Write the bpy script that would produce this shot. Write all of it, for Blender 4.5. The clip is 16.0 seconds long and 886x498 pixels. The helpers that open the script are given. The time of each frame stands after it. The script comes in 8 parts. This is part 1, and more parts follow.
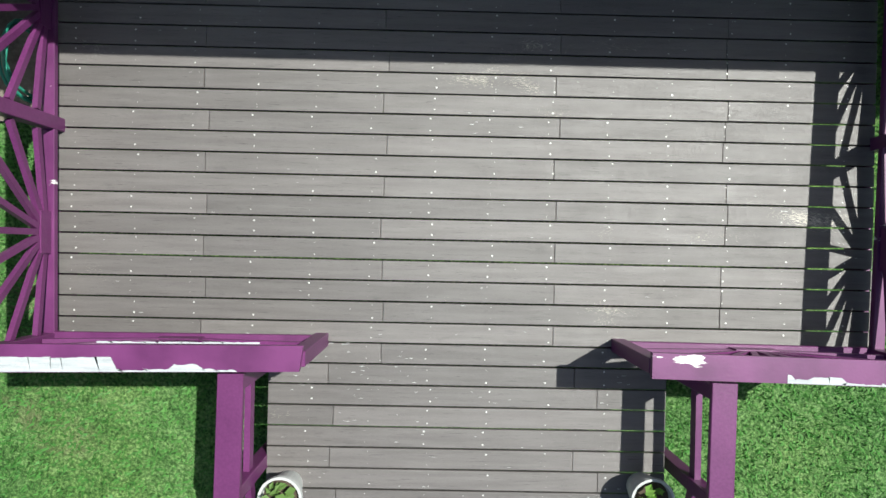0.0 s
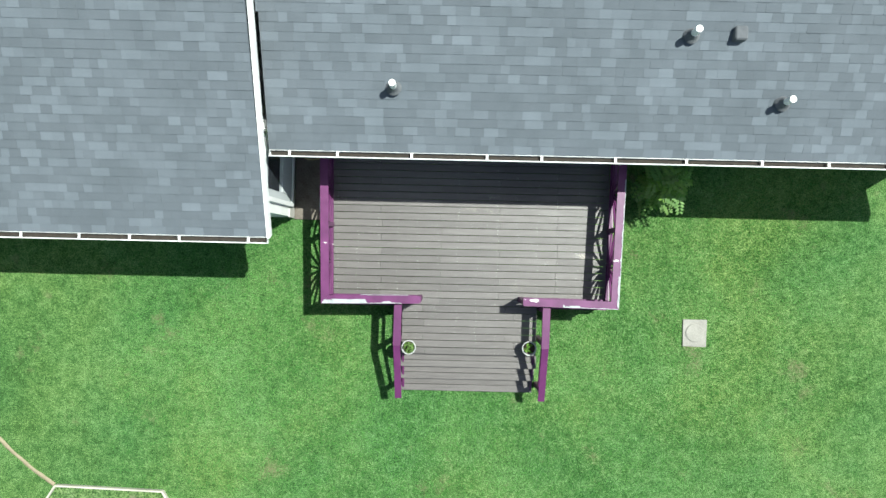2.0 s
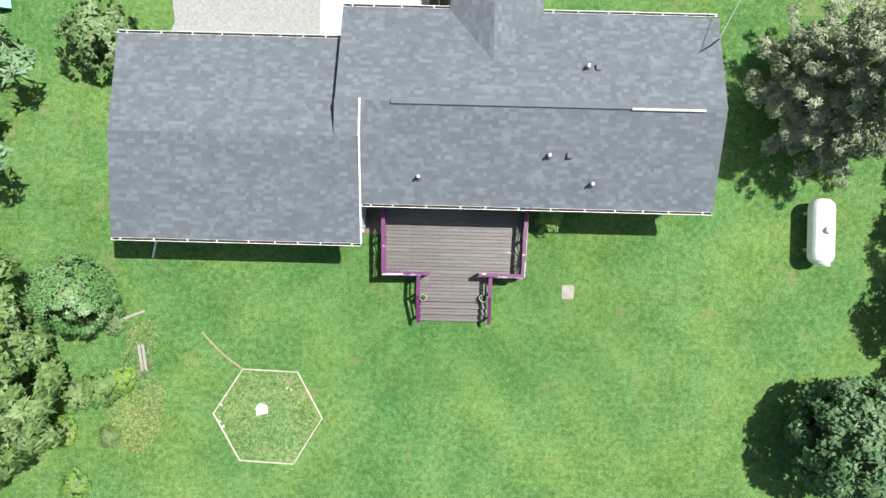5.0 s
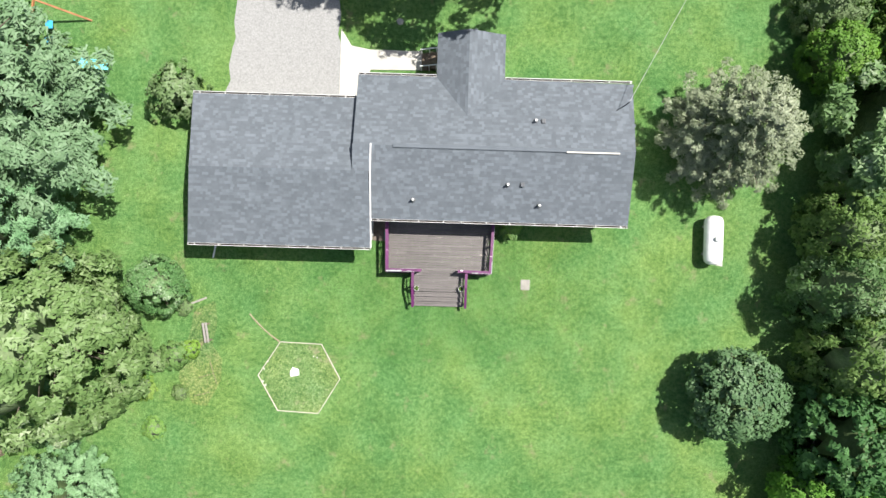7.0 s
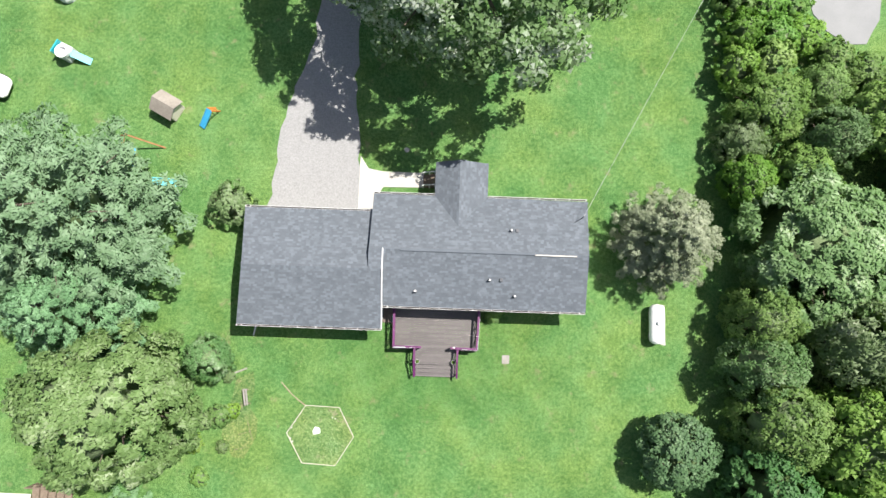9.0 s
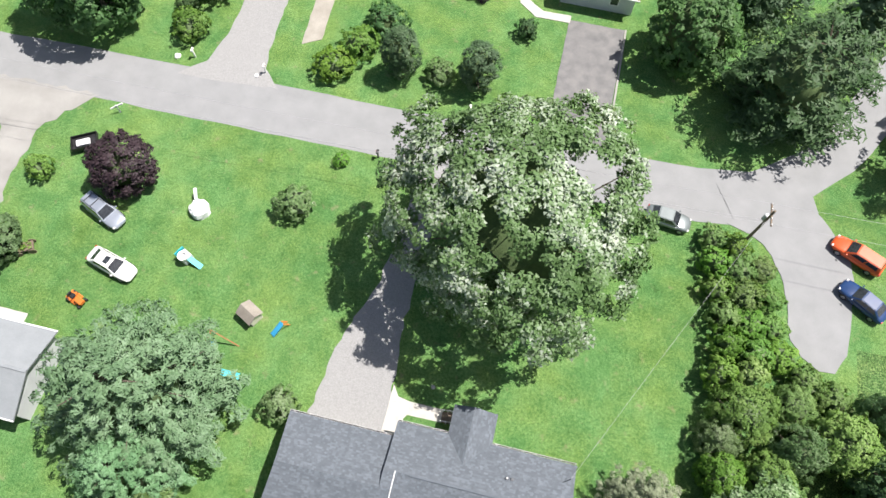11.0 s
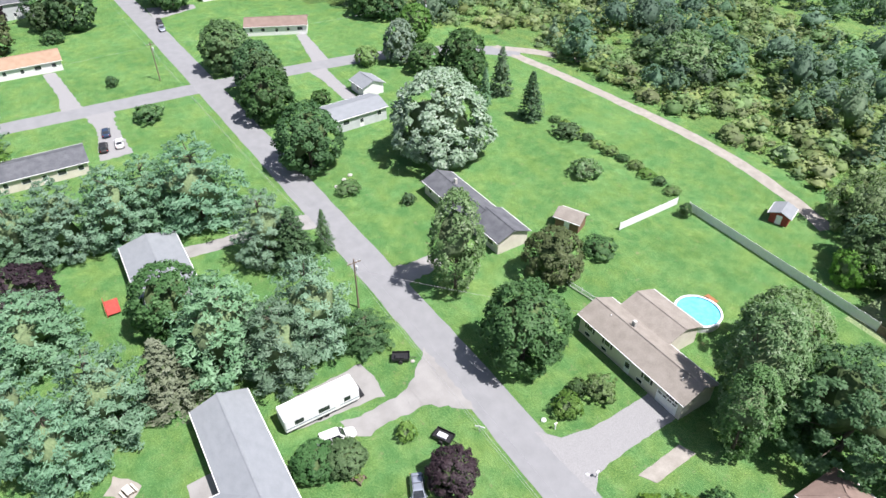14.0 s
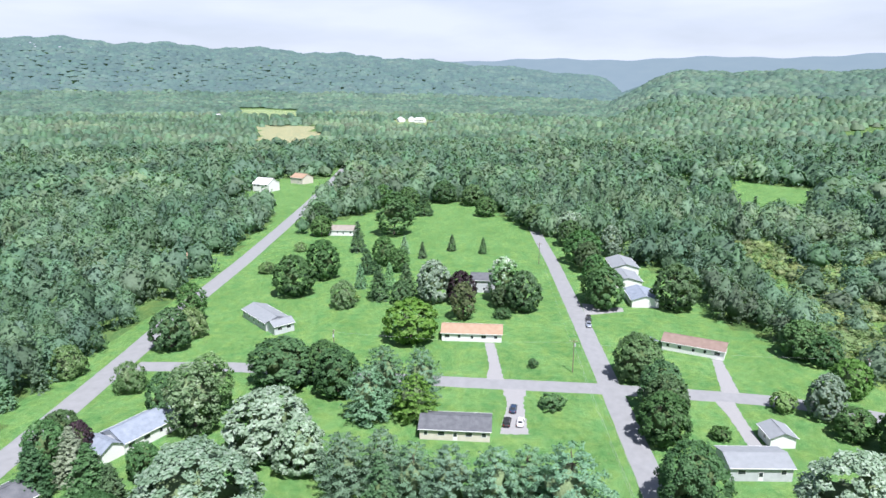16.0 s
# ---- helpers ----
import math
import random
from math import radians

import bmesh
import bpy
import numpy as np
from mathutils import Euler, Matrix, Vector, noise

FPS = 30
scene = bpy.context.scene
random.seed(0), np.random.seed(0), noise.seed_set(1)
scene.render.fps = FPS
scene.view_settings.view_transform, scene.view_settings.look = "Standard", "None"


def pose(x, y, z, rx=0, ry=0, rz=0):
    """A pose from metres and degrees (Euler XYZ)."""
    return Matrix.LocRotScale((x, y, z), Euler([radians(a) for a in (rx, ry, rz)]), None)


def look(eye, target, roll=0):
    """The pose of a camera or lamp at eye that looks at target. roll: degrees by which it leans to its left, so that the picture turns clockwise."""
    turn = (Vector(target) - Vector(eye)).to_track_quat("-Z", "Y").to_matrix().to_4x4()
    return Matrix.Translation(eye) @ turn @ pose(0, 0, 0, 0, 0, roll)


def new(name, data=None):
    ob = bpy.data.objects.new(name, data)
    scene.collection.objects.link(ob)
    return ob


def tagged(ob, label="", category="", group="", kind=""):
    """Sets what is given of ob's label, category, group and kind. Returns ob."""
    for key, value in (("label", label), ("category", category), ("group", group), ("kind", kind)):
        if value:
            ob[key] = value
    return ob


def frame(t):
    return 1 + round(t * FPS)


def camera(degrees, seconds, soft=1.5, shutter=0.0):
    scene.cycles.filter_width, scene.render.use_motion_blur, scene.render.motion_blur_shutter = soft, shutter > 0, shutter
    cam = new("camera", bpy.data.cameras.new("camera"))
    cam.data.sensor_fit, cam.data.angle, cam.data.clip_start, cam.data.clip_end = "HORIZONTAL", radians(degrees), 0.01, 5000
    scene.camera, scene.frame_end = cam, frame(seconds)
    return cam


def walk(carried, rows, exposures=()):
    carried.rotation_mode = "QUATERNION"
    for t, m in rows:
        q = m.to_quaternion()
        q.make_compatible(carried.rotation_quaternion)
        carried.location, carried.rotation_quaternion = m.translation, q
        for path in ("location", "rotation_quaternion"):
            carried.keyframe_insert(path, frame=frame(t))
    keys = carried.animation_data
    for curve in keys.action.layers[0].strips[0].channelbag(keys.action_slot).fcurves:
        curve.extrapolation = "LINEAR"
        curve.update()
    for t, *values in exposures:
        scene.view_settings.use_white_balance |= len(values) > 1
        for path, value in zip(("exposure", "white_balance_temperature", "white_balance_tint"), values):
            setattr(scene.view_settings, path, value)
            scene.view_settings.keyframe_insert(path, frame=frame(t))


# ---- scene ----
cam = camera(68.04, 16.0)
PATH = [
    (0, pose(-0.234, -2.645, 5.054, -0.013, -0.622, 1.232)),
    (0.5, pose(-0.275, -2.552, 7.316, 0.517, -0.196, 1.161)),
    (1, pose(-0.271, -2.418, 9.548, 0.058, 0.358, 1.250)),
    (1.5, pose(-0.375, -2.339, 11.711, -0.121, 0.399, 1.343)),
    (2, pose(-0.516, -2.232, 13.880, -0.290, 0.205, 1.319)),
    (2.5, pose(-0.589, -2.300, 16.124, -0.151, 0.085, 1.261)),
    (3, pose(-0.652, -2.330, 18.377, -0.322, 0.113, 1.290)),
    (3.5, pose(-0.630, -2.498, 20.624, 0.027, 0.162, 1.329)),
    (4, pose(-0.605, -2.435, 22.866, -0.009, 0.119, 1.335)),
    (6.5, pose(-0.071, -2.205, 34.055, 0.011, -0.174, 1.658)),
    (7, pose(0.053, -2.218, 36.332, 0.173, -0.203, 1.682)),
    (7.5, pose(0.084, -2.152, 38.564, 0.411, -0.256, 1.743)),
    (8, pose(0.222, -2.040, 40.824, 1.235, -0.166, 1.766)),
    (8.2, pose(0.330, -2.081, 41.674, 1.795, -0.068, 1.821)),
    (10.3, pose(0.589, -0.864, 51.621, 18.095, -0.244, 4.497)),
    (10.5, pose(0.763, -0.886, 52.566, 19.796, -0.117, 6.523)),
    (11, pose(0.886, -0.706, 54.920, 23.836, -0.072, 13.468)),
    (11.5, pose(1.062, -0.569, 57.274, 27.915, 0.042, 20.437)),
    (12, pose(1.120, -0.423, 59.467, 32.075, 0.125, 27.880)),
    (12.5, pose(1.116, -0.359, 61.735, 36.275, 0.109, 35.537)),
    (13, pose(1.094, -0.435, 63.956, 40.670, 0.081, 43.244)),
    (13.5, pose(1.127, -0.477, 66.276, 46.172, 0.085, 50.755)),
    (14, pose(1.315, -0.518, 68.695, 52.124, 0.035, 58.487)),
    (14.5, pose(1.322, -0.521, 71.330, 57.940, 0.048, 66.981)),
    (15, pose(1.525, -0.270, 73.874, 63.859, 0.107, 75.986)),
    (15.5, pose(1.643, -0.056, 76.220, 69.905, 0.183, 85.616)),
    (16, pose(1.736, 0.424, 78.591, 75.914, 0.179, 95.257)),
]
walk(cam, PATH, [(0, 0.83, 6220, 2), (0.6, 0.88, 6220, 0), (1, 0.9, 6050, -5), (1.6, 0.9, 6100, -4), (4, 0.92, 6350, 5), (7, 0.96, 6550, 9), (10.5, 0.89, 6540, 12), (12.5, 0.76, 6400, 14), (13.5, 0.78, 6270, 16), (14.5, 0.8, 6090, 17), (15.2, 0.81, 5980, 17), (16, 0.81, 5930, 16)])

# daylight: clear sky and one sun, high in the east-north-east of this plan
SUN_DIR = Vector((0.45, 0.275, 1.0)).normalized()
sun = new("sun", bpy.data.lights.new("sun", "SUN"))
sun.data.energy, sun.data.angle, sun.data.color = 4.95, radians(0.53), (1.0, 0.96, 0.9)
sun.matrix_basis = look(SUN_DIR * 100, (0, 0, 0))
world = bpy.data.worlds.new("sky")
scene.world = world
world.use_nodes = True
sky = world.node_tree.nodes.new("ShaderNodeTexSky")
sky.sky_type, sky.sun_disc = "NISHITA", False
sky.sun_elevation, sky.sun_rotation = math.asin(SUN_DIR.z), math.atan2(SUN_DIR.x, SUN_DIR.y)
sky.altitude, sky.air_density, sky.dust_density = 300, 1.0, 2.5
bg = world.node_tree.nodes["Background"]
bg.inputs["Strength"].default_value = 0.064
wt = world.node_tree
way = wt.nodes.new("ShaderNodeTexCoord").outputs["Generated"]
cloud = wt.nodes.new("ShaderNodeTexNoise")
cloud.inputs["Scale"].default_value, cloud.inputs["Detail"].default_value = 2.2, 7
stretch = wt.nodes.new("ShaderNodeMapping")
stretch.inputs["Scale"].default_value = (1, 1, 5)
wt.links.new(way, stretch.inputs["Vector"])
wt.links.new(stretch.outputs["Vector"], cloud.inputs["Vector"])
veil = wt.nodes.new("ShaderNodeMapRange")
veil.inputs["From Min"].default_value, veil.inputs["From Max"].default_value = 0.36, 0.6
veil.inputs["To Min"].default_value, veil.inputs["To Max"].default_value = 0.62, 1.0
wt.links.new(cloud.outputs["Fac"], veil.inputs["Value"])
blend = wt.nodes.new("ShaderNodeMix")
blend.data_type = "RGBA"
blend.inputs[7].default_value = (7.7, 8.2, 8.8, 1)
height = wt.nodes.new("ShaderNodeSeparateXYZ")
wt.links.new(way, height.inputs[0])
low = wt.nodes.new("ShaderNodeMapRange")
low.inputs["From Min"].default_value, low.inputs["From Max"].default_value = 0.12, 0.45
low.inputs["To Min"].default_value, low.inputs["To Max"].default_value = 1.0, 0.05
wt.links.new(height.outputs["Z"], low.inputs["Value"])
both = wt.nodes.new("ShaderNodeMath")
both.operation = "MULTIPLY"
wt.links.new(veil.outputs[0], both.inputs[0])
wt.links.new(low.outputs[0], both.inputs[1])
wt.links.new(both.outputs[0], blend.inputs[0])
wt.links.new(sky.outputs["Color"], blend.inputs[6])
wt.links.new(blend.outputs[2], bg.inputs["Color"])


# ---- materials ----
def ramp(nt, fac, stops):
    n = nt.nodes.new("ShaderNodeValToRGB")
    els = n.color_ramp.elements
    els[0].position, els[0].color = stops[0][0], (*stops[0][1], 1)
    els[1].position, els[1].color = stops[-1][0], (*stops[-1][1], 1)
    for p, c in stops[1:-1]:
        els.new(p).color = (*c, 1)
    nt.links.new(fac, n.inputs["Fac"])
    return n.outputs["Color"]


def noise_tex(nt, scale, detail=4.0, stretch=None, coord=None, rough=0.55):
    n = nt.nodes.new("ShaderNodeTexNoise")
    n.inputs["Scale"].default_value, n.inputs["Detail"].default_value = scale, detail
    n.inputs["Roughness"].default_value = rough
    if coord is None:
        coord = nt.nodes.new("ShaderNodeNewGeometry").outputs["Position"]
    if stretch:
        m = nt.nodes.new("ShaderNodeMapping")
        m.inputs["Scale"].default_value = stretch
        nt.links.new(coord, m.inputs["Vector"])
        coord = m.outputs["Vector"]
    nt.links.new(coord, n.inputs["Vector"])
    return n.outputs["Fac"]


def mix(nt, fac, a, b, blend="MIX"):
    n = nt.nodes.new("ShaderNodeMix")
    n.data_type, n.blend_type = "RGBA", blend
    for sock, v in ((n.inputs[0], fac), (n.inputs[6], a), (n.inputs[7], b)):
        if isinstance(v, (int, float)):
            sock.default_value = v
        elif isinstance(v, tuple):
            sock.default_value = (*v, 1)
        else:
            nt.links.new(v, sock)
    return n.outputs[2]


def calc(nt, op, a, b=0.0, c=0.0):
    n = nt.nodes.new("ShaderNodeMath")
    n.operation = op
    for sock, v in zip(n.inputs, (a, b, c)):
        if isinstance(v, (int, float)):
            sock.default_value = v
        else:
            nt.links.new(v, sock)
    return n.outputs[0]


def blank(name, rough=0.7, metal=0.0, spec=0.4):
    m = bpy.data.materials.new(name)
    m.use_nodes = True
    b = m.node_tree.nodes["Principled BSDF"]
    b.inputs["Roughness"].default_value, b.inputs["Metallic"].default_value = rough, metal
    b.inputs["Specular IOR Level"].default_value = spec
    return m, m.node_tree, b


def bump(nt, b, height, strength=0.3, dist=0.02):
    n = nt.nodes.new("ShaderNodeBump")
    n.inputs["Strength"].default_value, n.inputs["Distance"].default_value = strength, dist
    nt.links.new(height, n.inputs["Height"])
    nt.links.new(n.outputs["Normal"], b.inputs["Normal"])


def surface(name, dark, light, scale=3.0, fine=60.0, rough=0.75, strength=0.25, dist=0.01, vary=0.0, metal=0.0, stretch=None, spec=0.4, skew=1.0):
    """Two-scale noise between two colours; vary: brightness change from piece to piece."""
    m, nt, b = blank(name, rough, metal, spec)
    big, small = noise_tex(nt, scale, 4, stretch), noise_tex(nt, fine, 3, stretch)
    f = calc(nt, "ADD", calc(nt, "MULTIPLY", big, 0.6), calc(nt, "MULTIPLY", small, 0.4))
    col = ramp(nt, f, [(0.34, dark), (0.66, light)])
    if vary:
        rnd = nt.nodes.new("ShaderNodeObjectInfo").outputs["Random"]
        isl = nt.nodes.new("ShaderNodeNewGeometry").outputs["Random Per Island"]
        k = calc(nt, "POWER", calc(nt, "FRACT", calc(nt, "ADD", rnd, isl)), skew)
        g = calc(nt, "MULTIPLY_ADD", k, 2 * vary, 1 - vary)
        comb = nt.nodes.new("ShaderNodeCombineColor")
        for i in range(3):
            nt.links.new(g, comb.inputs[i])
        col = mix(nt, 1.0, col, comb.outputs[0], "MULTIPLY")
    nt.links.new(col, b.inputs["Base Color"])
    bump(nt, b, small, strength, dist)
    return m


def leaf_material(name, stops, through_share=0.35, attr=None, rough=0.55, lump_scale=0.55, leafy=False):
    """Leaves: colour by island, shifted a little from tree to tree, partly translucent."""
    m, nt, b = blank(name, rough, 0, 0.25)
    isl = nt.nodes.new("ShaderNodeNewGeometry").outputs["Random Per Island"]
    if attr:
        a = nt.nodes.new("ShaderNodeAttribute")
        a.attribute_name = attr
        tree = a.outputs["Fac"]
    else:
        tree = nt.nodes.new("ShaderNodeObjectInfo").outputs["Random"]
    lump = noise_tex(nt, lump_scale, 2.0)
    spread_ = calc(nt, "ADD", calc(nt, "MULTIPLY_ADD", isl, 0.16, 0.11) if attr else calc(nt, "MULTIPLY", isl, 0.38), calc(nt, "MULTIPLY_ADD", lump, 1.5, -0.44))
    col = ramp(nt, calc(nt, "MINIMUM", calc(nt, "MAXIMUM", spread_, 0.0), 1.0), stops)
    hsv = nt.nodes.new("ShaderNodeHueSaturation")
    nt.links.new(calc(nt, "MULTIPLY_ADD", calc(nt, "FRACT", calc(nt, "MULTIPLY", tree, 5.37)), 0.06 if attr else 0.032, 0.466 if attr else 0.486), hsv.inputs["Hue"])
    nt.links.new(calc(nt, "MULTIPLY_ADD", calc(nt, "FRACT", calc(nt, "MULTIPLY", tree, 7.31)), 0.25, 0.85), hsv.inputs["Saturation"])
    nt.links.new(calc(nt, "MULTIPLY_ADD", calc(nt, "FRACT", calc(nt, "MULTIPLY", tree, 3.17)), 0.62 if attr else 0.4, 0.72 if attr else 0.8), hsv.inputs["Value"])
    nt.links.new(col, hsv.inputs["Color"])
    col = hsv.outputs["Color"]
    if leafy:
        spray = noise_tex(nt, 1.1, 5, None, None, 0.7)
        col = mix(nt, 1.0, col, ramp(nt, spray, [(0.36, (0.82, 0.82, 0.82)), (0.6, (1.1, 1.1, 1.1))]), "MULTIPLY")
        bump(nt, b, spray, 0.5, 0.5)
    nt.links.new(col, b.inputs["Base Color"])
    tr = nt.nodes.new("ShaderNodeBsdfTranslucent")
    nt.links.new(mix(nt, 1.0, col, (1.0, 1.15, 0.55), "MULTIPLY"), tr.inputs["Color"])
    mx = nt.nodes.new("ShaderNodeMixShader")
    mx.inputs[0].default_value = through_share
    nt.links.new(b.outputs[0], mx.inputs[1])
    nt.links.new(tr.outputs[0], mx.inputs[2])
    nt.links.new(mx.outputs[0], nt.nodes["Material Output"].inputs["Surface"])
    return m


def lawn_material(name, tones, bare, fine=55.0):
    """Grass: clumps and blades over broad patches of lusher, drier and worn turf."""
    m, nt, b = blank(name, 0.9, 0, 0.15)
    wide, mid = noise_tex(nt, 0.07, 5), noise_tex(nt, 0.5, 5, None, None, 0.65)
    small, tuft, blade = noise_tex(nt, fine, 4, None, None, 0.75), noise_tex(nt, 4.5, 5, None, None, 0.72), noise_tex(nt, fine * 0.3, 5, None, None, 0.72)
    f = calc(nt, "ADD", calc(nt, "MULTIPLY", wide, 0.09), calc(nt, "MULTIPLY", mid, 0.13))
    f = calc(nt, "ADD", f, calc(nt, "ADD", calc(nt, "MULTIPLY", small, 0.24), calc(nt, "MULTIPLY", tuft, 0.26)))
    f = calc(nt, "ADD", f, calc(nt, "MULTIPLY", blade, 0.28))
    col = ramp(nt, f, [(0.41, [q * 0.72 for q in tones[0]]), (0.457, tones[0]), (0.5, tones[1]), (0.543, tones[2]), (0.59, [q * 1.2 for q in tones[2]])])
    lush = ramp(nt, noise_tex(nt, 0.23, 5, None, None, 0.6), [(0.37, (0.8, 0.93, 0.97)), (0.5, (1, 1, 1)), (0.64, (1.19, 1.05, 0.95))])
    col = mix(nt, 1.0, col, lush, "MULTIPLY")
    speck = noise_tex(nt, fine * 0.75, 2, None, None, 0.5)
    col = mix(nt, 1.0, col, ramp(nt, speck, [(0.36, (0.5, 0.56, 0.5)), (0.5, (0.98, 0.98, 0.98)), (0.64, (1.5, 1.42, 1.4))]), "MULTIPLY")
    spots = noise_tex(nt, 0.8, 7, None, None, 0.72)
    mask = ramp(nt, spots, [(0.585, (0, 0, 0)), (0.68, (0.6, 0.6, 0.6))])
    col = mix(nt, mask, col, bare)
    nt.links.new(col, b.inputs["Base Color"])
    bump(nt, b, calc(nt, "ADD", small, calc(nt, "MULTIPLY", tuft, 0.6)), 0.9, 0.06)
    return m


def deck_paint():
    """Grey-brown deck paint: grain, fine checks along the boards, dull stains and flakes worn to bare wood."""
    m, nt, b = blank("grey_brown_deck_paint", 0.4, 0, 0.45)
    grain, fine = noise_tex(nt, 1.6, 4, (1, 14, 1)), noise_tex(nt, 45, 3, (1, 14, 1))
    col = ramp(nt, calc(nt, "ADD", calc(nt, "MULTIPLY", grain, 0.6), calc(nt, "MULTIPLY", fine, 0.4)), [(0.34, (0.083, 0.074, 0.071)), (0.66, (0.127, 0.115, 0.111))])
    check = noise_tex(nt, 5.5, 6, (1, 22, 1), None, 0.7)
    col = mix(nt, ramp(nt, check, [(0.34, (0.75, 0.75, 0.75)), (0.41, (0, 0, 0))]), col, (0.035, 0.032, 0.03))
    stain = noise_tex(nt, 3.2, 6, (1, 2, 1), None, 0.7)
    col = mix(nt, ramp(nt, stain, [(0.62, (0, 0, 0)), (0.74, (0.5, 0.5, 0.5))]), col, (0.06, 0.056, 0.054))
    flake = calc(nt, "ADD", calc(nt, "MULTIPLY", noise_tex(nt, 0.9, 3, (1, 2.5, 1)), 0.55), calc(nt, "MULTIPLY", noise_tex(nt, 34, 5, (1, 7, 1), None, 0.75), 0.45))
    col = mix(nt, ramp(nt, flake, [(0.648, (0, 0, 0)), (0.66, (0.85, 0.85, 0.85))]), col, (0.46, 0.42, 0.35))
    rnd = nt.nodes.new("ShaderNodeObjectInfo").outputs["Random"]
    g = calc(nt, "MULTIPLY_ADD", rnd, 0.26, 0.87)
    comb = nt.nodes.new("ShaderNodeCombineColor")
    for i in range(3):
        nt.links.new(g, comb.inputs[i])
    nt.links.new(mix(nt, 1.0, col, comb.outputs[0], "MULTIPLY"), b.inputs["Base Color"])
    nt.links.new(ramp(nt, stain, [(0.35, (0.34, 0.34, 0.34)), (0.7, (0.52, 0.52, 0.52))]), b.inputs["Roughness"])
    bump(nt, b, calc(nt, "ADD", fine, calc(nt, "MULTIPLY", check, 0.8)), 0.4, 0.004)
    return m


MAT_LAWN = lawn_material("mown_lawn", [(0.055, 0.131, 0.033), (0.099, 0.205, 0.058), (0.156, 0.272, 0.093)], (0.23, 0.215, 0.12))
MAT_BRUSH = lawn_material("rough_undergrowth", [(0.04, 0.085, 0.024), (0.075, 0.145, 0.04), (0.13, 0.2, 0.07)], (0.11, 0.12, 0.05), 9.0)
MAT_ASPHALT = surface("faded_asphalt", (0.203, 0.208, 0.211), (0.25, 0.254, 0.257), 0.45, 14, 0.9, 0.3)
MAT_BLACKTOP = surface("dark_driveway_asphalt", (0.11, 0.11, 0.112), (0.2, 0.195, 0.19), 0.8, 40, 0.85, 0.3)
MAT_GRAVEL = surface("pale_gravel", (0.19, 0.19, 0.188), (0.335, 0.334, 0.331), 11, 34, 0.95, 0.7, 0.03)
MAT_DUSTY = surface("dusty_gravel", (0.222, 0.217, 0.206), (0.312, 0.306, 0.29), 0.4, 26, 0.95, 0.7, 0.03)
MAT_DIRT = surface("bare_dirt", (0.23, 0.212, 0.18), (0.36, 0.337, 0.295), 0.6, 14, 0.95, 0.6, 0.03)
MAT_CONCRETE = surface("concrete", (0.36, 0.345, 0.315), (0.5, 0.485, 0.45), 1.2, 45, 0.85, 0.2)
MAT_SHINGLE = surface("grey_asphalt_shingle", (0.098, 0.113, 0.13), (0.126, 0.143, 0.165), 1.5, 120, 0.92, 0.6, 0.004, 0.17, 0, None, 0.4, 2.2)
MAT_ROOF_GREY = surface("grey_shingle_roof", (0.2, 0.216, 0.228), (0.244, 0.262, 0.275), 0.7, 7, 0.9, 0.3, 0.02, 0.0, 0, (1, 1, 4))
MAT_ROOF_BROWN = surface("brown_shingle_roof", (0.172, 0.124, 0.1), (0.255, 0.188, 0.156), 0.7, 7, 0.9, 0.3, 0.02)
MAT_ROOF_TAN = surface("tan_shingle_roof", (0.205, 0.183, 0.155), (0.295, 0.268, 0.232), 0.7, 7, 0.9, 0.3, 0.02)
MAT_ROOF_ORANGE = surface("sandy_shingle_roof", (0.28, 0.19, 0.125), (0.37, 0.26, 0.18), 0.7, 7, 0.9, 0.3, 0.02)
MAT_ROOF_DARK = surface("charcoal_shingle_roof", (0.075, 0.08, 0.09), (0.14, 0.145, 0.155), 0.7, 7, 0.9, 0.3, 0.02)
MAT_ROOF_BLUE = surface("blue_grey_shingle_roof", (0.17, 0.2, 0.245), (0.26, 0.295, 0.345), 0.7, 7, 0.9, 0.3, 0.02)
MAT_SIDING = surface("white_vinyl_siding", (0.66, 0.66, 0.64), (0.78, 0.78, 0.76), 0.8, 25, 0.6, 0.1, 0.004, 0, 0, (0.3, 0.3, 3))
MAT_SIDING_PALE = surface("pale_blue_grey_siding", (0.5, 0.53, 0.56), (0.6, 0.63, 0.66), 0.8, 25, 0.6, 0.1)
MAT_SIDING_TAN = surface("cream_siding", (0.52, 0.48, 0.4), (0.64, 0.6, 0.52), 0.8, 25, 0.6, 0.1)
MAT_SIDING_GREY = surface("grey_siding", (0.42, 0.44, 0.45), (0.54, 0.56, 0.57), 0.8, 25, 0.6, 0.1)
MAT_WHITE = surface("white_painted_metal", (0.68, 0.68, 0.68), (0.84, 0.84, 0.83), 3, 40, 0.4, 0.05)
MAT_PURPLE = surface("plum_painted_wood", (0.075, 0.014, 0.066), (0.118, 0.026, 0.102), 2.2, 60, 0.42, 0.25, 0.003, 0.12)
MAT_DECK = deck_paint()
MAT_GLASS = surface("dark_window_glass", (0.02, 0.024, 0.03), (0.045, 0.05, 0.06), 2, 8, 0.06, 0.0, 0.001, 0, 0, None, 0.6)
MAT_BARK = surface("bark", (0.07, 0.055, 0.04), (0.17, 0.14, 0.11), 3, 25, 0.95, 0.8, 0.03, 0, 0, (3, 3, 0.6))
MAT_POLE = surface("weathered_pole_wood", (0.12, 0.09, 0.065), (0.23, 0.18, 0.135), 3, 25, 0.9, 0.5, 0.01, 0, 0, (3, 3, 0.4))
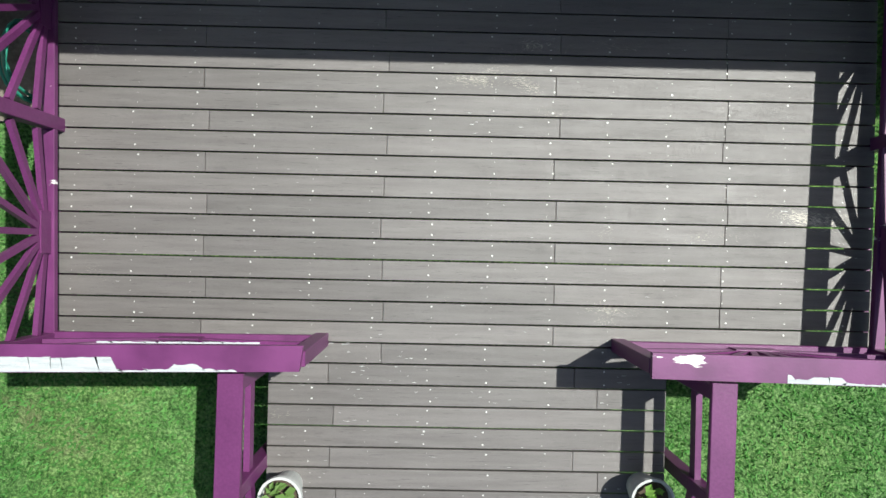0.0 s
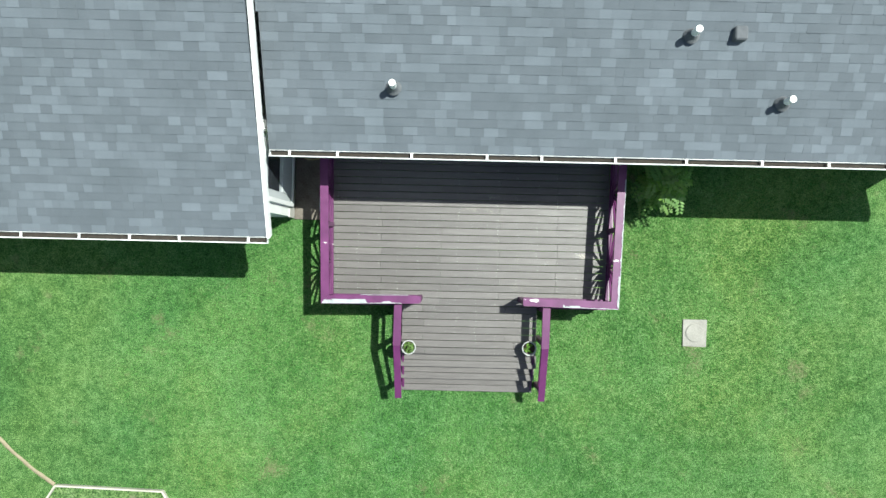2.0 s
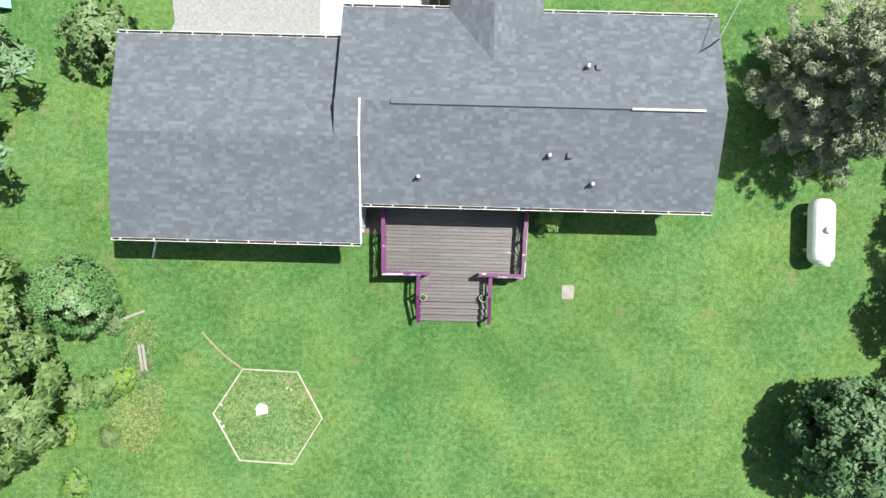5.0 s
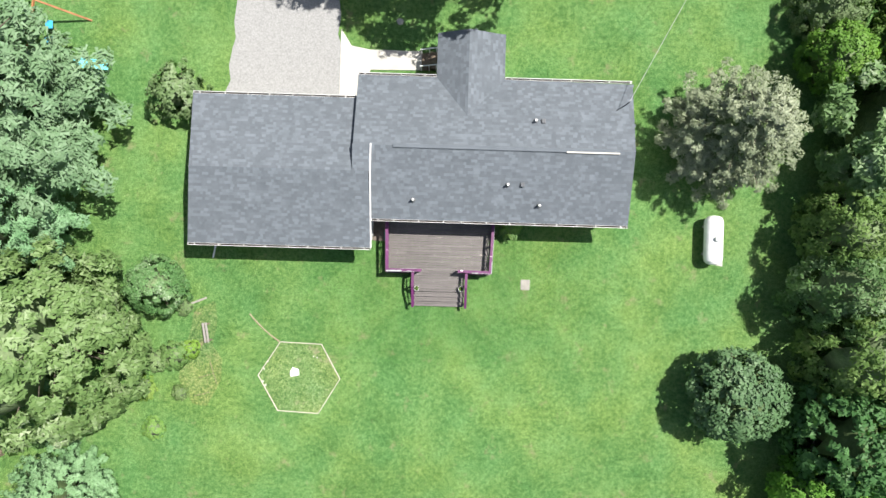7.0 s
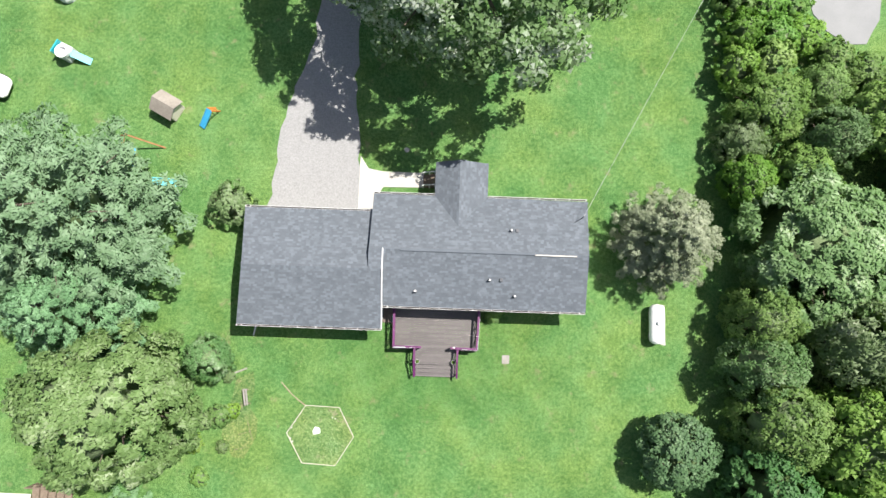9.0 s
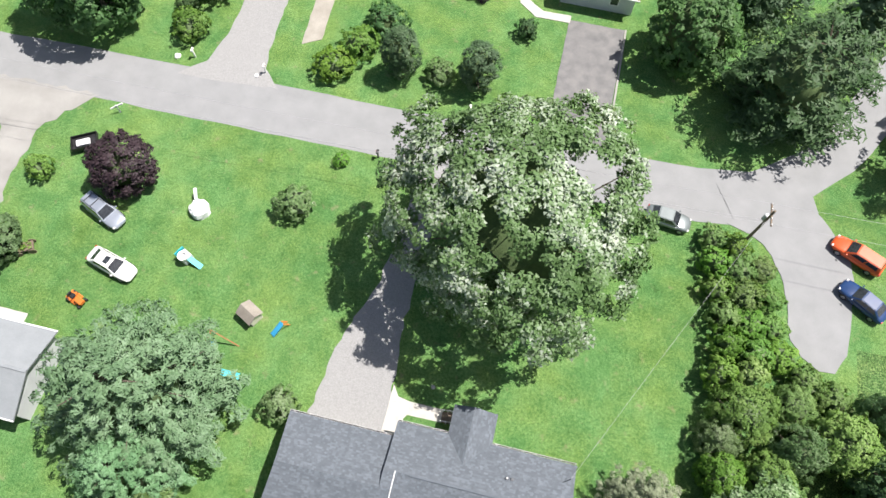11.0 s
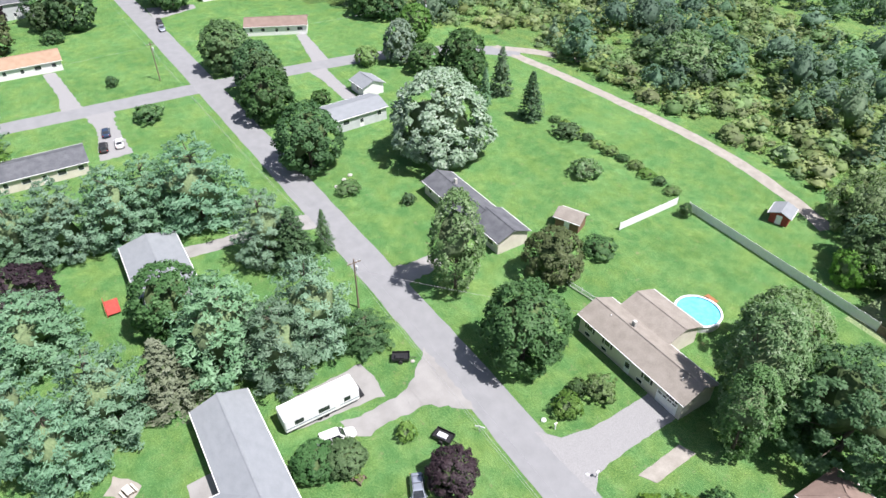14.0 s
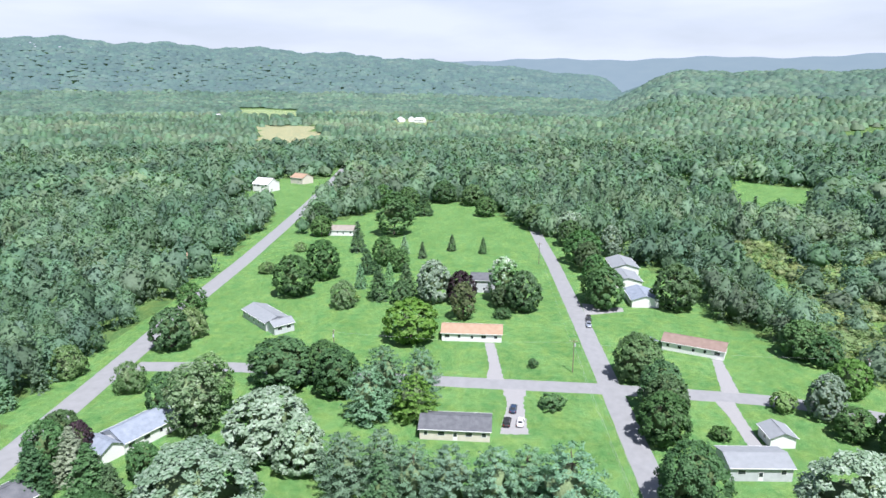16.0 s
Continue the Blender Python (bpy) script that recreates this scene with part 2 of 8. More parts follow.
# solid shells inside the crowns: shade among the leaves put into the colour
MAT_INNER_SHADE = surface("shaded_inner_leaves", (0.055, 0.09, 0.033), (0.105, 0.155, 0.058), 2.5, 12, 0.95, 0.6, 0.05)
MAT_PALE_INNER_SHADE = surface("pale_shaded_inner_leaves", (0.09, 0.14, 0.06), (0.19, 0.25, 0.125), 2.5, 12, 0.95, 0.6, 0.05)
LEAF = {
    "maple": leaf_material("maple_leaves", [(0.0, (0.05, 0.112, 0.038)), (0.5, (0.084, 0.17, 0.06)), (0.85, (0.13, 0.235, 0.092)), (1.0, (0.2, 0.3, 0.15))]),
    "silver": leaf_material("silver_leaves", [(0.0, (0.125, 0.2, 0.12)), (0.45, (0.2, 0.29, 0.195)), (0.65, (0.28, 0.37, 0.275)), (1.0, (0.4, 0.47, 0.39))], 0.25),
    "silvermaple": leaf_material("silver_maple_leaves", [(0.0, (0.055, 0.12, 0.036)), (0.36, (0.1, 0.195, 0.066)), (0.52, (0.165, 0.275, 0.122)), (0.68, (0.34, 0.42, 0.31)), (0.95, (0.58, 0.63, 0.55))], 0.28, None, 0.55, 0.22),
    "aspen": leaf_material("aspen_leaves", [(0.0, (0.075, 0.15, 0.053)), (0.5, (0.135, 0.232, 0.093)), (0.8, (0.235, 0.325, 0.175)), (1.0, (0.42, 0.48, 0.36))], 0.3),
    "olive": leaf_material("olive_brown_leaves", [(0.0, (0.055, 0.078, 0.028)), (0.6, (0.1, 0.132, 0.045)), (1.0, (0.165, 0.195, 0.08))], 0.3),
    "pine": leaf_material("pine_needles", [(0.0, (0.09, 0.18, 0.1)), (0.5, (0.15, 0.265, 0.158)), (1.0, (0.235, 0.36, 0.24))], 0.25),
    "spruce": leaf_material("spruce_needles", [(0.0, (0.04, 0.09, 0.036)), (0.6, (0.08, 0.155, 0.066)), (1.0, (0.155, 0.24, 0.125))], 0.2),
    "bluespruce": leaf_material("blue_spruce_needles", [(0.0, (0.088, 0.2, 0.084)), (0.5, (0.166, 0.318, 0.152)), (1.0, (0.27, 0.435, 0.25))], 0.25),
    "willow": leaf_material("willow_leaves", [(0.0, (0.09, 0.17, 0.055)), (0.5, (0.16, 0.265, 0.095)), (0.8, (0.27, 0.37, 0.19)), (1.0, (0.45, 0.52, 0.36))]),
    "plum": leaf_material("purple_leaves", [(0.0, (0.018, 0.011, 0.015)), (0.6, (0.034, 0.021, 0.027)), (1.0, (0.075, 0.05, 0.056))], 0.12),
    "bright": leaf_material("bright_shrub_leaves", [(0.0, (0.1, 0.2, 0.04)), (0.6, (0.17, 0.3, 0.068)), (1.0, (0.27, 0.39, 0.125))]),
    "greypine": leaf_material("grey_pine_needles", [(0.0, (0.13, 0.165, 0.1)), (0.6, (0.22, 0.26, 0.175)), (1.0, (0.33, 0.36, 0.27))], 0.2),
    "scrub": leaf_material("scrub_leaves", [(0.0, (0.12, 0.195, 0.072)), (0.5, (0.19, 0.28, 0.105)), (1.0, (0.28, 0.355, 0.155))], 0.35, "tint", 0.6, 0.03, True),
    # cooler than the single trees: some distance haze put into the leaf colour
    "woods": leaf_material("forest_leaves", [(0.0, (0.07, 0.14, 0.084)), (0.45, (0.12, 0.212, 0.128)), (0.7, (0.165, 0.262, 0.152)), (1.0, (0.24, 0.325, 0.2))], 0.38, "tint", 0.6, 0.009, True),
}


# ---- mesh helpers ----
def mesh_of(bm, name, material):
    me = bpy.data.meshes.new(name)
    bm.to_mesh(me)
    bm.free()
    if material:
        me.materials.append(material)
    return me


def part(name, bm, material, parent=None, label="", m=None):
    """One mesh object from a bmesh (or a ready mesh), under its thing."""
    me = bm if isinstance(bm, bpy.types.Mesh) else mesh_of(bm, name, material)
    ob = new(name, me)
    if parent:
        ob.parent = parent
    if m is not None:
        ob.matrix_basis = m
    return tagged(ob, label)


def thing(name, m, label, category, group="", kind=""):
    ob = new(name)
    ob.empty_display_size = 0.2
    ob.matrix_basis = m
    return tagged(ob, label, category, group, kind)


def box(x0, x1, y0, y1, z0, z1, bevel=0.0, bm=None, m=None):
    bm = bm or bmesh.new()
    got = bmesh.ops.create_cube(bm, size=1)["verts"]
    bmesh.ops.scale(bm, vec=(abs(x1 - x0), abs(y1 - y0), abs(z1 - z0)), verts=got)
    bmesh.ops.translate(bm, vec=((x0 + x1) / 2, (y0 + y1) / 2, (z0 + z1) / 2), verts=got)
    if bevel:
        edges = list({e for v in got for e in v.link_edges})
        new_geo = bmesh.ops.bevel(bm, geom=edges, offset=bevel, segments=1, affect="EDGES")
        got = list({v for f in new_geo["faces"] for v in f.verts} | {v for v in got if v.is_valid})
    if m is not None:
        bmesh.ops.transform(bm, matrix=m, verts=got)
    return bm


def tube(p, q, r0, r1=None, sides=10, bm=None, caps=True):
    """A tapered round bar from p to q."""
    bm = bm or bmesh.new()
    p, q = Vector(p), Vector(q)
    d = q - p
    m = Matrix.Translation((p + q) / 2) @ d.to_track_quat("Z", "Y").to_matrix().to_4x4()
    bmesh.ops.create_cone(bm, cap_ends=caps, segments=sides, radius1=r0, radius2=r0 if r1 is None else r1, depth=d.length, matrix=m)
    return bm


def beam(p, q, w, h, bm=None, up=(0, 0, 1), bevel=0.0):
    """A square bar from p to q, w across and h high."""
    p, q = Vector(p), Vector(q)
    y = (q - p).normalized()
    x = y.cross(Vector(up))
    x = x.normalized() if x.length > 1e-4 else Vector((1, 0, 0))
    z = x.cross(y)
    m = Matrix((x, y, z)).transposed().to_4x4()
    m.translation = (p + q) / 2
    l = (q - p).length
    return box(-w / 2, w / 2, -l / 2, l / 2, -h / 2, h / 2, bevel, bm, m)


def lathe(profile, sides=20, bm=None, ring=False):
    """A turned body from (radius, height) pairs."""
    bm = bm or bmesh.new()
    rings = [[bm.verts.new((r * math.cos(6.28319 * k / sides), r * math.sin(6.28319 * k / sides), z)) for k in range(sides)] for r, z in profile]
    for a, b in zip(rings, rings[1:]):
        for k in range(sides):
            bm.faces.new((a[k], a[(k + 1) % sides], b[(k + 1) % sides], b[k]))
    if ring:
        for k in range(sides):
            bm.faces.new((rings[-1][k], rings[-1][(k + 1) % sides], rings[0][(k + 1) % sides], rings[0][k]))
    else:
        bm.faces.new(rings[0][::-1])
        bm.faces.new(rings[-1])
    bmesh.ops.recalc_face_normals(bm, faces=bm.faces)
    return bm


def prism(outline, z0, z1, bm=None):
    """A flat outline (list of x, y) made into a slab."""
    bm = bm or bmesh.new()
    lo = [bm.verts.new((x, y, z0)) for x, y in outline]
    hi = [bm.verts.new((x, y, z1)) for x, y in outline]
    n = len(outline)
    for k in range(n):
        bm.faces.new((lo[k], lo[(k + 1) % n], hi[(k + 1) % n], hi[k]))
    bm.faces.new(hi)
    bm.faces.new(lo[::-1])
    bmesh.ops.recalc_face_normals(bm, faces=bm.faces)
    return bm
# ---- ground, hills, roads ----
MAT_SCRUB = lawn_material("tall_weeds", [(0.06, 0.128, 0.034), (0.108, 0.195, 0.055), (0.165, 0.255, 0.085)], (0.16, 0.17, 0.07), 7.0)
MAT_HAY = lawn_material("hay_field", [(0.2, 0.21, 0.11), (0.26, 0.265, 0.15), (0.33, 0.325, 0.2)], (0.34, 0.3, 0.19), 9.0)
MAT_MEADOW = lawn_material("pale_meadow", [(0.14, 0.2, 0.09), (0.2, 0.265, 0.125), (0.27, 0.33, 0.17)], (0.3, 0.3, 0.17), 9.0)


def smooth(a, b, x):
    t = np.clip((x - a) / (b - a), 0, 1)
    return t * t * (3 - 2 * t)


def ground_height(x, y):
    """Level round the houses; a long wooded ridge to the south-west that falls towards the valley, a lower hill to the north-west, a far range between."""
    r, phi = np.hypot(x, y), np.degrees(np.arctan2(y, -x))
    crest = np.interp(phi, (-60, -38, -18.6, -9.7, 0.3, 7.2, 10), (262, 252, 216, 186, 142, 104, 60))
    wave = 1 + 0.03 * np.sin(phi * 0.9 + 1.0) + 0.015 * np.sin(phi * 2.7)
    a = crest * wave * (0.14 * smooth(700, 1700, r) + 0.86 * smooth(1900, 3050, r)) * (1 - smooth(8, 11, phi))
    b = smooth(7, 14, phi) * (20 * smooth(650, 1200, r) + 78 * smooth(1000, 1800, r)) * wave
    far = (232 + 8 * np.sin(phi * 0.5) + 4 * np.sin(phi * 1.7)) * smooth(3400, 4550, r)
    return np.maximum(np.maximum(a, b), far)


def inside(px, py, poly):
    hit = np.zeros(np.shape(px), bool)
    for (x0, y0), (x1, y1) in zip(poly, poly[1:] + poly[:1]):
        cross = ((y0 > py) != (y1 > py)) & (px < (x1 - x0) * (py - y0) / (y1 - y0 + 1e-9) + x0)
        hit ^= cross
    return hit


CLEAR = [
    [(-345, -108), (-440, -66), (-440, -15), (-345, 20), (-330, 46), (-262, 72), (-212, 74), (-190, 96), (-172, 98), (-150, 112), (-95, 117), (-60, 119),
     (-40, 112), (-33, 91.5), (13, 91.5), (13, 66), (46, 64), (46, 20), (23, 18), (23.5, -40), (-60, -40), (-62, -50), (-92, -104), (-160, -108), (-300, -108)],
    [(-60, -116), (-60, -98), (-300, -108), (-540, -132), (-620, -144), (-620, -162), (-520, -150), (-430, -142), (-330, -134), (-290, -128), (-200, -122)],
    [(-290, -160), (-262, -160), (-258, -126), (-290, -128)],
    [(-545, -195), (-470, -195), (-400, -176), (-395, -140), (-545, -140)],
    [(-562, 196), (-505, 238), (-395, 176), (-400, 140), (-505, 165)],
    [(-1045, -402), (-1100, -315), (-920, -258), (-820, -258), (-850, -325)],
    [(-1440, -590), (-1420, -440), (-1230, -385), (-1190, -420), (-1220, -500)],
    [(-560, 118), (-480, 126), (-480, 156), (-560, 150)],
    [(-203, 236), (-189, 210), (-160, 183), (-144, 176), (-140, 200), (-148, 232), (-158, 252), (-180, 262), (-200, 262), (-246, 262), (-248, 300), (-228, 336), (-190, 300), (-206, 258)],
    [(-1230, -210), (-1230, -130), (-1110, -120), (-1090, -180)],
    [(-30, 91), (-30, 110), (-8, 110), (-8, 91)],
    [(-326, 288), (-375, 391), (-300, 395), (-255, 310), (-262, 262), (-290, 266)],
]


def cleared(x, y):
    c = np.zeros(np.shape(x), bool)
    for poly in CLEAR:
        c |= inside(x, y, poly)
    return c


def spread(lo, hi, step, end_lo, end_hi):
    mid = list(np.arange(lo, hi + 0.1, step))
    s, left, right = step, [], []
    x = lo
    while x > end_lo:
        s *= 1.13
        x -= s
        left.append(x)
    s, x = step, hi
    while x < end_hi:
        s *= 1.13
        x += s
        right.append(x)
    return np.array(left[::-1] + mid + right)


gx, gy = spread(-460, 60, 6, -4900, 4900), spread(-200, 190, 6, -4900, 4900)
GX, GY = np.meshgrid(gx, gy, indexing="ij")
GZ = ground_height(GX, GY) - 26 * smooth(1550, 2100, np.hypot(GX, GY))
nx, ny = GX.shape
idx = np.arange(nx * ny).reshape(nx, ny)
quads = np.stack([idx[:-1, :-1], idx[1:, :-1], idx[1:, 1:], idx[:-1, 1:]], -1).reshape(-1, 4)
me = bpy.data.meshes.new("ground")
me.from_pydata(np.stack([GX, GY, GZ], -1).reshape(-1, 3).tolist(), [], quads.tolist())
me.materials.append(MAT_LAWN)
me.materials.append(MAT_BRUSH)
cx, cy = GX.reshape(-1)[quads].mean(1), GY.reshape(-1)[quads].mean(1)
me.materials.append(MAT_HAY)
which = (~cleared(cx, cy)).astype(np.int32)
which[inside(cx, cy, CLEAR[5])] = 2
me.materials.append(MAT_SCRUB)
which[(which == 1) & (cy > 98) & (cx > -330) & (cy < 205 + 0.25 * (cx + 260))] = 3
me.materials.append(MAT_MEADOW)
for poly in (CLEAR[6], CLEAR[9], CLEAR[10]):
    which[inside(cx, cy, poly)] = 4
me.polygons.foreach_set("material_index", which)
me.polygons.foreach_set("use_smooth", np.ones(len(quads), bool))
ground = tagged(new("ground", me), "mown green lawn running out into rough woodland floor", "ground", "", "structure")


def ribbon(name, pts, width, material, z, label, category="road", ragged=0.18, seed=1):
    """A strip of road along a centre line, with slightly ragged edges."""
    rnd = random.Random(seed)
    dense = []
    for (x0, y0), (x1, y1) in zip(pts, pts[1:]):
        n = max(2, int(math.hypot(x1 - x0, y1 - y0) / 2.5))
        dense += [Vector((x0 + (x1 - x0) * k / n, y0 + (y1 - y0) * k / n)) for k in range(n)]
    dense.append(Vector(pts[-1]))
    for _ in range(12):
        dense = [dense[0]] + [(a + b * 2 + c) / 4 for a, b, c in zip(dense, dense[1:], dense[2:])] + [dense[-1]]
    bm, rows = bmesh.new(), []
    for k, p in enumerate(dense):
        d = (dense[min(k + 1, len(dense) - 1)] - dense[max(k - 1, 0)]).normalized()
        s = Vector((-d.y, d.x))
        w = width / 2
        row = []
        for u in (-w - rnd.uniform(0, ragged), -w * 0.5, 0, w * 0.5, w + rnd.uniform(0, ragged)):
            q = p + s * u
            crown = z + 0.035 * (1 - (u / w) ** 2) if abs(u) < w else z - 0.012
            row.append(bm.verts.new((q.x, q.y, crown + float(ground_height(q.x, q.y)))))
        rows.append(row)
    for a, b in zip(rows, rows[1:]):
        for k in range(4):
            bm.faces.new((a[k], b[k], b[k + 1], a[k + 1]))
    bmesh.ops.recalc_face_normals(bm, faces=bm.faces)
    return tagged(part(name, bm, material), label, category, "", "structure")


def patch(name, outline, material, z, label, category, wobble=0.15, seed=1, kind="structure"):
    """A flat area with an uneven edge."""
    rnd, pts = random.Random(seed), []
    for (x0, y0), (x1, y1) in zip(outline, outline[1:] + outline[:1]):
        n = max(1, int(math.hypot(x1 - x0, y1 - y0) / 0.8))
        pts += [(x0 + (x1 - x0) * k / n + rnd.uniform(-wobble, wobble), y0 + (y1 - y0) * k / n + rnd.uniform(-wobble, wobble)) for k in range(n)]
    return tagged(part(name, prism(pts, -0.03, z), material), label, category, "", kind)


ribbon("road", [(-420, 14), (-345, 19), (-284, 23.6), (-240, 26), (-200, 28.2), (-160, 30), (-110, 32), (-80, 33), (-45, 34), (0, 34), (20, 33.9), (26, 34.6), (28.2, 36.2)], 5.7, MAT_ASPHALT, 0.02,
       "faded grey asphalt village road with worn edges")
ribbon("road", [(-164.5, -104), (-167, -75), (-164, -45), (-162.3, -12), (-161.5, 27), (-160, 50), (-158.5, 70), (-153, 90), (-145, 105), (-138, 110)], 6.2, MAT_ASPHALT, 0.03, "faded grey asphalt cross road meeting the village road")
ribbon("road", [(-60, -103), (-120, -106), (-136, -107), (-162, -109), (-176, -110), (-215, -114), (-278, -117.5), (-350, -123.5), (-431, -131), (-523, -141), (-620, -153)], 7.2, MAT_ASPHALT, 0.04, "grey asphalt road at the foot of the woods")
ribbon("track", [(-146, 106.5), (-130, 109), (-110, 111), (-85, 113), (-69, 113), (-50, 109.5), (-43, 106.5)], 2.7, MAT_DIRT, 0.02, "sandy dirt track along the edge of the scrub", "track", 0.4)
patch("road", [(20.5, 31.6), (22.6, 30.9), (23.7, 30.2), (24.6, 29.2), (25.4, 27.6), (25.9, 25.8), (26.1, 23.7), (26.4, 21.6), (27.4, 20.2), (28.8, 19.3), (30.2, 19.4), (31.1, 21.3), (31.6, 25), (31.9, 28.3), (31.3, 31.0), (30.2, 32.6), (28.9, 34.4), (24, 35.6)],
      MAT_ASPHALT, 0.05, "worn grey gravelly turn-off beside the hedge", "road", 0.1, 21)
ribbon("road", [(20, 34), (25.5, 35.6), (29.2, 39.0), (31.9, 43), (34.4, 47.8), (38, 56)], 4.2, MAT_ASPHALT, 0.06, "faded asphalt branch road", "road", 0.3)
patch("driveway", [(-12.1, 5.4), (-5.7, 5.4), (-5.9, 9.8), (-6.4, 15), (-6.2, 28), (-5.2, 31.2), (-10.2, 31.4), (-8.8, 28.2), (-9.4, 18.8), (-9.9, 17.3), (-11.5, 11.8)], MAT_GRAVEL, 0.03,
      "pale grey gravel driveway leading to the garage", "driveway", 0.2, 3)
patch("driveway", [(-36.5, 35.6), (-33.7, 38.2), (-32.9, 41.9), (-32.8, 45.4), (-33.1, 52.5), (-28.3, 52.5), (-28.1, 45.9), (-27.8, 40.8), (-27.4, 38.5), (-25.3, 36.4)], MAT_GRAVEL, 0.035, "light gravel driveway of the tan-roofed house", "driveway", 0.08, 4)
patch("driveway", [(2.3, 52.4), (8.3, 52.4), (8.2, 41.5), (8.2, 36.9), (2.4, 36.9), (2.3, 42)], MAT_BLACKTOP, 0.035, "dark asphalt driveway with pale edges", "driveway", 0.05, 5)
patch("driveway", [(-56.9, 11), (-57.6, 19.3), (-57.9, 22.2), (-55, 22.8), (-51, 22.4), (-51.4, 20.5), (-51.4, 18), (-51.9, 10.4)], MAT_DUSTY, 0.035, "gravel parking strip under the camping trailer", "driveway", 0.15, 6)
patch("driveway", [(-56, 31.4), (-54, 29.8), (-51.9, 27.2), (-50.1, 24.6), (-49.8, 19.1), (-50.2, 15.7), (-47.8, 16.0), (-46.3, 18.1), (-47, 21), (-46.8, 26.2), (-45.4, 28.6), (-42.5, 31.6)], MAT_DUSTY, 0.03, "short gravelly dirt drive beside the parked camping trailer", "driveway", 0.25, 16)
patch("driveway", [(-97.4, 7.5), (-94, 7.5), (-93.8, 16), (-91, 29.8), (-96, 29.6), (-96.6, 17)], MAT_DUSTY, 0.035, "sandy gravel driveway under the pines", "driveway", 0.2, 7)
patch("driveway", [(-74, 35.8), (-73.4, 43.5), (-70.3, 43.5), (-69.2, 36)], MAT_DUSTY, 0.03, "short dirt driveway", "driveway", 0.3, 8)
patch("driveway", [(-191, -4.4), (-191, -1.4), (-174, 0.6), (-164.5, 1.6), (-164.5, -3.2), (-174, -2.6)], MAT_GRAVEL, 0.03, "straight pale driveway", "driveway", 0.2, 9)
patch("driveway", [(-160, 1.2), (-160, 7.6), (-152, 6.6), (-136, 7.4), (-136, 0.8), (-150, 2.4)], MAT_GRAVEL, 0.03, "wide gravel driveway with parked cars", "driveway", 0.3, 10)
patch("driveway", [(-184, 62.4), (-184, 65.2), (-161.5, 63.0), (-161.5, 58.4)], MAT_GRAVEL, 0.03, "straight pale driveway", "driveway", 0.2, 11)
patch("driveway", [(-158, 55), (-158, 60), (-148, 59.5), (-131, 59), (-131, 56), (-149, 56)], MAT_GRAVEL, 0.03, "narrow pale driveway", "driveway", 0.2, 12)
patch("driveway", [(-232, 30), (-228, 44), (-224, 44), (-219, 30)], MAT_GRAVEL, 0.03, "pale concrete driveway", "driveway", 0.2, 13)
patch("path", [(-5.8, 5.5), (-5.8, 9.9), (-5.2, 9.0), (-4.2, 8.8), (-1.3, 8.8), (-1.3, 7.75), (-4.1, 7.7), (-4.4, 7.2), (-4.5, 6.7), (-4.5, 5.5)], MAT_CONCRETE, 0.06, "pale concrete walk from the driveway to the front steps", "path", 0.01)
patch("path", [(-3.9, 56.4), (-2.9, 56.4), (-2.5, 54.3), (-0.7, 53.0), (2.4, 53.0), (2.4, 52.0), (-1.3, 52.0), (-3.3, 53.6)], MAT_CONCRETE, 0.06, "curved pale concrete garden path", "path", 0.02)
ribbon("driveway", [(-143, 108), (-138, 114), (-131, 118), (-123, 121), (-117, 128)], 3.4, MAT_DIRT, 0.05, "dirt side track into the scrub", "driveway", 0.4)
ribbon("driveway", [(-216, 232), (-205, 235), (-195, 235.5), (-184, 231)], 4, MAT_DIRT, 0.05, "pale dirt driveway of the far house", "driveway", 0.4)
# ---- trees ----
def units(v):
    return v / (np.linalg.norm(v, axis=-1, keepdims=True) + 1e-9)


def leaf_mesh(name, centres, normals, sizes, material, slim=0.55, seed=1):
    """Many small leaves, each an island of its own."""
    rs = np.random.RandomState(seed)
    n = len(centres)
    nrm = units(normals + rs.normal(0, 0.36, (n, 3)))
    a = units(np.cross(nrm, rs.normal(0, 1, (n, 3))))
    b, s = np.cross(nrm, a), sizes[:, None]
    v = np.stack([centres + a * s - 0.25 * s * nrm, centres + b * s * slim, centres - a * s - 0.25 * s * nrm, centres - b * s * slim], 1)
    me = bpy.data.meshes.new(name)
    me.from_pydata(v.reshape(-1, 3).tolist(), [], np.arange(n * 4).reshape(n, 4).tolist())
    me.materials.append(material)
    return me


def shell_of(centres, radii, seed, sub, shrink):
    """A lumpy inner crown that follows a heap of puffs."""
    bm = bmesh.new()
    bmesh.ops.create_icosphere(bm, subdivisions=sub, radius=1)
    d = np.array([tuple(x.co.normalized()) for x in bm.verts])
    f = np.array([[x.index for x in q.verts] for q in bm.faces])
    bm.free()
    mid = (centres.min(0) + centres.max(0)) / 2
    rel = centres - mid
    along = d @ rel.T
    disc = radii[None] ** 2 - ((rel ** 2).sum(1)[None] - along ** 2)
    far = np.where(disc > 0, along + np.sqrt(np.maximum(disc, 0)), 0.0).max(1)
    reach = np.maximum(far, 0.55 * np.median(far[far > 0]))
    reach *= 1 + np.random.RandomState(seed).uniform(-0.08, 0.08, len(d))
    return d * (reach * shrink)[:, None] + mid, f, d


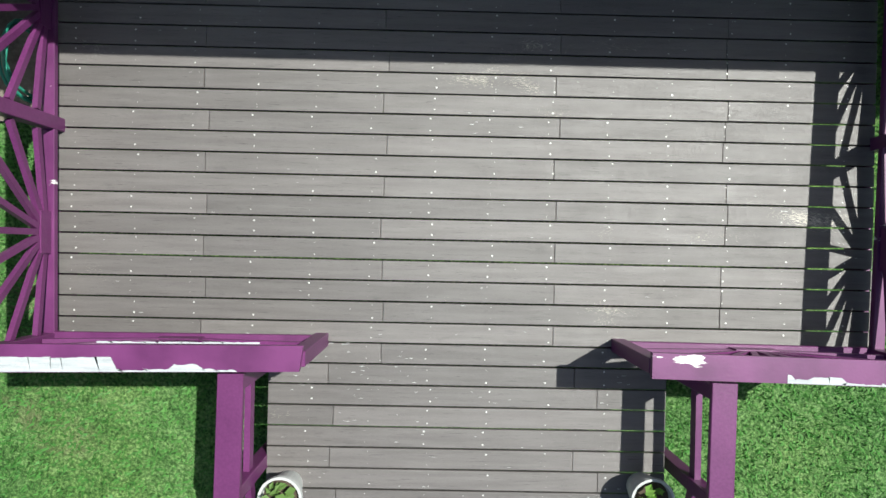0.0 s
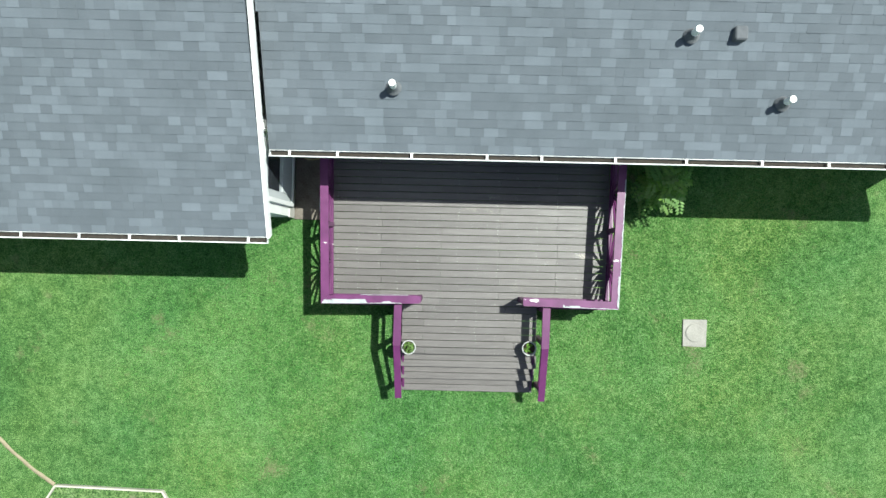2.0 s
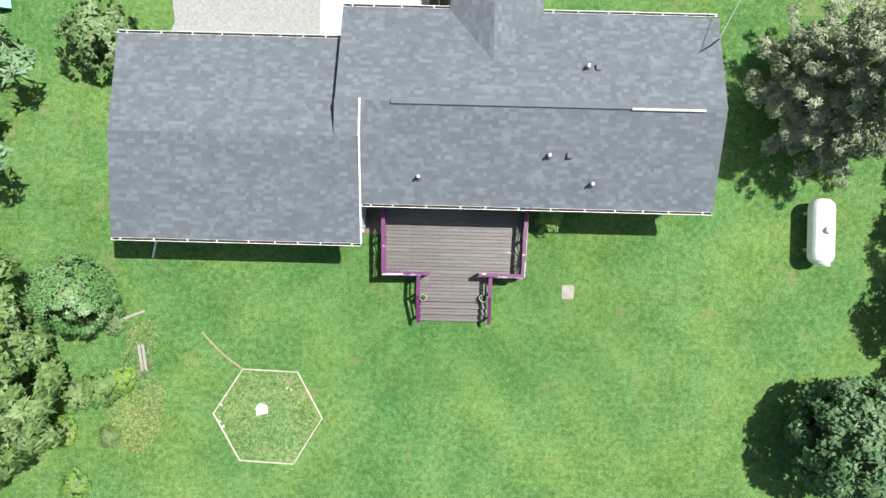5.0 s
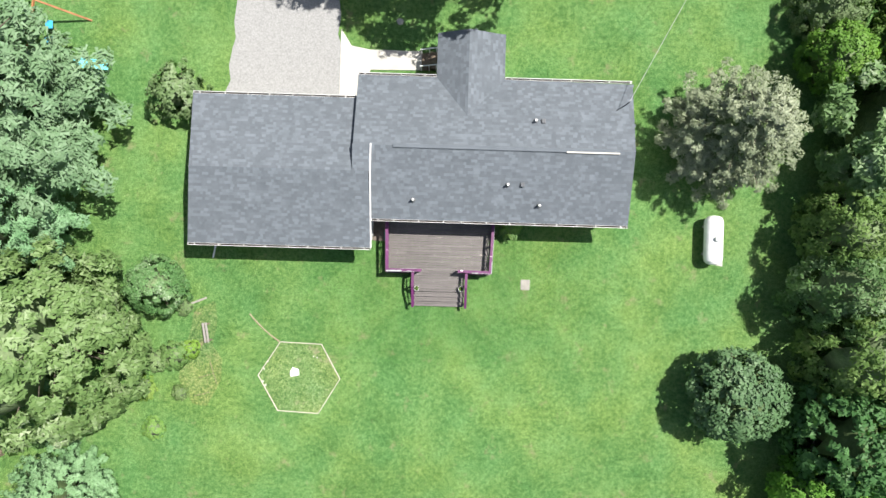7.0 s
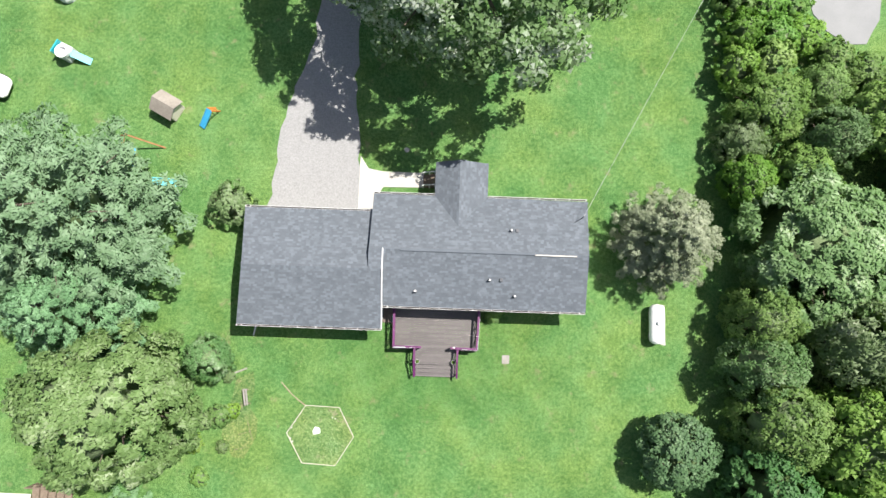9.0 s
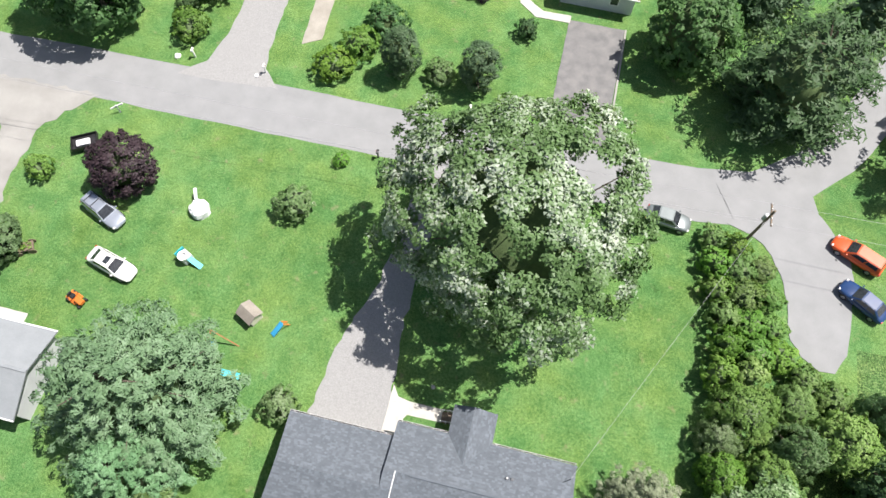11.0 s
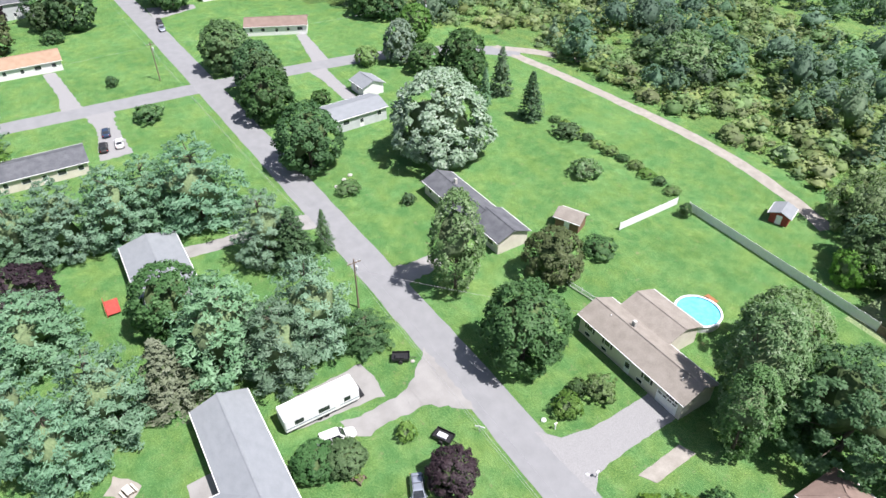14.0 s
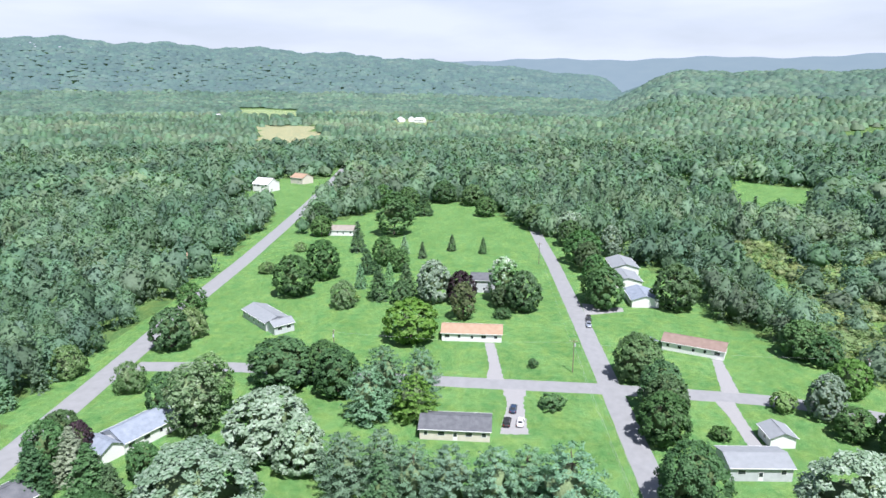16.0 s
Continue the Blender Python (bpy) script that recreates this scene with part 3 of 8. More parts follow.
def leafy_crown(shape, seed, h, r, count, puff, lump=0.14, low=0.03):
    """Puffs of foliage over a crown's outline: centres, radii, outward directions."""
    rs = np.random.RandomState(seed)
    k = np.arange(count)
    wide = {"round": 0.5, "egg": 0.4, "dome": 0.3, "column": 0.42, "vase": 0.55}[shape]
    u = (k + 0.5) / count + rs.uniform(-0.5, 0.5, count) / count ** 0.5 * 0.35
    u = np.clip(np.where(u < 0.36, wide * u / 0.36, wide + (1 - wide) * (u - 0.36) / 0.64), 0.015, 0.992)
    q = np.where(u < wide, (wide - u) / wide, (u - wide) / (1 - wide))
    prof = np.maximum(0.0, 1 - q ** {"column": 2.4, "egg": 2.1}.get(shape, 2.2)) ** 0.55
    a = k * 2.39996 + rs.uniform(-0.5, 0.5, count)
    w1, w2 = rs.uniform(0, 6.28, 2)
    lumps = 1 + lump * (np.sin(3 * a + w1 + 5 * u) + 0.7 * np.sin(5 * a + w2 - 9 * u)) * 0.6 + rs.uniform(-lump, lump, count) * 0.6
    rr = r * prof * lumps * (1 - 0.75 * puff)
    z = h * (low + (1 - low) * u * (1 - 0.35 * puff * r / h))
    c = np.stack([np.cos(a) * rr, np.sin(a) * rr, z], 1)
    out = units(np.stack([c[:, 0] / r, c[:, 1] / r, (z / h - wide * 0.95) * 1.7], 1))
    return c, r * puff * rs.uniform(0.65, 1.35, count), out


def boughs(seed, h, r, soft, gap, arms, base=0.05, rise=0.2, plume=0.13, steps=3, bulge=1.0):
    """Whorls of boughs with feathery plumes towards their ends."""
    rs = np.random.RandomState(seed)
    c, rad, out = [], [], []
    z = h * base
    while z < h * 0.985:
        u = max(0.0, (z / h - base) / (1 - base))
        reach = r * (1 - u ** bulge) ** soft * (0.78 + 0.22 * min(1, u * 6)) + 0.15
        k = max(4, int(arms * (0.55 + 0.45 * (1 - u))))
        a0 = rs.uniform(0, 6.28)
        for j in range(k):
            a = a0 + 6.283 * j / k + rs.uniform(-0.3, 0.3)
            long_ = reach * rs.uniform(0.66, 1.06)
            for i in range(steps):
                f = 0.42 + 0.58 * (i + rs.uniform(0.3, 0.9)) / steps
                side = rs.uniform(-1, 1) * long_ * 0.24 * (1.15 - f)
                rho = long_ * f
                c.append((math.cos(a) * rho - math.sin(a) * side, math.sin(a) * rho + math.cos(a) * side, z + rise * long_ * (f * f - 0.5) + rs.normal(0, 0.08) * gap))
                rad.append(r * plume * rs.uniform(0.7, 1.25) * (0.55 + 0.45 * (1 - u)))
                out.append((math.cos(a) * 0.75, math.sin(a) * 0.75, 0.45 + 0.5 * u))
        z += gap * rs.uniform(0.8, 1.2) * (1 - 0.4 * u)
    c.append((0, 0, h * 0.985))
    rad.append(r * plume * 0.5)
    out.append((0, 0, 1))
    return np.array(c), np.array(rad), units(np.array(out))


def sprays(puffs, n, leaf, seed, flat=1.0, slim=0.6, up=0.3, loose=0.45, comb=False):
    """Corner points of n leaf sprays on the puffs, and the soft direction in which each one faces."""
    rs = np.random.RandomState(seed)
    c, rad, out = puffs
    k = rs.choice(len(c), n, p=rad ** 2 / (rad ** 2).sum())
    d = units(rs.normal(0, 1, (n, 3)))
    d = np.where((d * out[k]).sum(1, keepdims=True) < -0.2, -d, d)
    p = c[k] + d * rad[k][:, None] * np.array([1, 1, flat]) * rs.uniform(0.5, 1.28, (n, 1))
    soft = units(d * 0.45 + out[k] * 0.5 + np.array([0, 0, up]) + rs.normal(0, 0.24, (n, 3)))
    face = units(soft + rs.normal(0, loose, (n, 3)))
    face = np.where((face * soft).sum(1, keepdims=True) < 0.1, soft, face)
    a = units(np.cross(face, np.cross(face, out[k]) + rs.normal(0, 0.45, (n, 3)) if comb else rs.normal(0, 1, (n, 3))))
    b, s = np.cross(face, a), (leaf * rs.uniform(0.65, 1.35, n))[:, None]
    v = np.stack([p + a * s * 1.2, p - a * s * 0.65 + b * s * 1.4 * slim, p - a * s * 0.65 - b * s * 1.4 * slim], 1)
    v[:, :, 2] = np.maximum(v[:, :, 2], 0.05)
    return v, soft


def soft_mesh(name, verts, faces, normals, material):
    """A mesh of triangles shaded by the given directions."""
    me = bpy.data.meshes.new(name)
    me.vertices.add(len(verts))
    me.vertices.foreach_set("co", np.ascontiguousarray(verts, np.float32).ravel())
    me.loops.add(faces.size)
    me.loops.foreach_set("vertex_index", faces.ravel().astype(np.int32))
    me.polygons.add(len(faces))
    me.polygons.foreach_set("loop_start", np.arange(0, faces.size, 3).astype(np.int32))
    me.polygons.foreach_set("use_smooth", np.ones(len(faces), bool))
    me.update(calc_edges=True)
    if normals is not None:
        me.normals_split_custom_set_from_vertices(np.ascontiguousarray(normals, np.float32))
    me.materials.append(material)
    return me


def trunk_bm(h, r, goals, seed, straight=False):
    rs = random.Random(seed)
    bm = bmesh.new()
    top = h * (0.93 if straight else 0.5)
    steps = 6
    pts = [Vector((rs.uniform(-0.05, 0.05) * k * r * 4, rs.uniform(-0.05, 0.05) * k * r * 4, top * k / steps)) for k in range(steps + 1)]
    for k in range(steps):
        tube(pts[k], pts[k + 1], r * (1.25 if k == 0 else 1) * (1 - 0.8 * k / steps), r * (1 - 0.8 * (k + 1) / steps), 7, bm, k in (0, steps - 1))
    for g in goals:
        g = Vector(g)
        a = pts[min(steps, max(1, int(steps * min(0.95, g.z / max(top, 0.1)) * (0.97 if straight else 0.7))))]
        mid = a.lerp(g, 0.5) + Vector((0, 0, (g - a).length * (-0.02 if straight else 0.08)))
        tube(a, mid, r * 0.32, r * 0.2, 5, bm, False)
        tube(mid, g, r * 0.2, r * 0.05, 5, bm, False)
    return bm


# kind: builder of puffs, height, radius, trunk radius, leaf count, leaf size, flatness, slimness, inner body
KINDS = {
    "maple": (lambda s: leafy_crown("egg", s, 12, 5, 170, 0.13, 0.1), 12, 5, 0.26, 8000, 0.21, 0.85, 0.6, 0.7),
    "silver": (lambda s: leafy_crown("dome", s, 16, 7, 210, 0.12, 0.15), 16, 7, 0.35, 13000, 0.25, 0.85, 0.6, 0.7),
    "silvermaple": (lambda s: leafy_crown("vase", s, 20, 9.5, 480, 0.08, 0.24, 0.14), 20, 9.5, 0.45, 60000, 0.15, 0.8, 0.6, 0.62),
    "poplar": (lambda s: leafy_crown("column", s, 17, 4, 150, 0.17, 0.2), 17, 4, 0.25, 7000, 0.19, 1.0, 0.55, 0.7),
    "pine": (lambda s: boughs(s, 15, 6, 0.62, 1.15, 10, 0.05, 0.2, 0.12, 4, 2.3), 15, 6, 0.26, 9000, 0.27, 0.5, 0.24, 0.62),
    "spruce": (lambda s: boughs(s, 14, 3.6, 0.9, 0.75, 10, 0.03, -0.16, 0.12), 14, 3.6, 0.2, 6000, 0.22, 0.5, 0.26, 0.62),
    "willow": (lambda s: leafy_crown("dome", s, 11, 6, 190, 0.12, 0.18), 11, 6, 0.3, 9000, 0.24, 1.1, 0.36, 0.68),
    "locust": (lambda s: leafy_crown("dome", s, 15, 8, 300, 0.09, 0.12), 15, 8, 0.34, 19000, 0.23, 0.55, 0.42, 0.68),
    "shrub": (lambda s: leafy_crown("round", s, 2.6, 1.6, 110, 0.13, 0.22, 0.0), 2.6, 1.6, 0.05, 2400, 0.1, 1.0, 0.6, 0.68),
    "nearwillow": (lambda s: leafy_crown("dome", s, 11, 6, 300, 0.1, 0.2), 11, 6, 0.3, 36000, 0.2, 0.9, 0.34, 0.72),
    "bigpine": (lambda s: boughs(s, 15, 8.5, 0.72, 1.2, 14, 0.06, 0.22, 0.07, 6, 1.6), 15, 8.5, 0.34, 42000, 0.22, 0.5, 0.22, 0.5),
}
CROWNS, TRUNKS = {}, {}


def tree(kind, x, y, r, h, leaf=None, label="", name="tree", variant=None, group=""):
    """One tree: a trunk with limbs and a crown, scaled to radius r and height h."""
    rs = random.Random(int(x * 31 + y * 17))
    variant = variant if variant is not None else rs.randint(0, 1)
    build, h0, r0, girth, count, size, flat, slim, body = KINDS[kind]
    leaf = leaf or {"poplar": "aspen", "nearwillow": "willow", "shrub": "bright", "bigpine": "pine", "locust": "maple"}.get(kind, kind)
    away = math.hypot(x, y)
    lod = 1 if away < 120 else 2 if away < 190 else 4
    key = (kind, variant, leaf, lod)
    if key not in CROWNS:
        seed = 17 * variant + sum(map(ord, kind))
        puffs = build(seed)
        n = count // lod
        v, soft = sprays(puffs, n, size * {1: 1.05, 2: 1.55, 4: 2.2}[lod], seed + 1, flat, slim, 0.3, 0.45, slim < 0.3)
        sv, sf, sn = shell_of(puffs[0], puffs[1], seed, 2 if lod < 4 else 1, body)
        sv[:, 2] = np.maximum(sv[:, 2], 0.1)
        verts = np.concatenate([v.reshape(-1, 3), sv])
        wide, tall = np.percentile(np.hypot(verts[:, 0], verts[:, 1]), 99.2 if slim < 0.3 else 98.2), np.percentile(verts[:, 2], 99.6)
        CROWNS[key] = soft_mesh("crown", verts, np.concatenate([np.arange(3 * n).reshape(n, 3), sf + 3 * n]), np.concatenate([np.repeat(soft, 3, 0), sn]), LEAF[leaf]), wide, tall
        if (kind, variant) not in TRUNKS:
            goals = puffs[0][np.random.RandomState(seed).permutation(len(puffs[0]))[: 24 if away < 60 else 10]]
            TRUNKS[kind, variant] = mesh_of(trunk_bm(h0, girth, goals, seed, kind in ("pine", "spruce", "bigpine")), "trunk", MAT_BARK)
        # the shell gets the painted inner shade, in a paler tone for lighter kinds
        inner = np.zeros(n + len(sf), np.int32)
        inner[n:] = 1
        CROWNS[key][0].materials.append(MAT_PALE_INNER_SHADE if leaf in ("silver", "pine", "willow", "aspen", "bright") else MAT_INNER_SHADE)
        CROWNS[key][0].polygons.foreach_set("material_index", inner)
    crown, wide, tall = CROWNS[key]
    turn = Matrix.Rotation(rs.uniform(0, 6.28), 4, "Z")
    ob = thing(name, Matrix.Translation((x, y, float(ground_height(x, y)) - 0.02)) @ turn @ Matrix.Diagonal((r / wide, r / wide, h / tall, 1)), label, "bush" if name in ("shrub", "hedge") else "tree", group)
    part("trunk", TRUNKS[kind, variant], None, ob)
    part("crown", crown, None, ob)
    return ob


T_PINE = "tall soft-needled pine with grey-green boughs"
T_MAPLE = "broad dark green leafy tree beside the road"
# round the house in the yard
tree("silvermaple", 1.3, 23.0, 11.2, 17.0, None, "huge silver maple with pale leaf undersides on the front lawn", "tree", 0)
tree("bigpine", -23.7, 3.9, 7.6, 14, "bluespruce", "very large blue-green pine beside the side lawn", "tree", 0)
tree("bigpine", -22.5, -1.5, 4.2, 10, "bluespruce", T_PINE, "tree", 0)
tree("nearwillow", -19.4, -7.2, 5.0, 11.5, "willow", "spreading tree with narrow pale leaves at the lawn edge", "tree", 1)
tree("willow", -15.0, -4.5, 1.7, 3.4, "aspen", "slender shrubby tree with narrow pale leaves")
tree("bigpine", -19.4, -15.6, 2.8, 6.4, "bluespruce", "young blue-green pine tree", "tree", 0)
tree("bigpine", 14.9, 4.3, 3.7, 7.6, "greypine", "grey half-bare pine near the end of the house", "tree", 0)
tree("maple", 15.8, -9.3, 2.6, 4.4, "spruce", "dense dark round-crowned tree on the back lawn")
tree("shrub", -14.3, 5.9, 1.8, 2.4, "willow", "round shrub with pale flower heads", "shrub")


def sumac(x, y, fronds, seed):
    """A young shrub: a few stems, each frond with pairs of leaflets."""
    rs = random.Random(seed)
    ob = thing("shrub", pose(x, y, 0), "young bright green shrub with paired leaflets against the house wall", "bush")
    for k in range(5):
        a = rs.uniform(0, 6.28)
        part("stem", tube((rs.uniform(-0.2, 0.2), rs.uniform(-0.15, 0.15), 0), (math.cos(a) * 0.25, math.sin(a) * 0.2, rs.uniform(0.7, 1.1)), 0.018, 0.008, 6), MAT_BARK, ob)
    for k in range(fronds):
        a, long_, rise = rs.uniform(0, 6.28), rs.uniform(0.28, 0.46), rs.uniform(0.1, 0.3)
        base = Vector((rs.uniform(-0.35, 0.35), rs.uniform(-0.22, 0.22), rs.uniform(0.35, 1.15)))
        d, s = Vector((math.cos(a), math.sin(a), 0)), Vector((-math.sin(a), math.cos(a), 0))
        bm = bmesh.new()
        for i in range(6):
            u = 0.2 + 0.8 * i / 5
            p = base + d * long_ * u + Vector((0, 0, rise * (u - u * u * 1.1)))
            size = 0.115 * (1 - 0.55 * abs(u - 0.45))
            for side in (-1, 1):
                tip = p + s * side * size + d * size * 0.45 - Vector((0, 0, 0.02 + 0.02 * rs.random()))
                m1, m2 = p.lerp(tip, 0.45) + d * 0.034, p.lerp(tip, 0.45) - d * 0.034
                bm.faces.new([bm.verts.new(q) for q in (p, m1, tip, m2)])
        part("frond", bm, LEAF["bright"], ob)


sumac(3.85, -1.0, 64, 5)
for x, y, r, h, k, lf in ((22.1, 13.6, 2.8, 4.6, "willow", "bright"), (20.3, 11.2, 1.9, 3.6, "willow", "willow"), (20.6, 8.6, 1.9, 4, "maple", "bright"), (24.8, 3.8, 5.6, 7, "nearwillow", "willow"), (21.0, -0.6, 2.5, 6, "willow", "bright"), (20.8, -3.8, 2.7, 6.4, "willow", "willow"),
                          (22.0, -7.4, 3.3, 7, "willow", "bright"), (20.9, -11.2, 3, 6.8, "maple", "maple"), (20.2, -15, 3, 6.6, "willow", "bright"), (20.6, -19, 3.4, 7, "maple", "bright"), (29.2, 12.8, 2.6, 6, "maple", "bright"), (26.0, 11.6, 2.4, 5.4, "willow", "willow"),
                          (26, 15.2, 2.0, 3.6, "willow", "bright"), (32.5, 10, 3, 7, "maple", "maple"), (31.6, 5, 3.6, 8, "willow", "maple"), (26.6, -2.2, 3.4, 8, "willow", "willow"), (26.4, -8.2, 3.6, 8.5, "maple", "bright"), (25.4, -13.6, 3.6, 8.5, "willow", "bright"),
                          (25.6, -19, 4, 9, "maple", "maple"), (31, -1.6, 4, 9, "maple", "bright"), (31, -7.5, 4, 9, "willow", "maple"), (30.6, -14, 4, 9, "maple", "maple"), (33, 15.5, 2.6, 6, "willow", "maple"), (23.6, -23.5, 3.6, 8, "maple", "maple"), (24, 9.2, 2.2, 4.6, "willow", "bright")):
    tree(k, x, y, r, h, lf, {"willow": "pale olive-green spreading tree of the wood beside the lawn", "bright": "bright yellow-green leafy tree of the wood beside the lawn"}.get(lf, "leafy green tree of the wood beside the lawn"), "tree", None, "trees beside the lawn")
for x, y, r, h in ((18.9, 29.2, 1.5, 2.2), (21.0, 28.9, 1.5, 2.0), (19.2, 26.8, 1.6, 2.4), (21.4, 26.6, 1.7, 2.2), (23.4, 27.2, 1.4, 1.7), (19.6, 24.3, 1.6, 2.4), (21.9, 24.2, 1.8, 2.3), (24.1, 24.6, 1.5, 1.8), (20.2, 21.9, 1.7, 2.5), (22.5, 21.7, 1.7, 2.2),
                   (24.5, 21.9, 1.5, 1.7), (20.6, 19.4, 1.8, 3.0), (23.0, 19.2, 1.8, 2.6), (25.3, 19.4, 1.7, 2.0), (20.2, 16.6, 1.8, 3.4), (22.6, 17.0, 2.0, 3.2), (27.2, 17.6, 1.9, 2.4), (29.5, 16.8, 1.7, 2.2)):
    tree("shrub", x, y, r, h, "bright", "overgrown bright green hedge shrub beside the gravel turn-off", "hedge", None, "hedge shrubs")
# front neighbours
for x, y, r, h in ((-13.4, 41.5, 2.3, 6), (-5.5, 41.6, 2.3, 6)):
    tree("poplar", x, y, r * 0.95, h, "spruce", "small upright dense dark tree in the front garden")
for x, y, r, h, k, lf in ((-35.3, 23.2, 3.2, 5.6, "maple", "plum"), (-43.8, 21.8, 1.5, 2.4, "shrub", "bright"), (-43.8, 13.6, 2.6, 4.2, "maple", "maple"), (-45.2, 10.4, 2.9, 4.2, "maple", "maple"), (-19, 23.7, 2.0, 2.6, "shrub", "willow"),
                       (-16.4, 29.6, 0.9, 1.0, "shrub", "bright"), (-1.9, 49.3, 1.4, 2, "shrub", "maple"), (-20.4, 40.0, 2.3, 2.4, "shrub", "bright"), (-18.4, 43.2, 2.4, 2.6, "shrub", "bright"), (-16.4, 46.5, 2.6, 3, "shrub", "maple"),
                       (-9.5, 41.6, 1.7, 2.2, "shrub", "willow"), (-36.5, 41.3, 2.3, 2.8, "shrub", "bright"), (-36.4, 46.8, 2.6, 3, "shrub", "willow"), (-38.2, 44.6, 1.6, 2, "shrub", "maple"), (-59.5, 67.6, 3.4, 2.4, "shrub", "maple"),
                       (-149.6, 13.6, 3.8, 3.6, "shrub", "maple"), (-173.5, 9.8, 1.7, 2.8, "shrub", "spruce"), (-98.6, 39.6, 2.6, 2.2, "shrub", "willow"), (-89.2, 47.4, 1.5, 2.2, "shrub", "spruce"), (-94.6, 90, 3.6, 2.6, "shrub", "maple"),
                       (-79.8, 82.2, 3.4, 3.2, "shrub", "willow"), (-138, 50.8, 2.6, 3, "shrub", "maple"), (-59.3, 88, 1.4, 2.8, "shrub", "spruce"), (-153.2, 70.4, 3.5, 5, "shrub", "bright"), (-214.6, 1.1, 3.6, 3.4, "shrub", "maple"),
                       (-227, -57, 5.4, 4.4, "shrub", "bright"), (-10.5, 55.9, 0.9, 0.9, "shrub", "plum"), (-8.8, 53.2, 0.7, 0.8, "shrub", "plum"), (-7.4, 52.9, 0.7, 0.8, "shrub", "plum")):
    tree(k, x, y, r, h, lf, {"plum": "dark purple-leaved garden shrub" if h < 2 else "dark purple-leaved round tree on the lawn", "willow": "loose pale green garden shrub", "spruce": "clipped dark green garden shrub"}.get(lf, "rounded green leafy garden shrub"),
         "tree" if h > 3.9 else "shrub")
SAID = {"pine": T_PINE, "spruce": "narrow dark green conifer tree", "bluespruce": "narrow blue-green spruce tree", "poplar": "tall narrow tree with fluttering pale leaves", "silver": "large tree with silvery white-green leaves",
        "silvermaple": "large tree with silvery white-green leaves", "willow": "drooping pale green leafy tree", "plum": "dark purple-leaved round tree", "bright": "broad bright green leafy tree", "locust": "wide feathery dark green tree beside the houses",
        "greypine": "thin brownish half-bare tree", "olive": "olive-brown leafy tree beside the houses", "aspen": "tall tree with fluttering pale leaves"}


def stand(rows, said):
    """Trees from rows of place, radius, height, kind and, if it differs, leaf."""
    for x, y, r, h, kind, *leaf in rows:
        r *= 1.12 if kind == "pine" else 1.0
        leaf = leaf[0] if leaf else None
        tree(kind, x, y, r, h, leaf, SAID.get(leaf) or SAID.get(kind) or said)


# north side of the village road
stand(((-46.8, 42, 6.4, 13, "maple"), (-64, 41.7, 4.4, 18.5, "poplar", "aspen"), (-58.4, 56.5, 5.0, 9.4, "maple", "olive"), (-24.6, 61, 5.2, 18, "poplar", "aspen"), (-21.5, 55, 3.6, 14, "poplar", "aspen"), (-14.6, 66, 9.2, 15, "locust"),
       (14.4, 50.2, 4.7, 9, "maple"), (24.4, 45.5, 6.9, 12, "pine", "spruce"), (21, 60, 5.9, 13, "pine", "spruce"), (30, 53, 4.8, 12, "spruce"), (42, 48, 4.4, 12, "maple"), (40.5, 41.5, 5.2, 14, "pine", "spruce"),
       (11.5, 97, 6, 14, "pine", "spruce"), (16.5, 74.5, 5.4, 15, "pine", "spruce"), (20.5, 69, 5, 14, "spruce"), (13.8, 83, 5.4, 15, "pine", "spruce"), (9.5, 95, 5.4, 16, "pine", "spruce"), (22, 77, 6, 14, "pine", "spruce"), (18.5, 62.5, 3.6, 10, "silver"), (-18.5, 99, 9.5, 12.5, "willow"), (-31.5, 101, 6, 9.5, "maple"), (-33, 96.5, 3.6, 6, "willow", "bright"), (-6, 97.5, 6, 14, "pine", "spruce"), (4, 96.5, 5.5, 13.5, "pine", "spruce"),
       (-28.2, 72, 6.8, 12, "willow"), (-110.6, 36.8, 6.9, 14, "maple"), (-135.5, 37.4, 6.1, 12, "maple"), (-143.5, 39.6, 5.4, 12.5, "maple"), (-151.5, 40.4, 5.9, 12.5, "maple", "spruce"), (-168.5, 38, 7.0, 13, "maple"),
       (-101, 61.4, 10.8, 18.5, "silver"), (-150, 78.8, 4.7, 11.5, "silver"), (-140.7, 81, 4.6, 7.5, "maple"), (-133.8, 88.2, 6, 12, "maple"), (-127, 86, 4.5, 9, "maple"), (-116.8, 83.5, 2.0, 9, "spruce", "bluespruce"),
       (-119.5, 90, 3.4, 11.5, "spruce"), (-105.2, 88.1, 3.2, 11.2, "spruce"), (-229, 62.9, 8.3, 16.5, "maple"), (-187.7, 88.9, 6.6, 11.5, "maple"), (-182, 92.5, 5, 9, "maple"), (-163.1, 90.6, 5.2, 10, "maple", "bright"),
       (-288.9, 36.5, 9, 15, "maple"), (-302.8, 51, 5.6, 15, "silver"), (-298.8, 64.6, 4.4, 16, "spruce"), (-227.4, 37.5, 7.2, 15.5, "maple"), (-236, 36.5, 6.4, 13, "maple"), (-262, 38.5, 5.4, 11, "maple"), (-276, 37, 6, 13, "maple")), T_MAPLE)
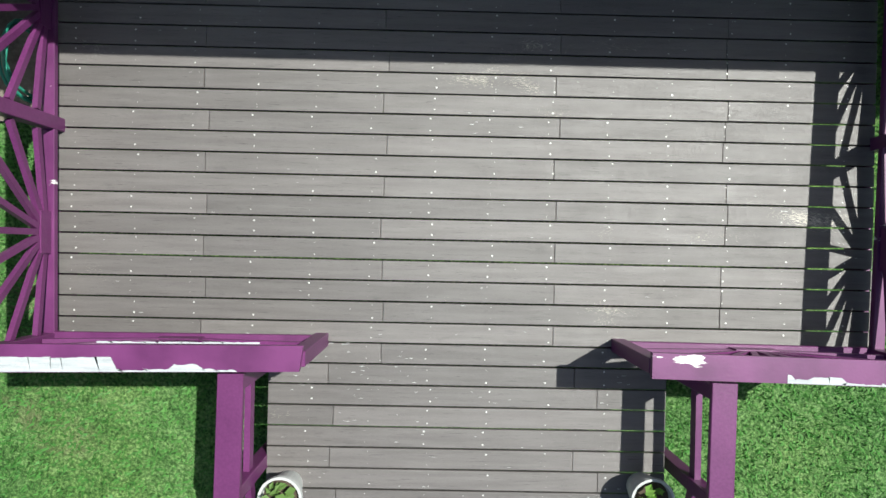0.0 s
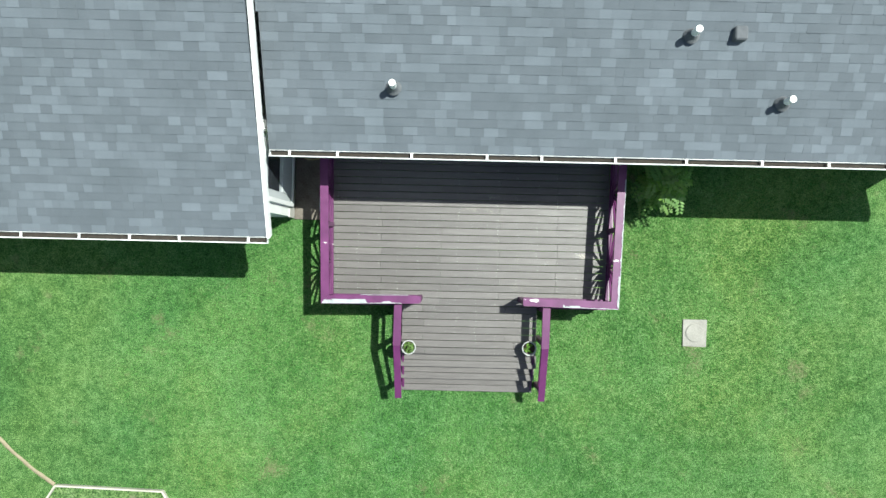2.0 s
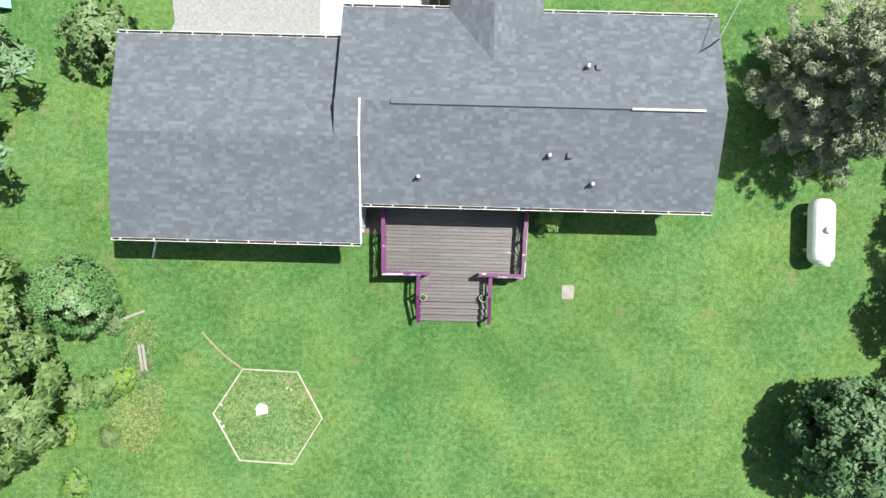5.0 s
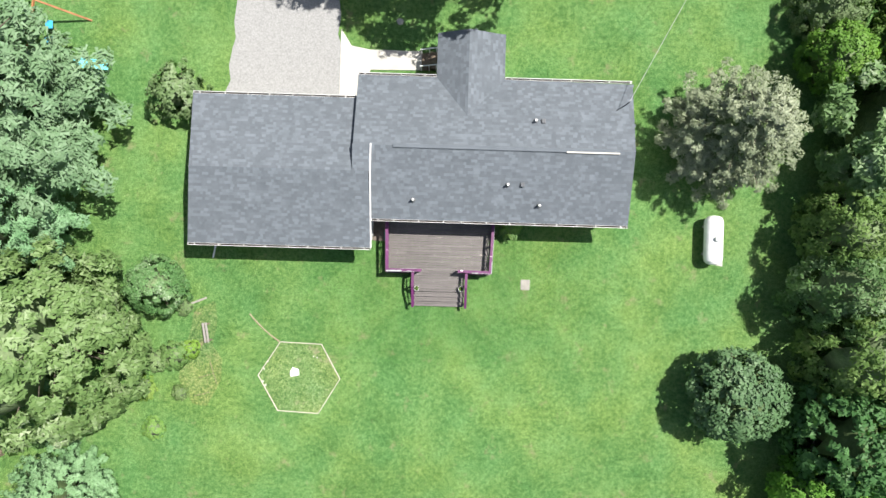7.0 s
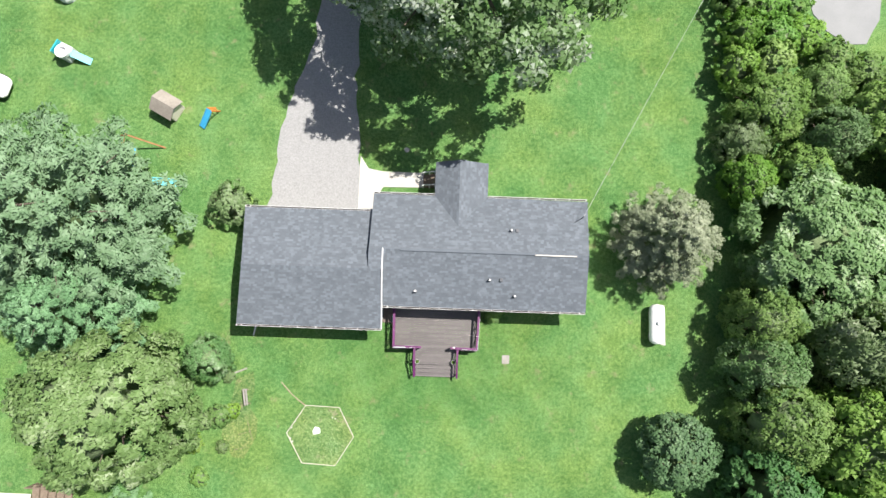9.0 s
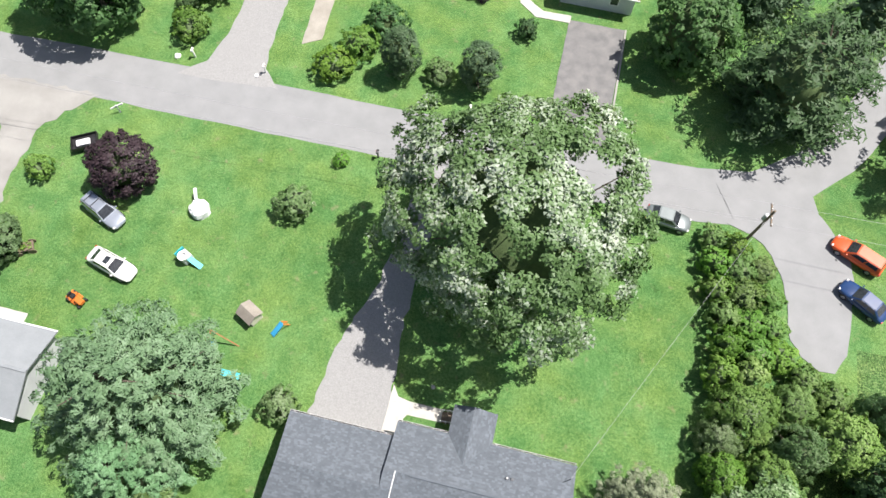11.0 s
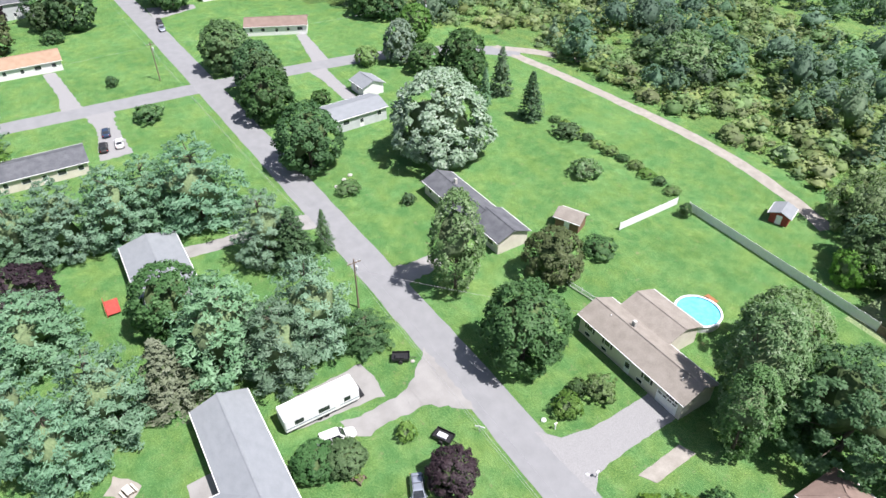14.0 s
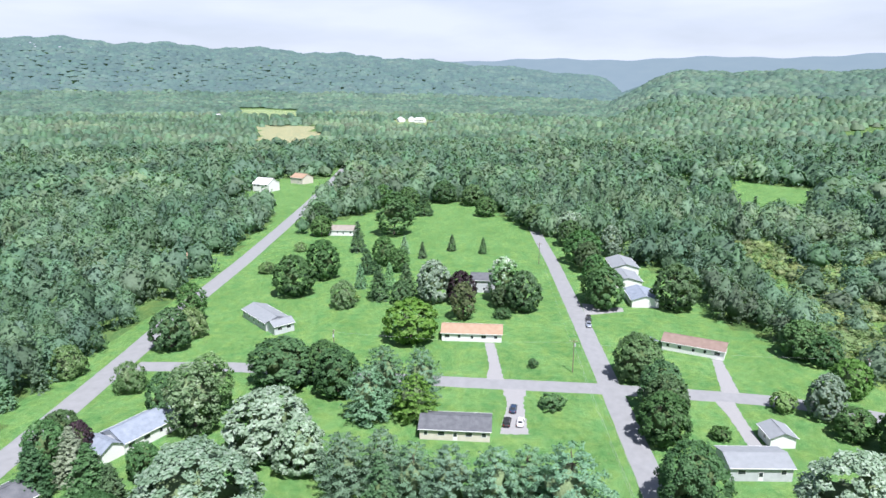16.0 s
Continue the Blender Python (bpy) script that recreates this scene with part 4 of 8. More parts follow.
# pines and mixed trees west of the trailer
stand(((-104.1, 13.4, 8.3, 16, "pine"), (-108, 6, 5.5, 13, "pine"), (-104.8, -0.1, 5.8, 14.5, "pine"), (-105.6, -8.5, 5.6, 14, "pine"), (-107, -15.5, 5.4, 13.5, "pine"), (-113, -22.5, 5.0, 12.5, "pine"), (-111.8, -30, 6.0, 12, "pine"),
       (-100.5, -20.6, 4.8, 15.5, "spruce"), (-86.3, -32, 6.5, 13.5, "maple", "bright"), (-92.5, -16.2, 5.8, 8.6, "maple", "plum"), (-83, -15.9, 6.8, 10.5, "pine"), (-66, -19.5, 5.6, 14, "pine"), (-59.5, -14.5, 5, 13, "pine"), (-64.1, -9, 6, 14, "pine"),
       (-64.5, -1.5, 4.4, 11.5, "spruce", "greypine"), (-66.5, 7.2, 7.4, 15.5, "pine"), (-61.5, 12.4, 5.4, 13, "pine"), (-64.6, 18.4, 6.0, 15.5, "pine"), (-61.4, 24.6, 4.2, 5.0, "pine", "maple"), (-78.3, 2.2, 5.7, 11.5, "maple"), (-87, 19.4, 5.4, 13, "pine"),
       (-82.8, 22.8, 4.2, 11.5, "spruce"), (-84.5, 28.6, 1.9, 8, "spruce"), (-72.5, -27, 5, 10, "pine"), (-70, 3, 3.4, 9, "spruce")), T_MAPLE)
# round the cross road and the far lawns
stand(((-157, -58, 9.2, 13, "maple"), (-160, -47, 6, 11.5, "maple"), (-152.3, -41.5, 6.2, 13, "maple"), (-140.5, -31, 6.0, 13.5, "pine"), (-141.3, -19.6, 5.4, 11.5, "pine", "bright"), (-149, -28.7, 6.4, 15, "pine"), (-149.7, -19.4, 5.4, 14.5, "pine"),
       (-124.5, -50, 10.4, 14, "silver"), (-118, -41, 6, 11, "silver"), (-97.5, -54, 11.6, 16.5, "silver"), (-106, -60, 7, 12, "silver"), (-131, -70, 6.4, 17, "poplar", "aspen"), (-140, -70, 5.6, 15.5, "poplar", "aspen"), (-136, -80, 4.4, 12, "maple"),
       (-191, -27.6, 9, 13.5, "maple", "bright"), (-232.2, 1.2, 6, 17, "poplar", "silvermaple"), (-222.5, 8.5, 6.6, 14.5, "maple"), (-226, 1.0, 4.6, 8, "maple"), (-231.2, -24.5, 7.2, 15.5, "silver"), (-229.4, -14.3, 5.7, 12, "maple", "plum"),
       (-212, -12.6, 4.8, 13, "poplar", "olive"), (-243.8, -55.2, 3, 10, "spruce", "bluespruce"), (-244.4, -43.7, 3.2, 10.6, "spruce", "bluespruce"), (-299.5, -45.9, 2.9, 9, "spruce", "bluespruce"), (-292.1, -36.4, 2.5, 7.8, "spruce"),
       (-301.6, -68.9, 4.4, 15, "spruce"), (-306.8, -23.8, 2.7, 8.2, "spruce"), (-302.7, -8.6, 2.4, 8, "spruce"), (-256.3, -73.9, 7.6, 16.5, "maple"), (-233.6, -79, 8.4, 15.5, "maple"), (-221.1, -56.5, 5.4, 10, "willow"), (-277.7, -52.1, 5.4, 13.5, "maple"),
       (-340, -57.5, 11, 23, "poplar", "maple"), (-450, -105.4, 12, 20, "silver"), (-436, -92, 8, 15, "spruce"), (-424, -104, 7, 13, "maple"), (-231, -45.3, 5, 13, "spruce"), (-238, -36, 4.6, 12.5, "spruce"), (-226, -36, 4, 9, "maple"),
       (-265, -57, 5, 11, "spruce"), (-270, -44, 5, 10, "maple"), (-380, -60, 8, 14, "maple"), (-395, -48, 7, 14, "spruce"), (-410, -60, 8, 15, "maple"), (-420, -78, 8, 15, "maple"), (-440, -40, 9, 15, "maple"), (-432, -20, 8, 14, "maple"),
       (-395, -10, 7, 12, "maple"), (-360, 20, 9, 14, "maple"), (-340, 36, 8, 14, "silver"), (-322, 34, 7, 13, "maple"), (-310, 40, 6, 14, "spruce"), (-334, -96, 6, 11, "maple"), (-362, -104, 7, 13, "maple"), (-300, -97, 3.4, 5, "willow"),
       (-178, -100, 6.2, 13, "maple"), (-188, -98, 5, 10, "willow"), (-201, -104, 5.4, 14, "poplar", "maple"), (-262, -100, 4, 5, "willow"), (-150, -97, 4.6, 8, "willow"), (-157, -119, 5, 9, "willow")), "full-grown green leafy tree between the houses")


tree("willow", -103.4, 136.5, 10.5, 11, None, "wide pale willow standing in the scrub", "tree", 0)
tree("willow", -40, 112, 7.5, 11, None, "wide pale willow standing in the scrub", "tree", 1)


def woodland():
    """The woods as one mesh: thousands of leafy crowns, coarser with distance."""
    rs = np.random.RandomState(5)
    shapes = ("round", "egg", "egg", "dome", "vase", "column")
    models = [leafy_crown(q, 60 + k, 11.5 if q != "column" else 13, {"dome": 5.6, "column": 3.2}.get(q, 4.7), 60, 0.18, 0.2) for k, q in enumerate(shapes)]
    models += [boughs(70, 14, 3.4, 0.9, 1.3, 7, 0.04, -0.1, 0.2, 2)]
    V, F, N, T, count = [], [], [], [], 0

    def template(n, leaf, sub, body):
        made = []
        for k, m in enumerate(models):
            sv, sf, sn = shell_of(m[0], m[1], 90 + k, sub, body)
            sn = units(sn + np.array([0, 0, 0.25]))
            sv[:, 2] = np.maximum(sv[:, 2], 0.0)
            v, soft = sprays(m, n, leaf, 30 + k, 0.9, 0.62, 0.35, 0.22)
            made.append((np.concatenate([v.reshape(-1, 3), sv]), np.concatenate([np.arange(3 * n).reshape(n, 3), sf + 3 * n]), np.concatenate([np.repeat(soft, 3, 0), sn])))
        return made

    def put(model, px, py, pz, ws, hs, tone):
        nonlocal count
        v, f, nm = model
        a = rs.uniform(0, 6.28)
        ca, sa = math.cos(a), math.sin(a)
        turn = np.array([[ca, -sa, 0], [sa, ca, 0], [0, 0, 1]])
        V.append((v * np.array([ws, ws, hs])) @ turn.T + np.array([px, py, pz]))
        N.append(nm @ turn.T)
        F.append(f + count)
        T.append(np.full(len(v), tone))
        count += len(v)

    def finish(name, label, category, material):
        nonlocal count
        me = soft_mesh(name, np.concatenate(V), np.concatenate(F), np.concatenate(N), material)
        at = me.attributes.new("tint", "FLOAT", "POINT")
        at.data.foreach_set("value", np.concatenate(T).astype(np.float32))
        tagged(new(name, me), label, category, "", "stuff")
        for q in (V, F, N, T):
            q.clear()
        count = 0

    for r0, r1, step, grow, model in ((60, 250, 7.6, 1.0, template(420, 0.38, 1, 0.8)), (250, 470, 7.8, 1.08, template(190, 0.6, 1, 0.92)), (470, 820, 10, 1.4, template(64, 1.05, 1, 0.98))):
        gx, gy = np.meshgrid(np.arange(-1400, 80, step), np.arange(-1200, 1200, step))
        x, y = gx.ravel() + rs.uniform(-0.55, 0.55, gx.size) * step, gy.ravel() + rs.uniform(-0.55, 0.55, gx.size) * step
        r, phi = np.hypot(x, y), np.degrees(np.arctan2(y, -x))
        keep = (r >= r0) & (r < r1) & (phi > -50) & (phi < np.where(r < 190, 108, np.where(r < 330, 76, np.where(r < 700, 60, 42)))) & ~cleared(x, y)
        scrub = (y > 98) & (x > -330) & (x < -42) & (y < 205 + 0.25 * (x + 260))
        thin = np.sin(x * 0.05 + 1.0) * np.sin(y * 0.06 + 0.4) + 0.5 * np.sin(x * 0.13 + y * 0.11)
        keep &= rs.rand(len(x)) < np.where(scrub, np.where(y < 135, 0.22, 0.46) + 0.3 * thin, 0.96)
        glade = np.sin(x * 0.021 + 2.0) * np.sin(y * 0.027 + 0.4) > 0.8
        keep &= ~(glade & (r < 900) & (rs.rand(len(x)) < 0.55))
        keep &= ~((y > 98) & (np.abs(y - 112) < 6) & (x > -150) & (x < -42))
        x, y, scrub, r, phi = x[keep], y[keep], scrub[keep], r[keep], phi[keep]
        z = ground_height(x, y)
        patchy = np.sin(x * 0.013 + 1.3) * np.sin(y * 0.017 + 0.5) + np.sin(x * 0.041) * np.sin(y * 0.037)
        for px, py, pz, low, pt, pr, pp in zip(x, y, z, scrub, patchy, r, phi):
            dark = 34 < pp < 60 and 470 < pr < 660
            k = 6 if rs.rand() < (0.75 if dark else 0.05 if pt < 0.6 else 0.3) else rs.randint(0, 6)
            ws = rs.uniform(0.72, 1.22) * grow
            hs = ws / grow ** 0.6 * rs.uniform(0.8, 1.25) * (0.72 if low else 1.0)
            put(model[k], px, py, pz - 0.3, ws, hs, 0.03 if dark else np.clip(rs.rand() * 0.85 + 0.12 * pt + 0.05, 0, 1))
    finish("woods", "dense mixed green woodland covering the valley", "woods", LEAF["woods"])
    bush = template(46, 0.85, 1, 0.84)
    n = 5200
    x, y = rs.uniform(-330, -42, n), 98 + 100 * rs.rand(n) ** 1.2
    spread_ = np.sin(x * 0.07 + 0.6) * np.sin(y * 0.09 + 1.1) + 0.4 * np.sin(x * 0.19 - y * 0.15)
    ok = ~cleared(x, y) & (y < 205 + 0.25 * (x + 260)) & ((np.abs(y - 112) > 5) | (x < -150)) & (rs.rand(n) < 0.62 + 0.5 * spread_)
    for px, py in zip(x[ok], y[ok]):
        big = rs.rand() ** 2
        put(bush[rs.randint(0, 5)], px, py, -0.3, 0.3 + 0.4 * big, 0.13 + 0.22 * big, rs.rand())
    finish("thicket", "olive and tan-green bushes of the overgrown field", "thicket", LEAF["scrub"])


def far_canopy(name, r0, r1, step, grow, phi0, phi1, material, label, seed, category="backdrop", kind="structure"):
    """Distant wooded slopes: a canopy of low domes."""
    rs = np.random.RandomState(seed)
    rings = [np.array([[math.cos(a) * q * 5, math.sin(a) * q * 5, z] for a in np.arange(6) * 1.0472 + off]) for q, z, off in ((1.0, 3, 0), (0.62, 8.4, 0.5))]
    v0 = np.concatenate(rings + [np.array([[0, 0, 10.0]])])
    f0 = []
    for j in range(6):
        b = (j + 1) % 6
        f0 += [(j, b, b + 6), (j, b + 6, j + 6), (6 + j, 6 + b, 12)]
    f0 = np.array(f0)
    gx, gy = np.meshgrid(np.arange(-r1, 0, step), np.arange(-r1, r1, step))
    x, y = gx.ravel() + rs.uniform(-0.5, 0.5, gx.size) * step, gy.ravel() + rs.uniform(-0.5, 0.5, gx.size) * step
    r, phi = np.hypot(x, y), np.degrees(np.arctan2(y, -x))
    glade = np.sin(x * 0.011 + 2.0) * np.sin(y * 0.009 + 0.4) + 0.3 * np.sin(x * 0.031 + y * 0.023) > 1.12
    keep = (r >= r0) & (r < r1) & (phi > phi0) & (phi < phi1) & ~cleared(x, y)
    if kind == "stuff":
        keep &= ~glade
    x, y = x[keep], y[keep]
    n, z = len(x), ground_height(x[:], y[:])
    ws, hs, a = rs.uniform(0.75, 1.3, n) * grow, rs.uniform(0.65, 1.45, n), rs.uniform(0, 6.28, n)
    ca, sa = np.cos(a)[:, None], np.sin(a)[:, None]
    jit = rs.uniform(0.82, 1.18, (n, len(v0)))
    vx, vy = v0[None, :, 0] * ws[:, None] * jit, v0[None, :, 1] * ws[:, None] * jit
    V = np.stack([vx * ca - vy * sa + x[:, None], vx * sa + vy * ca + y[:, None], v0[None, :, 2] * hs[:, None] + z[:, None] - 2], 2)
    F = f0[None] + (np.arange(n) * len(v0))[:, None, None]
    me = soft_mesh(name, V.reshape(-1, 3), F.reshape(-1, 3), None, material)
    at = me.attributes.new("tint", "FLOAT", "POINT")
    at.data.foreach_set("value", np.repeat(rs.rand(n) * 0.55, len(v0)).astype(np.float32))
    tagged(new(name, me), label, category, "", kind)


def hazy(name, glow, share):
    """Forest leaves with haze painted in as an even bluish glow: a plain distant backdrop."""
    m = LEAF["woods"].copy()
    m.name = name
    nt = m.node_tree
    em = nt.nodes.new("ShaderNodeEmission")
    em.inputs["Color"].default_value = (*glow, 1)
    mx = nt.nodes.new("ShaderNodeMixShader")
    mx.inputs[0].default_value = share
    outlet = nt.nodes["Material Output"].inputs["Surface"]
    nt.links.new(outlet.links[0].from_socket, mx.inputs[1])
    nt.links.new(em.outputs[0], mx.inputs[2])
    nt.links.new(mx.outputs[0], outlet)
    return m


far_canopy("far_woods", 815, 1330, 11.5, 1.35, -48, 43, LEAF["woods"], "distant green treetops of the valley woods", 2, "woods", "stuff")
# painted haze: the share of glow in the material rises with distance
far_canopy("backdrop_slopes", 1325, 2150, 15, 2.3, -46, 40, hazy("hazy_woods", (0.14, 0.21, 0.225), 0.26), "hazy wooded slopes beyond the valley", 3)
far_canopy("backdrop_ridge", 2150, 3150, 18.5, 3.0, -44, 34, hazy("blue_hazy_woods", (0.155, 0.23, 0.265), 0.58), "long wooded ridge on the horizon, tinted with painted blue haze", 4)
ph, rr = np.meshgrid(np.radians(np.linspace(-30, 30, 90)), np.linspace(3300, 4650, 24), indexing="ij")
fx, fy = -np.cos(ph) * rr, np.sin(ph) * rr
fi = np.arange(ph.size).reshape(ph.shape)
fq = np.stack([fi[:-1, :-1], fi[:-1, 1:], fi[1:, 1:], fi[1:, :-1]], -1).reshape(-1, 4)
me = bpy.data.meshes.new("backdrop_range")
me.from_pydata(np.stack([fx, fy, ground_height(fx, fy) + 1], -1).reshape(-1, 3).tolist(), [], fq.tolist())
# mostly haze glow, with little leaf colour left
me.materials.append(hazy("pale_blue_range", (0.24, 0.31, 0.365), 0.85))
tagged(new("backdrop_range", me), "far hills at the end of the valley, pale blue with painted haze", "backdrop", "", "structure")
woodland()
# conifers and leafy trees among the houses on the low side
stand(((-105, -79, 5.2, 11.5, "spruce"), (-110, -86, 4.4, 12, "spruce", "greypine"), (-112, -93, 4.6, 12, "maple"), (-104, -90, 4.4, 12, "spruce"), (-121, -96, 5, 9, "maple"), (-117.5, -89.5, 3, 9, "maple", "plum"), (-101, -72, 4, 10, "spruce"),
       (-92, -70, 5, 10, "maple"), (-84, -60, 5.4, 10, "maple"), (-76, -48, 5.6, 11, "willow"), (-70, -42, 5, 9, "maple"), (-66, -34, 4.6, 9, "maple"), (-112, -72, 3.6, 8, "maple")), "leafy tree among the houses on the low side")
for k, (x, y) in enumerate(((-101, 92), (-97.5, 92.2), (-94, 92), (-90.5, 92.4), (-87, 92.4), (-83.5, 92.6), (-80, 92.8), (-76.5, 92.8), (-73, 92.4), (-69.5, 92.4), (-66, 92.2))):
    tree("shrub", x, y, 1.5 + 0.3 * (k % 3), 1.3 + 0.25 * (k % 2), "bright" if k % 3 else "maple", "overgrown weedy hedge across the lawn", "hedge", None, "weedy hedge")
# ---- the house with the deck ----
def roof_slab(a, b, c, d, thick=0.16):
    """A sloping slab from four corners (eave left, eave right, ridge right, ridge left)."""
    bm = bmesh.new()
    up = [bm.verts.new(p) for p in (a, b, c, d)]
    lo = [bm.verts.new((p[0], p[1], p[2] - thick)) for p in (a, b, c, d)]
    bm.faces.new(up)
    bm.faces.new(lo[::-1])
    for k in range(4):
        bm.faces.new((up[k], lo[k], lo[(k + 1) % 4], up[(k + 1) % 4]))
    bmesh.ops.recalc_face_normals(bm, faces=bm.faces)
    return bm


home = thing("house", pose(0, 0, 0), "white-sided single-storey house with grey shingle roofs and an attached garage", "house")
EAVE, RIDGE, GRIDGE = 2.72, 4.12, 4.18
part("roof", roof_slab((-3.55, -0.66, EAVE), (9.6, -0.66, EAVE), (9.5, 2.9, RIDGE), (-3.55, 2.9, RIDGE)), MAT_SHINGLE, home)
part("roof", roof_slab((9.65, 6.6, EAVE), (-4.42, 6.7, EAVE), (-4.42, 2.9, RIDGE), (9.5, 2.9, RIDGE)), MAT_SHINGLE, home)
part("roof", roof_slab((-12.9, -2.15, EAVE), (-3.55, -2.15, EAVE), (-3.6, 1.6, GRIDGE), (-12.4, 1.6, GRIDGE)), MAT_SHINGLE, home)
part("roof", roof_slab((-4.4, 5.5, EAVE), (-12.85, 5.5, EAVE), (-12.4, 1.6, GRIDGE), (-4.4, 1.6, GRIDGE)), MAT_SHINGLE, home)
part("roof", roof_slab((-4.42, 1.6, GRIDGE), (-3.55, 1.6, GRIDGE), (-3.55, 2.9, RIDGE + 0.12), (-4.42, 2.9, RIDGE + 0.12)), MAT_SHINGLE, home)
PRIDGE = 3.5
part("roof", roof_slab((3.08, 8.95, EAVE), (3.08, 4.4, EAVE), (1.2, 4.4, PRIDGE), (1.2, 8.95, PRIDGE)), MAT_SHINGLE, home)
part("roof", roof_slab((-0.4, 4.4, EAVE), (-0.4, 8.95, EAVE), (1.2, 8.95, PRIDGE), (1.2, 4.4, PRIDGE)), MAT_SHINGLE, home)


def gable_wall(x, y0, y1, ridge_y, z_eave, z_ridge, thick=0.15):
    bm = bmesh.new()
    pts = [(y0, 0.0), (y1, 0.0), (y1, z_eave), (ridge_y, z_ridge), (y0, z_eave)]
    a = [bm.verts.new((x, y, z)) for y, z in pts]
    b = [bm.verts.new((x + thick, y, z)) for y, z in pts]
    bm.faces.new(a[::-1])
    bm.faces.new(b)
    for k in range(5):
        bm.faces.new((a[k], a[(k + 1) % 5], b[(k + 1) % 5], b[k]))
    bmesh.ops.recalc_face_normals(bm, faces=bm.faces)
    return bm


for x0, x1, y0, y1 in ((-3.75, 9.2, -0.3, -0.15), (-3.75, -0.3, 6.2, 6.35), (3.0, 9.2, 6.2, 6.35), (-12.5, -3.9, -1.7, -1.55), (-12.5, -4.1, 5.0, 5.15), (-0.1, 2.8, 8.5, 8.65), (-0.1, 0.05, 6.2, 8.5), (2.65, 2.8, 6.2, 8.5)):
    part("wall", box(x0, x1, y0, y1, 0, EAVE - 0.05), MAT_SIDING, home)
part("wall", gable_wall(9.05, -0.15, 6.2, 2.9, EAVE - 0.1, RIDGE - 0.22), MAT_SIDING, home)
part("wall", gable_wall(-3.9, -1.7, 5.0, 1.6, EAVE - 0.1, GRIDGE - 0.22), MAT_SIDING, home)
part("wall", gable_wall(-12.5, -1.55, 5.0, 1.6, EAVE - 0.1, GRIDGE - 0.22), MAT_SIDING, home)
